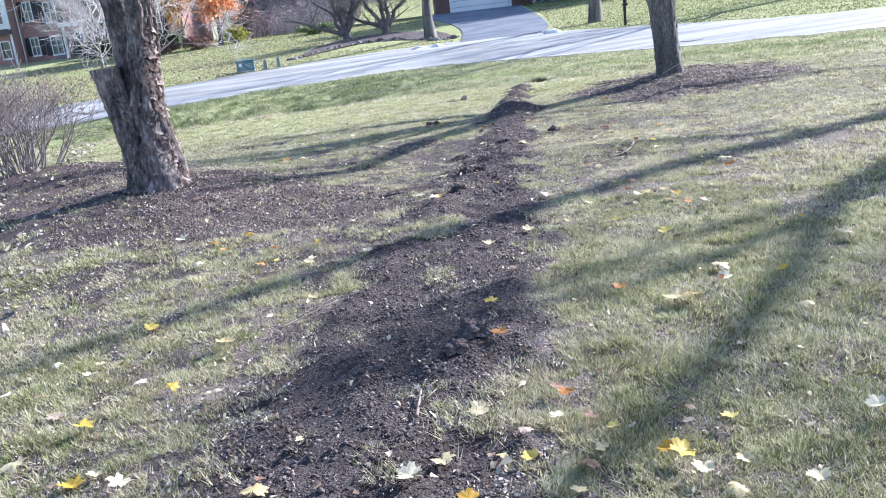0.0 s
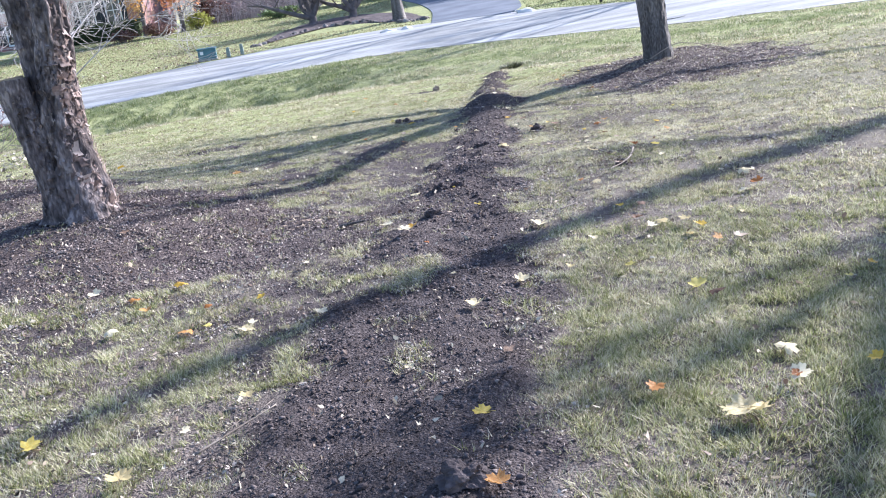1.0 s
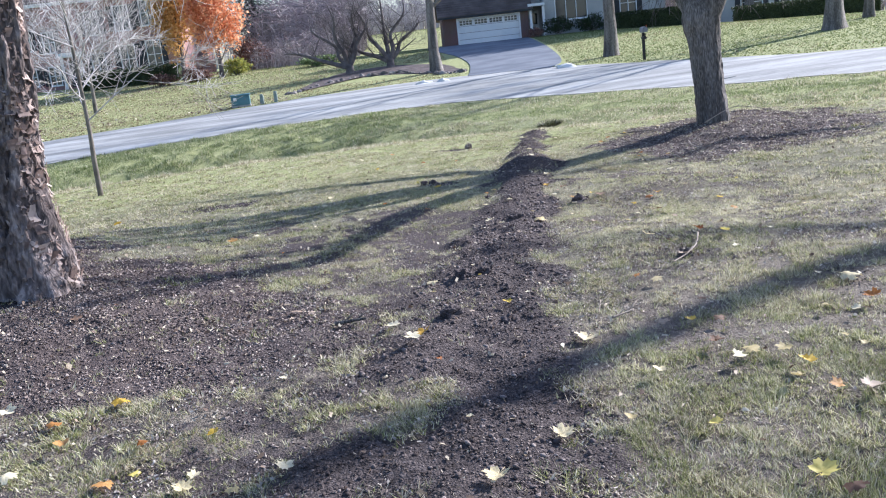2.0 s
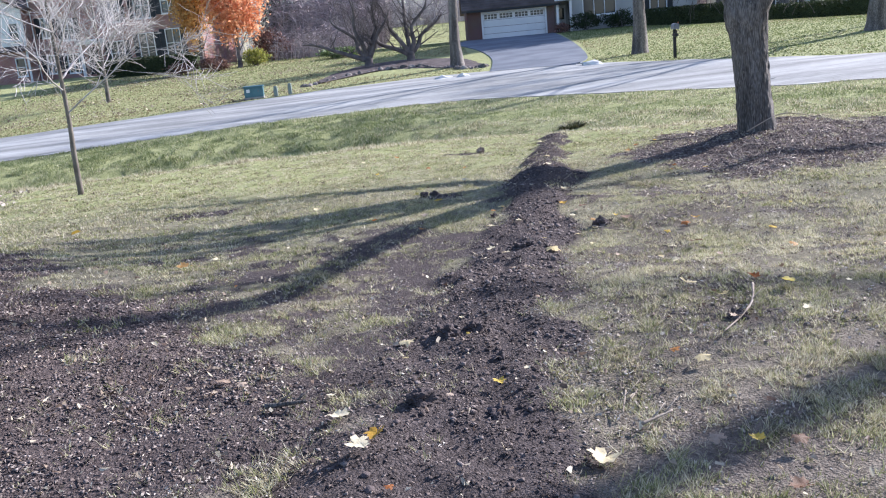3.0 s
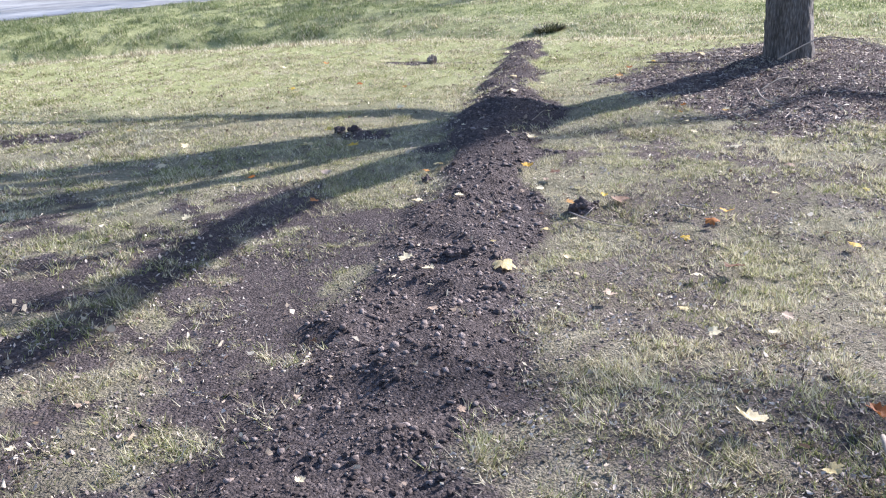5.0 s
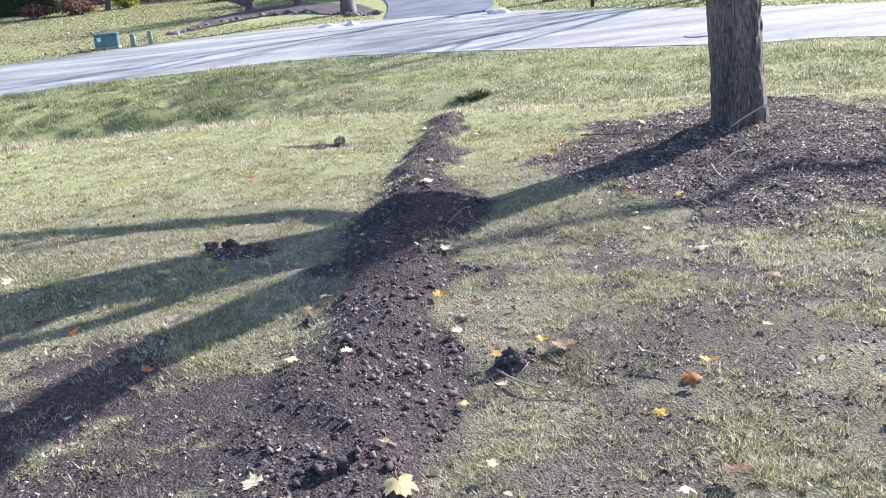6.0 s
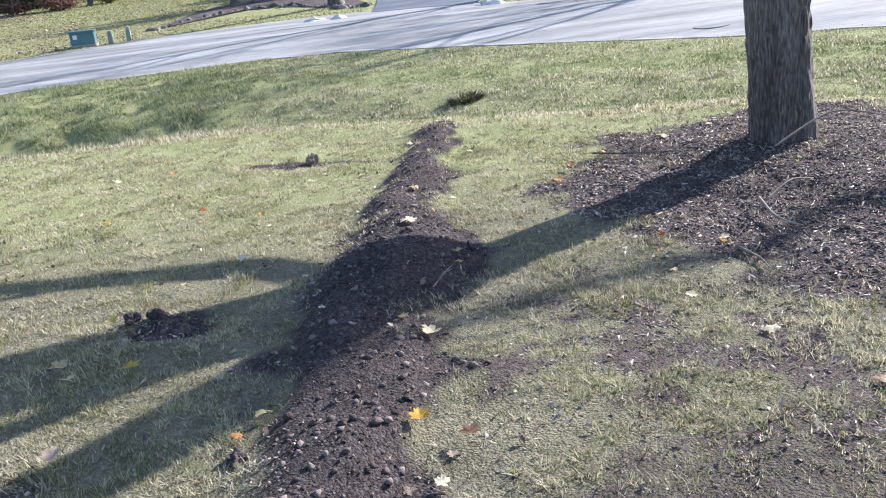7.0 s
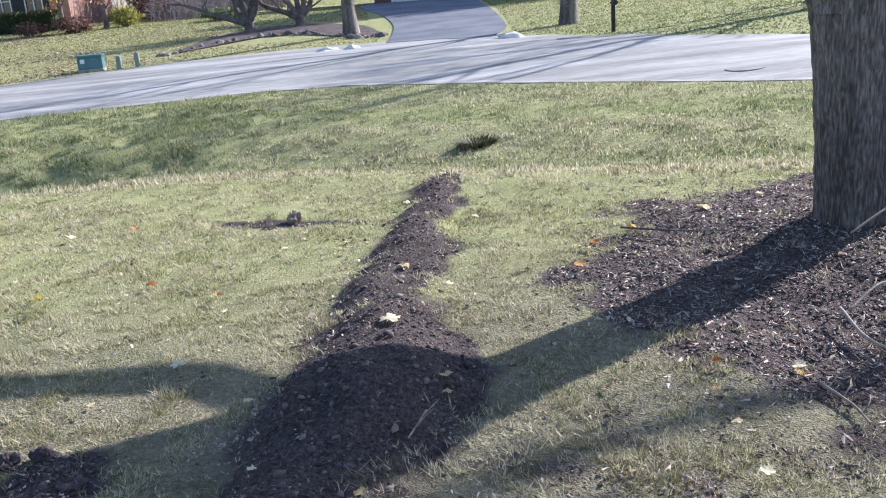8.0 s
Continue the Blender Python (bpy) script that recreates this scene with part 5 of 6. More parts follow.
g = Geo()
gable_roof(g, -31.55, -18.4, y0, 82, 7.65, 3.4)
part("roof", g, M_ROOF, manor, "dark shingle roof")
g = Geo()
g.box(-31.9, 71.55, 7.35, -18.0, 71.8, 7.6)
part("cornice", g, M_WHITE, manor, "white painted cornice")
for a, b, c, d in lows + ups:
    window(manor, a, b, c, d, y0, True)
g = Geo()
g.box(-27.55, y0 + 0.08, 1.1, -26.75, y0 + 0.14, 3.15, 0.01)
part("front_door", g, M_SHUTTER, manor, "dark front door")
for px in (-27.9, -26.4):
    g = Geo()
    g.tube([(px, y0 - 0.25, 0.7), (px, y0 - 0.25, 3.4)], [0.13, 0.11], 12)
    part("door_column", g, M_WHITE, manor, "white round column")
g = Geo()
g.box(-28.2, y0 - 0.5, 3.4, -26.1, y0, 3.75, 0.03)
part("door_hood", g, M_WHITE, manor, "white door hood")
g = Geo()
g.tube([(-31.42, y0 - 0.06, 0.6), (-31.42, y0 - 0.06, 7.3)], [0.05, 0.05], 8)
part("downspout", g, M_WHITE, manor, "white downspout")
# pale wing at its side
g = Geo()
holes = [(-32.5, -31.85, 1.5, 2.75), (-34.9, -34.2, 1.5, 2.75), (-32.55, -31.9, 4.15, 5.35), (-34.2, -33.5, 4.15, 5.35), (-35.9, -35.2, 4.15, 5.35)]
wall_face(g, -41, -31.55, 0.2, 3.3, 70.6, 70.85, holes[:2])
shell(g, -41, -31.55, 70.6, 80, 0.2, 6.4)
part("wing_wall", g, M_BRICK, manor)
g = Geo()
wall_face(g, -41, -31.55, 3.7, 6.4, 70.55, 70.85, holes[2:])
part("upper_wing_wall", g, M_WHITE, manor, "white painted upper wall")
g = Geo()
g.add([(-41, 70.1, 3.3), (-31.45, 70.1, 3.3), (-31.45, 70.54, 3.72), (-41, 70.54, 3.72), (-41, 70.84, 3.3), (-31.45, 70.84, 3.3)], [(0, 1, 2, 3), (0, 4, 5, 1), (1, 5, 2), (0, 3, 4)])
part("skirt_roof", g, M_ROOF, manor, "narrow dark roof between the storeys")
g = Geo()
g.box(-31.6, 70.48, 0.2, -31.45, 70.54, 6.4)
part("corner_board", g, M_WHITE, manor, "white corner board")
g = Geo()
gable_roof(g, -41, -31.55, 70.6, 80, 6.45, 2.6, along="y")
part("wing_roof", g, M_ROOF, manor, "dark shingle roof")
g = Geo()
g.add([(-41, 70.7, 6.4), (-31.55, 70.7, 6.4), (-36.7, 70.7, 8.9), (-41, 70.9, 6.4), (-31.55, 70.9, 6.4), (-36.7, 70.9, 8.9)], [(0, 1, 2), (5, 4, 3), (0, 3, 4, 1), (1, 4, 5, 2), (2, 5, 3, 0)])
part("gable", g, M_WHITE, manor)
for a, b, c, d in holes:
    window(manor, a, b, c, d, 70.6 if d < 3 else 70.55, False, 1, 2)

# low house glimpsed on the right
lodge = holder("far_house", 0, 0, 0, "low pale house with a red brick end behind a hedge", "house")
g = Geo()
holes = [(25.0, 26.6, 1.2, 2.4), (28.0, 29.6, 1.2, 2.4)]
wall_face(g, 22.0, 31.0, -0.6, 3.0, 70.0, 70.25, holes)
shell(g, 22.0, 31.0, 70.0, 77, -0.6, 3.0)
part("wall", g, M_SIDING, lodge)
g = Geo()
g.box(31.0, 69.9, -0.9, 33.2, 77, 3.0)
part("brick_end", g, M_BRICK, lodge, "red brick end wall")
g = Geo()
gable_roof(g, 22.0, 33.2, 70.0, 77, 3.05, 2.4)
part("roof", g, M_ROOF, lodge, "dark shingle roof")
for a, b, c, d in holes:
    window(lodge, a, b, c, d, 70.0, True)

# ---- street furniture ----
bx, by = -8.0, 41.3
bz = gz(bx, by)
box_thing = holder("utility_box", bx, by, bz - 0.02, "teal metal utility box beside the street", "utility box", turn=8)
g = Geo()
g.box(-0.42, -0.35, 0, 0.42, 0.35, 0.1, 0.01)
part("pad", g, M_KERB, box_thing, "concrete pad")
g = Geo()
g.box(-0.4, -0.32, 0.1, 0.4, 0.32, 0.5, 0.025)
part("cabinet", g, M_TEAL, box_thing)
g = Geo()
g.box(-0.43, -0.36, 0.5, 0.43, 0.36, 0.57, 0.02)
part("lid", g, M_TEAL, box_thing, "overhanging teal lid")
g = Geo()
g.box(-0.3, -0.335, 0.3, -0.16, -0.318, 0.44, 0.005)
part("warning_plate", g, M_WHITE, box_thing, "small pale plate")
g = Geo()
g.tube([(0.2, -0.33, 0.35), (0.2, -0.37, 0.35)], [0.03, 0.03], 10)
part("lock", g, M_METAL, box_thing, "metal lock")


def pedestal(x, y, h, w):
    p = holder("cable_pedestal", x, y, gz(x, y) - 0.02, "small grey-green cable pedestal beside the street", "pedestal", "cable pedestals")
    g = Geo()
    g.box(-w / 2, -w / 2, 0, w / 2, w / 2, h * 0.82, 0.015)
    part("body", g, M_PEDESTAL, p)
    g = Geo()
    g.box(-w * 0.56, -w * 0.56, h * 0.82, w * 0.56, w * 0.56, h, 0.03)
    part("cap", g, M_PEDESTAL, p)


pedestal(-7.05, 41.2, 0.45, 0.16)
pedestal(-6.45, 41.3, 0.5, 0.15)

mx, my = 8.5, 35.2
mail = holder("mailbox", mx, my, gz(mx, my) - 0.05, "grey mailbox on a dark post at the kerb", "mailbox")
g = Geo()
g.box(-0.05, -0.05, 0, 0.05, 0.05, 1.05, 0.01)
post = part("post", g, M_POST, mail, "dark square post")
g = Geo()
g.tube([(0, 0.05, 0.72), (0, -0.3, 1.0)], [0.03, 0.03], 6)
part("brace", g, M_POST, mail)
g = Geo()
prof = [(-0.09, 0), (0.09, 0), (0.09, 0.12), (0.065, 0.18), (0, 0.205), (-0.065, 0.18), (-0.09, 0.12)]
g.add([(x, -0.34, 1.06 + z) for x, z in prof] + [(x, 0.16, 1.06 + z) for x, z in prof], [tuple(range(7)), tuple(range(13, 6, -1))] + [(i, i + 7, (i + 1) % 7 + 7, (i + 1) % 7) for i in range(7)])
mb = part("mailbox_body", g, M_METAL, mail, "arched grey metal box")
g = Geo()
g.box(-0.085, -0.352, 1.065, 0.085, -0.342, 1.2, 0.004)
part("flap", g, M_METAL, mb)
g = Geo()
g.box(0.092, -0.2, 1.12, 0.1, -0.17, 1.3)
g.box(0.092, -0.2, 1.24, 0.1, -0.1, 1.3)
part("flag", g, M_FOL_ORANGE, mb, "small red flag")
g = Geo()
g.box(-0.07, -0.3, 0.8, 0.07, 0.1, 0.92, 0.03)
part("paper_tube", g, M_POST, mail)


# stones: two pale slabs at the mouth of the driveway, and an edging of rocks round the bed
def stone(x, y, sx, sy, sz, mat, label, group, seed, turn=0):
    bm = bmesh.new()
    bmesh.ops.create_icosphere(bm, subdivisions=2, radius=1.0)
    for v in bm.verts:
        k = 0.75 + 0.5 * noise.noise(v.co * 1.3 + Vector((seed, 0, 0)))
        v.co = Vector((v.co.x * sx * k, v.co.y * sy * k, max(-0.25, v.co.z) * sz * k))
    me = bpy.data.meshes.new("stone")
    bm.to_mesh(me)
    bm.free()
    me.materials.append(mat)
    ob = new("stone", me)
    ob.matrix_basis = pose(x, y, gz(x, y) + sz * 0.12, 0, 0, turn)
    tagged(ob, label, "stone", group)


stone(0.15, 38.75, 0.5, 0.28, 0.17, M_WHITEROCK, "pale flat stone at the kerb", "pale kerb stones", 1, 10)
stone(0.95, 38.6, 0.36, 0.26, 0.24, M_WHITEROCK, "white rounded stone at the kerb", "pale kerb stones", 2, -10)
stone(5.75, 36.4, 0.6, 0.3, 0.22, M_WHITEROCK, "long white stone at the driveway mouth", "pale kerb stones", 3, -20)
rng = random.Random(101)
edge = smooth_line([(-6.2, 43.8), (-4.6, 46.6), (-2.6, 47.8), (-0.6, 46.4), (1.0, 43.6), (2.1, 43.2)], 34)
for i, (x, y) in enumerate(edge):
    s = rng.uniform(0.1, 0.24)
    stone(x + rng.uniform(-0.1, 0.1), y + rng.uniform(-0.25, 0.25), s * 1.3, s, s * 0.9, M_ROCK, "grey field stone edging a mulch bed", "edging stones", 10 + i, rng.uniform(0, 180))
tree_bed = Geo()
ring = [(-6.4, 43.6), (-4.6, 46.3), (-2.6, 47.5), (-0.6, 46.0), (1.2, 43.4), (2.4, 43.4), (2.0, 46.5), (1.2, 50), (-1.5, 53.6), (-4.2, 53.2), (-5.6, 50), (-6.3, 46)]
loop = [tuple(p) for p in smooth_line(ring + ring[:1], 60)[:-1]]
cx, cy = -2.0, 48.6
verts, faces = [(cx, cy, gz(cx, cy) + 0.06)], []
for k in range(1, 7):
    for x, y in loop:
        f = k / 6
        px, py = cx + (x - cx) * f, cy + (y - cy) * f
        verts.append((px, py, gz(px, py) + (0.04 if k < 6 else -0.03) + 0.03 * (float(rough(px, py, 0.5, 5)) - 0.5)))
m = len(loop)
for i in range(m):
    faces.append((0, 1 + i, 1 + (i + 1) % m))
    for k in range(5):
        faces.append((1 + k * m + i, 1 + (k + 1) * m + i, 1 + (k + 1) * m + (i + 1) % m, 1 + k * m + (i + 1) % m))
tree_bed.add(verts, faces)
tagged(part("mulch_bed", tree_bed, M_SOIL, smooth=True), "dark mulch bed under the crab apple trees", "mulch bed", kind="structure")

# ---- loose things on the ground ----
def lump(name, x, y, sx, sy, sz, mat, label, category, group, seed):
    bm = bmesh.new()
    bmesh.ops.create_icosphere(bm, subdivisions=4, radius=1.0)
    for v in bm.verts:
        k = 0.7 + 0.55 * noise.noise(v.co * 1.6 + Vector((seed, 0, 0))) + 0.16 * noise.noise(v.co * 5 + Vector((0, seed, 0)))
        v.co = Vector((v.co.x * sx * k, v.co.y * sy * k, max(-0.3, v.co.z) * sz * k))
    me = bpy.data.meshes.new(name)
    bm.to_mesh(me)
    bm.free()
    me.materials.append(mat)
    ob = new(name, me)
    ob.matrix_basis = pose(x, y, top_z(x, y) + sz * 0.2, 0, 0, seed * 40)
    tagged(ob, label, category, group)


for i, (x, y, sx, sy, sz) in enumerate([(1.71, 11.49, 0.1, 0.075, 0.07), (1.8, 11.56, 0.04, 0.035, 0.03), (0.08, 13.74, 0.075, 0.06, 0.055), (0.2, 13.77, 0.065, 0.06, 0.05), (0.14, 13.6, 0.04, 0.03, 0.02), (0.38, 13.55, 0.09, 0.05, 0.02), (0.5, 13.5, 0.05, 0.04, 0.03), (1.9, 8.42, 0.07, 0.05, 0.05), (0.12, 3.85, 0.11, 0.08, 0.07), (0.02, 3.7, 0.07, 0.06, 0.05), (0.8, 12.2, 0.06, 0.05, 0.04), (0.35, 8.6, 0.1, 0.07, 0.06), (0.5, 8.68, 0.06, 0.05, 0.05), (0.24, 7.68, 0.09, 0.06, 0.06), (0.62, 8.2, 0.06, 0.05, 0.04), (0.58, 7.56, 0.07, 0.06, 0.05), (0.95, 10.75, 0.09, 0.07, 0.06)]):
    lump("soil_clod", x, y, sx, sy, sz, M_SOIL, "dark clod of turned soil on the lawn", "soil clod", "soil clods", i + 1)


lump("stump", 0.86, 17.57, 0.1, 0.07, 0.11, M_STICK, "small brown stump sticking out of the lawn", "stump", "", 21)


def stick(pts, radius, mat, label, group="fallen sticks"):
    g = Geo()
    line = smooth_line([(x, y, top_z(x, y) + h) for x, y, h in pts], 5 * len(pts))
    n = len(line)
    rr = [radius * (1 - 0.6 * i / n) * (0.9 + 0.2 * ((i * 7) % 5) / 5) for i in range(n)]
    g.tube(line, rr, 7)
    for k in (n // 3, 2 * n // 3):
        p = Vector(line[k])
        g.tube([p, p + Vector((0.05, 0.04, 0.03)), p + Vector((0.08, 0.09, 0.03))], [rr[k] * 0.7, rr[k] * 0.5, rr[k] * 0.2], 5)
    tagged(part("fallen_stick", g, mat, smooth=True), label, "stick", group)


stick([(4.17, 14.97, 0.06), (4.6, 15.1, 0.2), (4.85, 15.02, 0.19), (5.2, 14.85, 0.12), (5.6, 14.7, 0.08)], 0.0075, M_STICK, "long bent stick leaning on the trunk")
stick([(3.7, 14.21, 0.06), (3.67, 13.93, 0.05), (3.75, 13.78, 0.03)], 0.01, M_STICK, "pale broken stick on the mulch mound")
stick([(3.74, 14.2, 0.04), (3.95, 14.32, 0.1), (4.14, 14.4, 0.04)], 0.008, M_STICK, "pale stick on the mulch mound")
stick([(3.17, 15.99, 0.04), (3.41, 15.68, 0.06), (3.68, 15.44, 0.04)], 0.008, M_BARK, "thin dark stick on the mulch mound")
stick([(3.31, 13.66, 0.04), (3.34, 13.45, 0.03), (3.32, 13.3, 0.03)], 0.008, M_STICK, "thin stick at the edge of the mulch")
stick([(2.13, 8.86, 0.05), (2.02, 8.55, 0.04), (1.88, 8.32, 0.04), (1.71, 8.04, 0.05)], 0.008, M_STICK, "pale curved twig lying in the grass")
stick([(1.63, 11.45, 0.02), (1.69, 11.31, 0.03), (1.78, 11.22, 0.03), (1.9, 11.18, 0.02)], 0.0055, M_STICK, "thin twig beside a soil clod")
stick([(2.24, 11.36, 0.05), (2.37, 11.25, 0.05)], 0.006, M_STICK, "thin twig lying in the grass")
stick([(-0.48, 7.74, 0.03), (-0.28, 7.71, 0.05)], 0.015, M_BARK, "short dark stick on the soil")
stick([(1.13, 7.22, 0.04), (1.27, 7.3, 0.04)], 0.008, M_STICK, "short grey twig in the grass")
stick([(1.13, 7.54, 0.05), (1.08, 7.35, 0.04)], 0.005, M_STICK, "pale straw-coloured twig in the grass")
stick([(-0.16, 3.1, 0.02), (-0.14, 3.35, 0.03)], 0.008, M_STICK, "pale splinter lying in the soil")
stick([(1.72, 13.66, 0.04), (1.64, 13.44, 0.04)], 0.006, M_STICK, "pale thin twig on the soil")
stick([(-0.9, 4.45, 0.04), (-0.6, 4.7, 0.05)], 0.006, M_STICK, "thin twig on the soil")

# dark evergreen tuft at the ditch
tuft = holder("evergreen_tuft", 2.88, 21.75, gz(2.88, 21.75), "low dark green tuft growing at the ditch", "plant")
r = np.random.RandomState(111)
n = 420
a = r.rand(n) * 6.283
d = np.sqrt(r.rand(n)) * 0.26
root = np.stack([d * np.cos(a) * 1.0, d * np.sin(a) * 0.5, np.zeros(n)], 1)
root[:, 2] = [gz(2.88 + p[0], 21.75 + p[1]) - gz(2.88, 21.75) for p in root]
tip = root + np.stack([np.cos(a) * 0.1, np.sin(a) * 0.08, 0.04 + 0.06 * r.rand(n)], 1) + r.normal(size=(n, 3)) * 0.025
e = np.stack([-np.sin(a), np.cos(a), 0 * a], 1) * 0.012
v = np.stack([root - e, root + e, tip], 1).reshape(-1, 3)
ob = new("fronds", array_mesh("fronds", v, np.arange(n * 3).reshape(-1, 3), M_TUFT))
ob.parent = tuft


# ---- fallen maple leaves ----
def leaf_mesh(name, mat, seed):
    r = random.Random(seed)
    lobes = [(0.0, 1.0), (0.13, 0.76), (0.27, 0.84), (0.42, 0.6), (0.6, 0.95), (0.72, 0.78), (0.85, 0.8), (1.0, 0.56), (1.25, 0.76), (1.4, 0.62), (1.6, 0.58), (1.85, 0.28)]
    out = [(a * 1.55, q) for a, q in lobes]
    ring = [(a, q) for a, q in out] + [(-a, q) for a, q in out[:0:-1]]
    ring.sort()
    cup, curl, fold = r.uniform(0.05, 0.5), r.uniform(-0.4, 0.4), r.uniform(0.0, 0.35)
    g = Geo()

    def put(x, y):
        rr = math.hypot(x, y)
        return (x, y, cup * rr * rr * 0.6 + curl * x * y + fold * abs(x) + 0.09 * math.sin(7 * x + seed) * rr + 0.07 * math.sin(9 * y + 2 * seed) * rr)

    verts = [put(0, -0.15)]
    for a, q in ring:
        q *= r.uniform(0.9, 1.08)
        verts.append(put(math.sin(a) * q * 0.5, math.cos(a) * q * 0.5 - 0.15))
    for a, q in ring:
        verts.append(put(math.sin(a) * q, math.cos(a) * q - 0.15))
    n = len(ring)
    faces = [(0, 1 + i, 1 + i + 1) for i in range(n - 1)]
    faces += [(1 + i, 1 + n + i, 1 + n + i + 1, 1 + i + 1) for i in range(n - 1)]
    g.add(verts, faces)
    low = put(0, -0.3)
    g.tube([low, (0.03, -0.6, low[2] + 0.05), (0.1, -0.95, low[2] + 0.02)], [0.02, 0.016, 0.012], 4)
    return g.mesh(name, mat, True)


WORDS = {"pale": "pale cream fallen maple leaf", "yellow": "bright yellow fallen maple leaf", "orange": "orange fallen maple leaf", "brown": "curled brown fallen leaf"}
LEAF_MESH = {c: [leaf_mesh("maple_leaf", LEAF_MATS[c], 10 * i + k) for k in range(4)] for i, c in enumerate(LEAF_MATS)}
rng = random.Random(121)


def drop_leaf(x, y, colour, size):
    x, y = float(x), float(y)
    ob = new("maple_leaf", rng.choice(LEAF_MESH[colour]))
    soil = float(bed_amount(x, y)) > 0.5
    tilt = 10 if soil else 14
    flip = 180 if rng.random() < 0.3 else 0
    ob.matrix_basis = pose(x, y, top_z(x, y) + (0.03 if soil else 0.05), rng.uniform(-tilt, tilt) + flip, rng.uniform(-tilt, tilt), rng.uniform(0, 360)) @ Matrix.Diagonal((size, size, size, 1))
    tagged(ob, WORDS[colour] + (" on dark soil" if soil else " lying in the grass"), "leaf", "fallen leaves")


LEAVES = []
LEAVES.append(("pale", [(0.79, 2.34, 50), (1.04, 2.36, 47), (0.34, 2.45, 41), (0.73, 2.47, 47), (0.87, 2.5, 36), (1.17, 2.61, 26), (0.46, 2.68, 32), (-0.19, 2.69, 61), (-0.72, 2.73, 64), (1.41, 2.73, 49), (0.13, 2.78, 30), (-0.07, 2.81, 56), (-1.24, 2.91, 56), (0.35, 2.94, 40), (-0.6, 3.03, 25), (-1.38, 3.04, 41), (0.08, 3.14, 61), (-1.78, 3.22, 64), (1.61, 3.7, 49), (-1.09, 3.72, 61), (-1.63, 3.85, 25), (-1.51, 3.98, 48), (1.17, 3.99, 71), (-2.15, 4.0, 51), (1.11, 4.01, 85), (-1.8, 4.13, 50), (1.41, 4.18, 57), (-1.79, 4.26, 48), (-1.17, 4.36, 70), (-2.07, 4.39, 46), (1.49, 4.46, 60), (-0.76, 4.91, 46)]))
LEAVES.append(("pale", [(0.34, 5.55, 66), (-2.82, 5.58, 42), (-0.69, 5.76, 39), (-0.91, 5.84, 52), (0.64, 5.87, 59), (-0.5, 5.89, 51), (0.92, 5.91, 36), (-0.89, 5.95, 41), (1.67, 6.07, 40), (-1.72, 6.07, 60), (0.27, 6.08, 22), (1.53, 6.37, 49), (1.16, 6.37, 41), (1.74, 6.37, 49), (1.61, 6.44, 60), (-2.01, 6.71, 53), (2.26, 6.74, 36), (2.18, 6.87, 40), (-0.67, 6.91, 31), (0.94, 7.01, 77), (0.01, 7.16, 67), (2.54, 7.38, 85), (-0.12, 7.57, 63), (1.53, 7.8, 58), (-0.19, 7.84, 29), (0.74, 7.92, 22), (0.14, 8.27, 22), (2.22, 8.3, 38), (0.13, 8.5, 58), (1.92, 8.71, 37), (1.79, 8.98, 66), (2.1, 9.6, 31)]))
LEAVES.append(("pale", [(1.88, 9.61, 37), (1.86, 9.94, 29), (2.06, 10.4, 39), (0.81, 10.57, 39), (1.18, 10.61, 77), (1.5, 10.67, 35), (0.7, 10.69, 50), (1.14, 10.84, 24), (-1.59, 10.96, 51), (1.45, 11.18, 36), (1.62, 11.26, 34), (-0.59, 11.46, 38), (2.84, 11.49, 34), (1.0, 11.68, 38), (0.74, 11.75, 50), (1.51, 11.85, 37), (0.88, 12.44, 49), (3.0, 12.63, 59), (-1.12, 12.79, 54), (1.58, 12.92, 62), (-0.02, 12.99, 46), (2.82, 13.06, 37), (1.47, 13.1, 34), (-0.11, 13.14, 68), (1.09, 13.3, 24), (2.86, 13.4, 28), (-1.11, 13.41, 59), (3.32, 13.84, 46), (1.82, 13.91, 39), (0.97, 14.03, 32), (0.27, 14.15, 27), (-1.8, 14.19, 56)]))
LEAVES.append(("pale", [(0.56, 14.54, 47), (1.6, 14.68, 72), (1.95, 15.31, 45), (-0.56, 15.69, 53), (1.71, 15.71, 49), (3.81, 16.2, 67), (4.27, 16.33, 43), (1.36, 16.39, 35), (0.89, 16.54, 41), (2.29, 16.83, 38), (1.8, 17.51, 41), (-1.04, 17.79, 59)]))
LEAVES.append(("yellow", [(-0.0, 2.51, 51), (0.7, 2.59, 59), (0.66, 2.62, 44), (0.22, 2.69, 39), (0.93, 2.79, 45), (0.53, 2.81, 36), (-1.45, 2.99, 59), (-1.59, 3.49, 57), (-1.32, 3.88, 43), (1.72, 4.22, 43), (0.24, 4.32, 52), (-1.69, 4.81, 65), (2.25, 5.18, 33), (1.44, 5.32, 68), (1.22, 5.77, 39), (-1.17, 6.04, 36), (1.77, 6.2, 51), (-0.88, 6.27, 41), (-1.48, 6.79, 59), (1.49, 6.96, 37), (0.07, 7.29, 57), (0.6, 7.84, 40), (2.33, 8.84, 58), (2.91, 10.65, 45), (2.14, 10.88, 35), (2.46, 11.21, 52), (3.36, 11.47, 28), (1.86, 11.61, 32), (1.47, 12.21, 53), (0.25, 12.99, 65), (-3.87, 13.49, 75), (-0.01, 13.68, 44)]))
LEAVES.append(("yellow", [(3.29, 13.75, 42), (3.23, 15.95, 43), (-0.66, 16.02, 46)]))
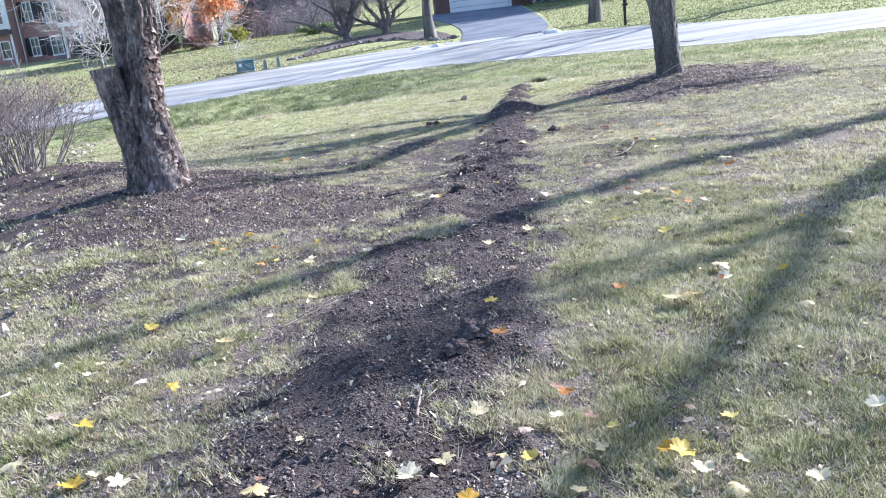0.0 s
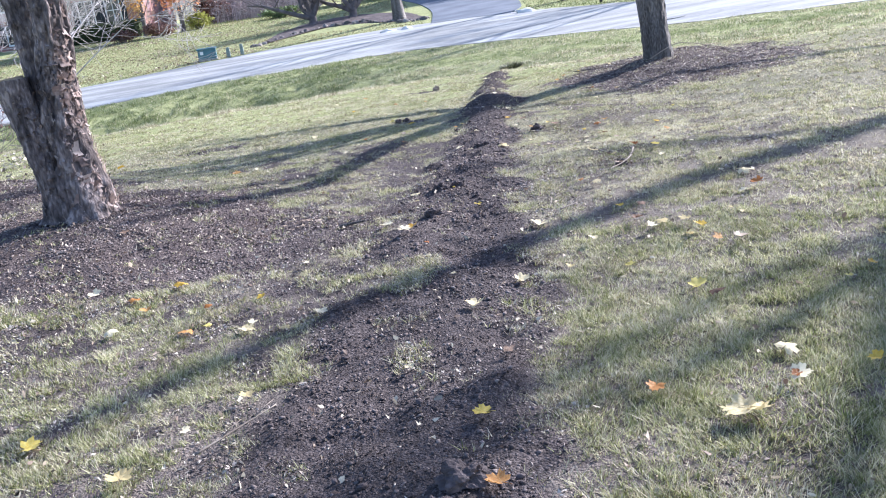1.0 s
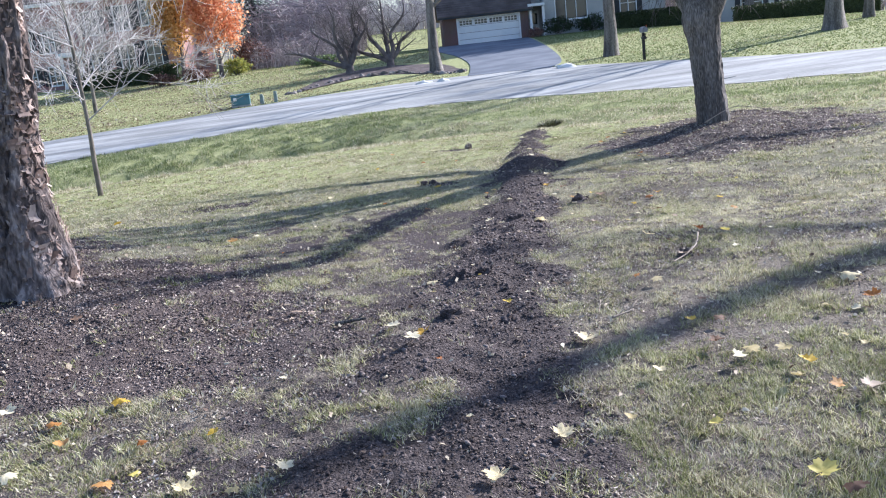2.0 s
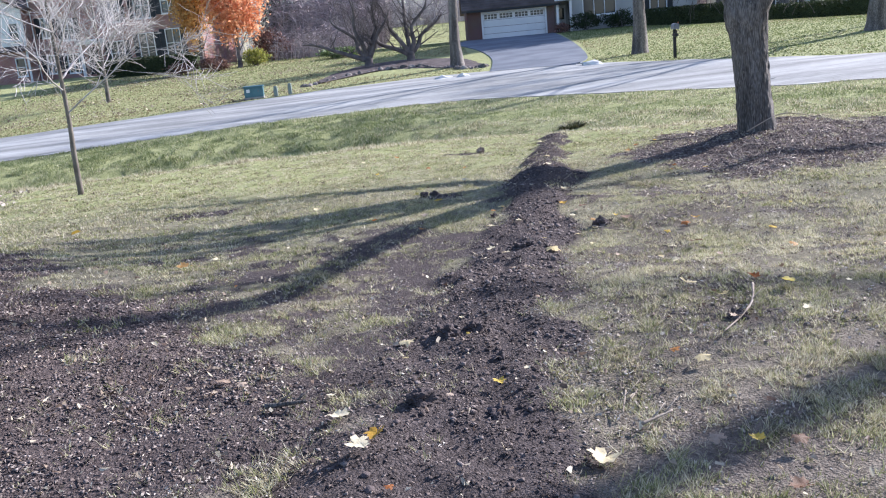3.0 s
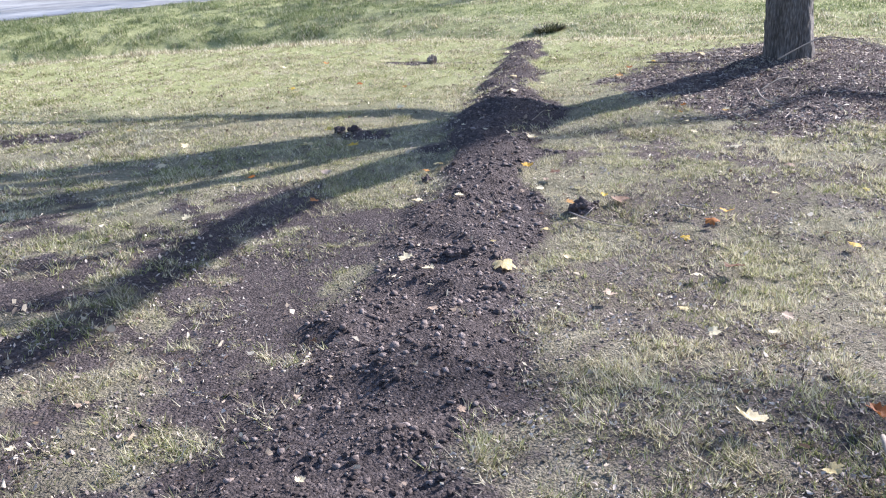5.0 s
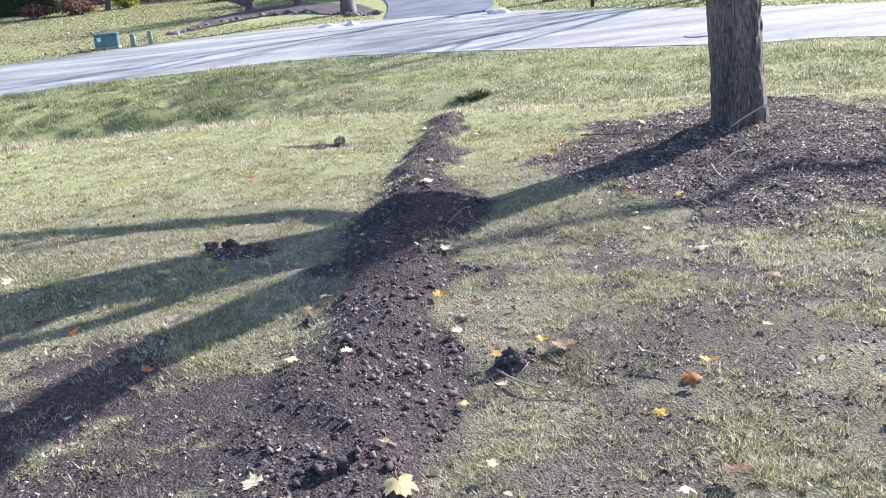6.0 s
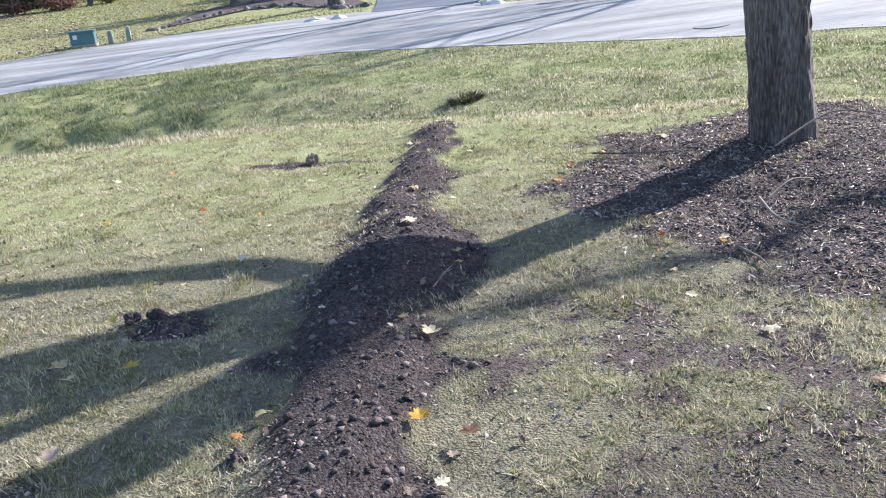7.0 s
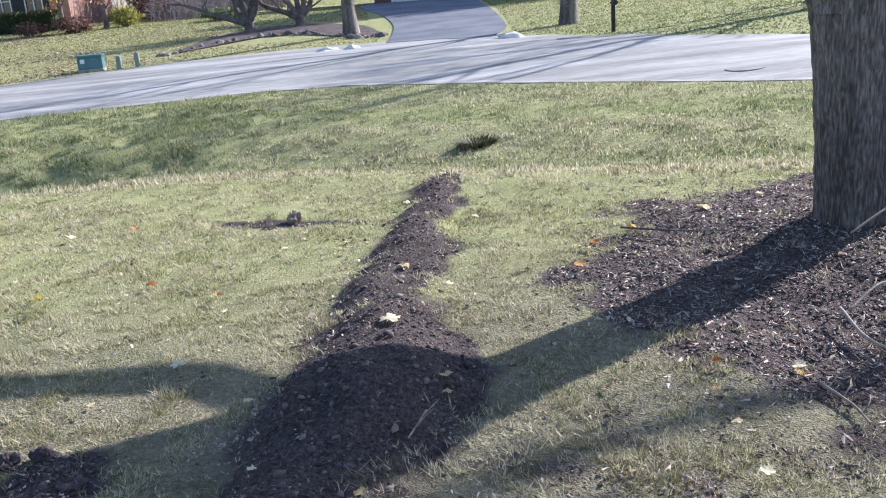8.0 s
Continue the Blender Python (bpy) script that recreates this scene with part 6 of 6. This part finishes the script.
LEAVES.append(("orange", [(0.42, 3.14, 42), (0.23, 3.8, 56), (0.9, 4.29, 49), (1.78, 5.94, 42), (-1.27, 5.95, 55), (-1.2, 6.26, 35), (-1.58, 6.31, 47), (-1.71, 6.54, 49), (2.42, 6.9, 58), (1.44, 7.93, 36), (2.17, 8.97, 51), (2.79, 9.94, 44), (-1.72, 10.57, 70), (2.35, 11.11, 54), (1.64, 11.52, 39), (0.11, 11.77, 41), (-0.37, 12.29, 41), (0.8, 12.3, 35), (2.97, 13.87, 35), (2.73, 15.31, 50), (0.57, 15.6, 36), (2.92, 15.71, 46), (0.07, 16.01, 49), (-0.48, 17.73, 51)]))
LEAVES.append(("brown", [(0.4, 2.61, 55), (0.79, 2.8, 26), (0.23, 2.88, 36), (0.47, 2.91, 39), (0.82, 2.91, 40), (0.39, 3.2, 43), (-1.81, 3.72, 57), (2.31, 4.73, 40), (0.42, 4.83, 41), (1.49, 5.21, 53), (1.89, 5.88, 55), (1.51, 6.61, 55), (1.63, 6.92, 42), (1.36, 7.01, 47), (1.64, 7.25, 36), (0.37, 7.74, 25), (-2.19, 8.07, 56), (-0.67, 8.07, 38), (-0.77, 8.12, 56), (1.85, 8.3, 44), (2.22, 9.77, 36), (0.83, 10.13, 37), (1.61, 10.18, 43), (2.25, 10.46, 64), (1.95, 11.56, 75), (1.56, 11.97, 26), (1.64, 12.09, 51), (3.16, 12.09, 51), (0.12, 12.33, 50)]))
for colour, spots in LEAVES:
    for x, y, across in spots:
        drop_leaf(x, y, colour, across / 1000)
for k in range(110):
    y = rng.uniform(2.4, 24)
    x = 0.1 * y + rng.uniform(-1, 1) * (1.2 + 0.36 * y)
    if rng.random() > 0.75 and y > 9:
        continue
    drop_leaf(x, y, rng.choices(("pale", "yellow", "orange", "brown"), (5, 0.6, 0.7, 4))[0], rng.uniform(0.016, 0.032))

# crumbs of leaf, pale specks over lawn and soil
r = np.random.RandomState(131)


def field(n, y0, y1, widen=0.62, seed=0):
    q = np.random.RandomState(seed)
    y = y0 + (y1 - y0) * q.rand(n)
    return 0.09 * y + (q.rand(n) * 2 - 1) * (0.9 + widen * y), y


def flecks(name, x, y, size, lift, mat, label, category, seed, flat=0.4):
    q = np.random.RandomState(seed)
    n = len(x)
    p = np.stack([x, y, ground_z(x, y) + lift], 1)
    a = q.normal(size=(n, 3)) * (1, 1, flat)
    b = q.normal(size=(n, 3)) * (1, 1, flat)
    a /= np.linalg.norm(a, axis=1)[:, None]
    b /= np.linalg.norm(b, axis=1)[:, None]
    s = size * (0.4 + 1.0 * q.rand(n, 1) ** 2)
    ring = []
    for k in range(6):
        t = k * 1.047 + q.uniform(-0.4, 0.4, (n, 1))
        ring.append(p + (a * np.cos(t) + b * np.sin(t) * 0.65) * s * q.uniform(0.35, 1.1, (n, 1)) + np.array((0, 0, 0.25)) * s * q.normal(size=(n, 1)))
    v = np.stack(ring, 1).reshape(-1, 3)
    i = np.arange(n)[:, None] * 6
    f = np.concatenate([i + (0, 1, 2, 3), i + (0, 3, 4, 5)])
    tagged(new(name, array_mesh(name, v, f, mat)), label, category, kind="stuff")


x, y = field(9000, 2.2, 24, 0.45, 132)
flecks("leaf_crumbs", x, y, 0.019, 0.022, M_LITTER, "scattered broken bits of dry leaf over lawn and soil", "leaf litter", 133)

x, y = field(48000, 2.2, 19, 0.42, 134)
keep = np.random.RandomState(135).rand(len(x)) < bed_amount(x, y) * (0.1 + 2.6 * step(2.3, 1.7, np.hypot(x - 4.6, y - 14.9)) + 0.5 * step(14.4, 15.0, y) + 0.3 * step(3.0, 1.5, np.hypot(x + 2.5, y - 8.6)) + 1.0 * step(1.0, 0.4, np.hypot((x + 1.0) / 0.8, (y - 8.2) / 0.8))) + 0.5 * step(3.2, 2.3, np.hypot(x - 4.6, y - 14.9)) * step(0.4, 0.65, rough(x, y, 0.3, 210))
flecks("bed_litter", x[keep], y[keep], 0.018, 0.014, M_LITTER, "dry leaf scraps lying on the mulch beds", "leaf litter", 136, 0.6)


x, y = field(420000, 2.0, 17.5, 0.42, 192)
b = bed_amount(x, y)
keep = np.random.RandomState(193).rand(len(x)) < (0.1 + 0.14 * step(10.0, 12.0, y) + 0.8 * step(0.05, 0.3, b)) * step(0.95, 0.6, b) * step(0.3, 0.7, rough(x, y, 0.16, 194)) * np.clip(1.25 - 0.03 * y, 0.5, 1)
flecks("dead_thatch", x[keep], y[keep], 0.012, 0.007, M_DEAD, "dead grass and leaf bits matted between the grass tufts", "thatch", 195, 0.35)


q = np.random.RandomState(196)
x, y = q.uniform(-24, -5, 16000), q.uniform(40, 64, 16000)
keep = (y > np.interp(x, far_edge[:, 0], far_edge[:, 1]) + 0.4) & (q.rand(16000) < step(0.35, 0.7, rough(x, y, 3.0, 197)) + 0.1)
flecks("far_leaf_litter", x[keep], y[keep], 0.06, 0.05, M_LITTER, "fallen brown leaves strewn over the lawn across the street", "leaf litter", 198)

# ---- mulch and turned soil: angular chips ----
def chips(name, x, y, size, mat, label, category, seed, long=1.7):
    """Small four-faced splinters resting on the ground."""
    q = np.random.RandomState(seed)
    n = len(x)
    c = np.stack([x, y, ground_z(x, y)], 1)
    c[:, 2] += soil_lumps(x, y) + 0.0015
    s = size * (0.45 + 1.3 * q.rand(n, 1) ** 2.2)
    a = q.normal(size=(n, 3)) * (1, 1, 0.3)
    a /= np.linalg.norm(a, axis=1)[:, None]
    b = q.normal(size=(n, 3)) * (1, 1, 0.6)
    b -= a * (a * b).sum(1)[:, None]
    b /= np.linalg.norm(b, axis=1)[:, None]
    d = np.cross(a, b)
    k = 0.6 + 0.5 * q.rand(n, 4, 1)
    v = np.stack([c + a * s * long * k[:, 0], c - a * s * long * 0.7 * k[:, 1] + b * s * 0.8, c - a * s * long * 0.6 - b * s * 0.9 * k[:, 2] + d * s * 0.3, c + d * s * k[:, 3] * -0.4 + b * s * 0.2], 1).reshape(-1, 3)
    base = np.arange(n)[:, None] * 4
    f = (base[:, None, :] + np.array([[0, 1, 2], [0, 3, 1], [0, 2, 3], [1, 3, 2]])[None]).reshape(-1, 3)
    tagged(new(name, array_mesh(name, v, f, mat)), label, category, kind="stuff")


def clods(name, x, y, size, mat, label, category, seed):
    """Rounded crumbs: dented twelve-cornered lumps, half sunk in the ground."""
    q = np.random.RandomState(seed)
    n = len(x)
    g = (1 + 5 ** 0.5) / 2
    ball = np.array([(-1, g, 0), (1, g, 0), (-1, -g, 0), (1, -g, 0), (0, -1, g), (0, 1, g), (0, -1, -g), (0, 1, -g), (g, 0, -1), (g, 0, 1), (-g, 0, -1), (-g, 0, 1)]) / math.hypot(1, g)
    tri = np.array([(0, 11, 5), (0, 5, 1), (0, 1, 7), (0, 7, 10), (0, 10, 11), (1, 5, 9), (5, 11, 4), (11, 10, 2), (10, 7, 6), (7, 1, 8), (3, 9, 4), (3, 4, 2), (3, 2, 6), (3, 6, 8), (3, 8, 9), (4, 9, 5), (2, 4, 11), (6, 2, 10), (8, 6, 7), (9, 8, 1)])
    s = size * (0.45 + 1.1 * q.rand(n) ** 2.5)
    turn = q.rand(n) * 6.283
    c, t = np.cos(turn)[:, None], np.sin(turn)[:, None]
    v = ball[None] * (0.45 + 0.95 * q.rand(n, 12, 1)) * (np.stack([0.8 + 0.6 * q.rand(n), 0.7 + 0.4 * q.rand(n), 0.5 + 0.35 * q.rand(n)], 1) * s[:, None])[:, None, :]
    px, py = v[..., 0] * c - v[..., 1] * t, v[..., 0] * t + v[..., 1] * c
    z = ground_z(x, y) + soil_lumps(x, y) + 0.12 * s
    v = np.stack([px + x[:, None], py + y[:, None], v[..., 2] + z[:, None]], -1).reshape(-1, 3)
    f = (np.arange(n)[:, None, None] * 12 + tri[None]).reshape(-1, 3)
    tagged(new(name, array_mesh(name, v, f, mat)), label, category, kind="stuff")


x, y = field(900000, 2.0, 19.2, 0.42, 141)
soil_here, bark_here, worn = zones(x, y)
thick = (0.25 + 0.9 * rough(x, y, 0.22, 184)) * np.clip(1.2 - 0.035 * y, 0.3, 1)
draw = np.random.RandomState(142).rand(len(x))
keep = draw < 0.8 * step(0.42, 0.95, bark_here) * (1 - soil_here) * thick
chips("mulch", x[keep], y[keep], 0.006 + 0.003 * step(4.0, 9.0, y[keep])[:, None], M_MULCH, "brown bark mulch of small chips", "mulch", 143)
keep = draw < 0.5 * step(0.3, 0.9, soil_here) * thick
chips("soil_bits", x[keep], y[keep], 0.005 + 0.0025 * step(4.0, 9.0, y[keep])[:, None], M_CRUMB, "crumbled dark soil and bark bits", "soil", 203, 1.4)
pick = np.arange(len(x)) % 5 == 0
x, y, soil_here, bark_here, draw = x[pick], y[pick], soil_here[pick], bark_here[pick], np.random.RandomState(204).rand(int(pick.sum()))
heap = (0.15 + 1.2 * rough(x, y, 0.3, 205)) * np.clip(1.15 - 0.03 * y, 0.4, 1)
keep = draw < (0.62 * step(0.35, 0.9, soil_here) + 0.1 * bark_here) * heap
clods("soil_crumbs", x[keep], y[keep], 0.0085 + 0.005 * step(4.0, 12.0, y[keep]), M_CRUMB, "rounded crumbs of dark turned soil", "soil", 206)
pick = np.random.RandomState(207).rand(len(x)) < 0.06 * step(0.5, 0.95, soil_here) * step(0.3, 0.75, rough(x, y, 0.35, 208)) * (1 + step(12.0, 14.0, y))
clods("soil_clods", x[pick], y[pick], 0.014 + 0.003 * step(11.0, 14.0, y[pick]), M_SOIL, "larger clods of dark soil along the turned strip", "soil clods", 209)
x, y = ASH[0] + 2.2 * (np.random.RandomState(187).rand(26000) * 2 - 1), ASH[1] - 0.5 + 2.2 * (np.random.RandomState(188).rand(26000) * 2 - 1)
keep = np.random.RandomState(189).rand(len(x)) < bed_amount(x, y) * 0.75
chips("twig_scraps", x[keep], y[keep], 0.0062, M_DEAD, "many pale dry twig scraps strewn over the mulch mound", "twigs", 190, 5.0)
x, y = field(30000, 2.0, 19.2, 0.42, 144)
keep = np.random.RandomState(145).rand(len(x)) < (0.12 + 0.5 * step(2.3, 1.9, np.hypot(x - 4.6, y - 14.9))) * bed_amount(x, y) ** 2
chips("wood_chips", x[keep], y[keep], 0.0075, M_CHIP, "scattered pale wood splinters on the mulch", "wood chips", 146, 2.0)
x, y = field(110000, 2.0, 17.0, 0.42, 177)
keep = (np.random.RandomState(178).rand(len(x)) < (0.12 + 0.8 * step(0.1, 0.35, bed_amount(x, y))) * rough(x, y, 0.2, 179)) & (bed_amount(x, y) < 0.65)
chips("thatch_crumbs", x[keep], y[keep], 0.0075, M_MULCH, "crumbs of soil and bark between the grass tufts", "soil crumbs", 180, 1.6)


# ---- grass ----
def blades(name, x, y, high, wide, mat, label, seed, bend=0.9, way=None):
    q = np.random.RandomState(seed)
    n = len(x)
    p = np.stack([x, y, ground_z(x, y) - 0.004], 1)
    clump = rough(x, y, 0.13, 151) * 0.85 + rough(x, y, 0.6, 152) * 0.4
    h = high * (0.5 + 0.8 * q.rand(n)) * (0.45 + clump)
    lie = 12.0 * rough(x, y, 0.17, 153)
    a = lie + q.normal(size=n) * 1.1 if way is None else np.where(q.rand(n) < 0.55, lie + q.normal(size=n) * 0.7, way)
    lean = bend * (0.15 + 1.1 * q.rand(n))
    tip = p + np.stack([np.cos(a) * lean * h, np.sin(a) * lean * h, h], 1)
    t = a + 1.57 + q.normal(size=n) * 0.5
    e = np.stack([np.cos(t), np.sin(t), 0 * t], 1) * (wide * (0.6 + 0.8 * q.rand(n)))[:, None]
    v = np.stack([p - e, p + e, tip], 1).reshape(-1, 3)
    tagged(new(name, array_mesh(name, v, np.arange(n * 3).reshape(-1, 3), mat)), label, "grass", kind="stuff")


# the lawn: a thin mat of short blades, with denser tufts in it and thatch between
q = np.random.RandomState(161)
x, y = field(900000, 1.6, 22.0, 0.6, 162)
side = np.abs(x - 0.12 * y)
dist = np.maximum(np.maximum(2.6, side / 0.5), 0.75 * (y - 9.5))
ditch_side = y - np.interp(x, DITCH_X, DITCH_Y)
patchy = 0.05 + 1.05 * step(0.42, 0.58, rough(x, y, 0.06, 163) * 0.22 + rough(x, y, 0.15, 170) * 0.5 + rough(x, y, 0.8, 164) * 0.28)
soil_here, bark_here, worn = zones(x, y)
patchy = patchy + 0.35 * step(7.5, 5.0, y) * step(0.2, 0.7, np.abs(x + 0.4) - 0.5)
cover = ((1 - np.maximum(soil_here, np.maximum(bark_here, worn))) ** 1.4 * patchy + (1 - soil_here) * (0.02 + 0.12 * step(0.6, 0.72, rough(x, y, 0.16, 185)))) * step(-0.6, -2.4, ditch_side)
keep = q.rand(len(x)) < 0.9 * cover * np.clip((2.6 / dist) ** 1.05, 0.16 + 0.14 * step(14, 17, y), 1)
x, y, dist = x[keep], y[keep], dist[keep]
n = len(x)
dry = 0.44 + 0.3 * step(6, 8, y) * step(0.6, 1.2, x) * step(15, 13.5, y) - 0.42 * step(7, 5, y) * step(0.3, 0.8, x) - 0.32 * step(7, 6, y) * step(-0.3, -0.9, x) + 0.12 * step(13, 14.5, y) + 1.2 * (rough(x, y, 0.4, 171) - 0.5) + 0.6 * (rough(x, y, 0.12, 172) - 0.5)
dry_tuft = q.rand(n) < dry
PER = 6
tx, ty, td, tw = np.repeat(x, PER), np.repeat(y, PER), np.repeat(dist, PER), np.repeat(dry_tuft, PER)
way = q.rand(n * PER) * 6.283
out = 0.014 * np.sqrt(q.rand(n * PER)) * np.clip(td / 3.2, 1, 2.5)
tx, ty = tx + out * np.cos(way), ty + out * np.sin(way)
tw = tw ^ (q.rand(n * PER) < 0.25)
for name, sel, mat, label in (("lawn_grass", ~tw, M_GRASS, "short mown green lawn grass, worn and matted"), ("dry_lawn_grass", tw, M_DRY, "bleached straw-coloured grass in the lawn")):
    blades(name, tx[sel], ty[sel], 0.026, 0.002 * np.clip(td[sel] / 3.2, 1, 3.4), mat, label, 165, 1.4, way[sel])
q = np.random.RandomState(199)
x, y = q.uniform(-18, 18, 150000), q.uniform(-10, 20, 150000)
keep = ((np.abs(x - 0.09 * y) > 0.8 + 0.55 * y) | (y < 1.7)) & (q.rand(150000) > bed_amount(x, y)) & (q.rand(150000) < 0.3 + 0.9 * rough(x, y, 0.5, 200))
x, y = x[keep], y[keep]
pick = q.rand(len(x)) < 0.45 + 0.9 * (rough(x, y, 0.8, 201) - 0.5)
for name, sel, mat, label in (("side_lawn_grass", ~pick, M_GRASS, "lawn grass on either side of the walk"), ("dry_side_lawn_grass", pick, M_DRY, "dry grass on either side of the walk")):
    blades(name, x[sel], y[sel], 0.04, 0.012 + 0 * x[sel], mat, label, 202, 1.6)
x, y = q.uniform(-18, 18, 150000), q.uniform(-10, 20, 150000)
keep = ((np.abs(x - 0.09 * y) > 0.9 + 0.42 * y) | (y < 2.0)) & (q.rand(150000) < 0.25 + 0.7 * rough(x, y, 0.5, 211))
flecks("side_thatch", x[keep], y[keep], 0.045, 0.012, M_DEAD, "dead grass and leaf bits in the lawn beside the walk", "thatch", 212, 0.3)
x, y = field(540000, 17.0, 29.5, 0.5, 166)
q = np.random.RandomState(173)
along = y - np.interp(x, DITCH_X, DITCH_Y) + 21.0
keep = q.rand(len(x)) < step(18.2, 19.4, along) * (0.6 + 0.4 * rough(x, y, 0.5, 174))
keep &= y < np.interp(x, near_edge[:, 0], near_edge[:, 1]) - 0.1
x, y, along = x[keep], y[keep], along[keep]
band = np.interp(along + 0.3 * (rough(x, y, 2.0, 175) - 0.5), [17.5, 18.5, 18.9, 19.4, 19.9, 21.0, 21.8, 23.3, 23.7, 24.5, 25.0, 28.5], [0.6, 1.3, 1.2, 0.1, 0.8, 0.6, 1.0, 0.95, 0.0, 0.05, 0.75, 0.65])
pick = q.rand(len(x)) < np.where(along < 19.4, 1.0, 0.55) * band * (1 - 0.8 * step(1, -3, x) * step(19.0, 19.6, along)) + 0.4 * (rough(x, y, 0.4, 176) - 0.5)
for name, sel, mat, label in (("ditch_grass", ~pick, M_DITCH, "longer green grass along the ditch"), ("dry_ditch_grass", pick, M_DRY, "straw-coloured grass along the ditch")):
    blades(name, x[sel], y[sel], 0.018 + (0.028 + 0.04 * step(2, -3, x[sel])) * step(0.1, 0.85, rough(x[sel], y[sel], 0.3, 191)), 0.0075 + 0 * x[sel], mat, label, 167, 1.0)
q = np.random.RandomState(168)
x, y = q.uniform(-26, 24, 210000), q.uniform(24, 72, 210000)
ok = (x < np.interp(y, [40, 49, 58, 71], [1.9, 1.6, 1.5, 1.8])) | (x > np.interp(y, [37, 41.5, 49, 60, 71], [5.8, 6.6, 7.3, 8.0, 8.8]))
side = np.interp(x, far_edge[:, 0], far_edge[:, 1])
ok &= y > side + 0.3
ok &= (np.hypot((x + 2.0) / 4.0, (y - 49.2) / 4.4) > 1)
x, y = np.append(x[ok], q.uniform(-14, 9, 40000)), np.append(y[ok], q.uniform(79, 112, 40000))
pick = q.rand(len(x)) < np.interp(y - 0.35 * x, [36, 46, 54, 62], [0.45, 0.85, 0.7, 0.4]) + 0.6 * (rough(x, y, 2.5, 186) - 0.5) - 0.5 * step(4, 9, x)
for name, sel, mat, label in (("far_lawn_grass", ~pick, M_FARLAWN, "sunlit neighbouring lawns across the street"), ("dry_far_lawn_grass", pick, M_FARDRY, "bleached grass in the lawns across the street")):
    blades(name, x[sel], y[sel], 0.035, 0.03 + 0 * x[sel], mat, label, 169, 1.6)
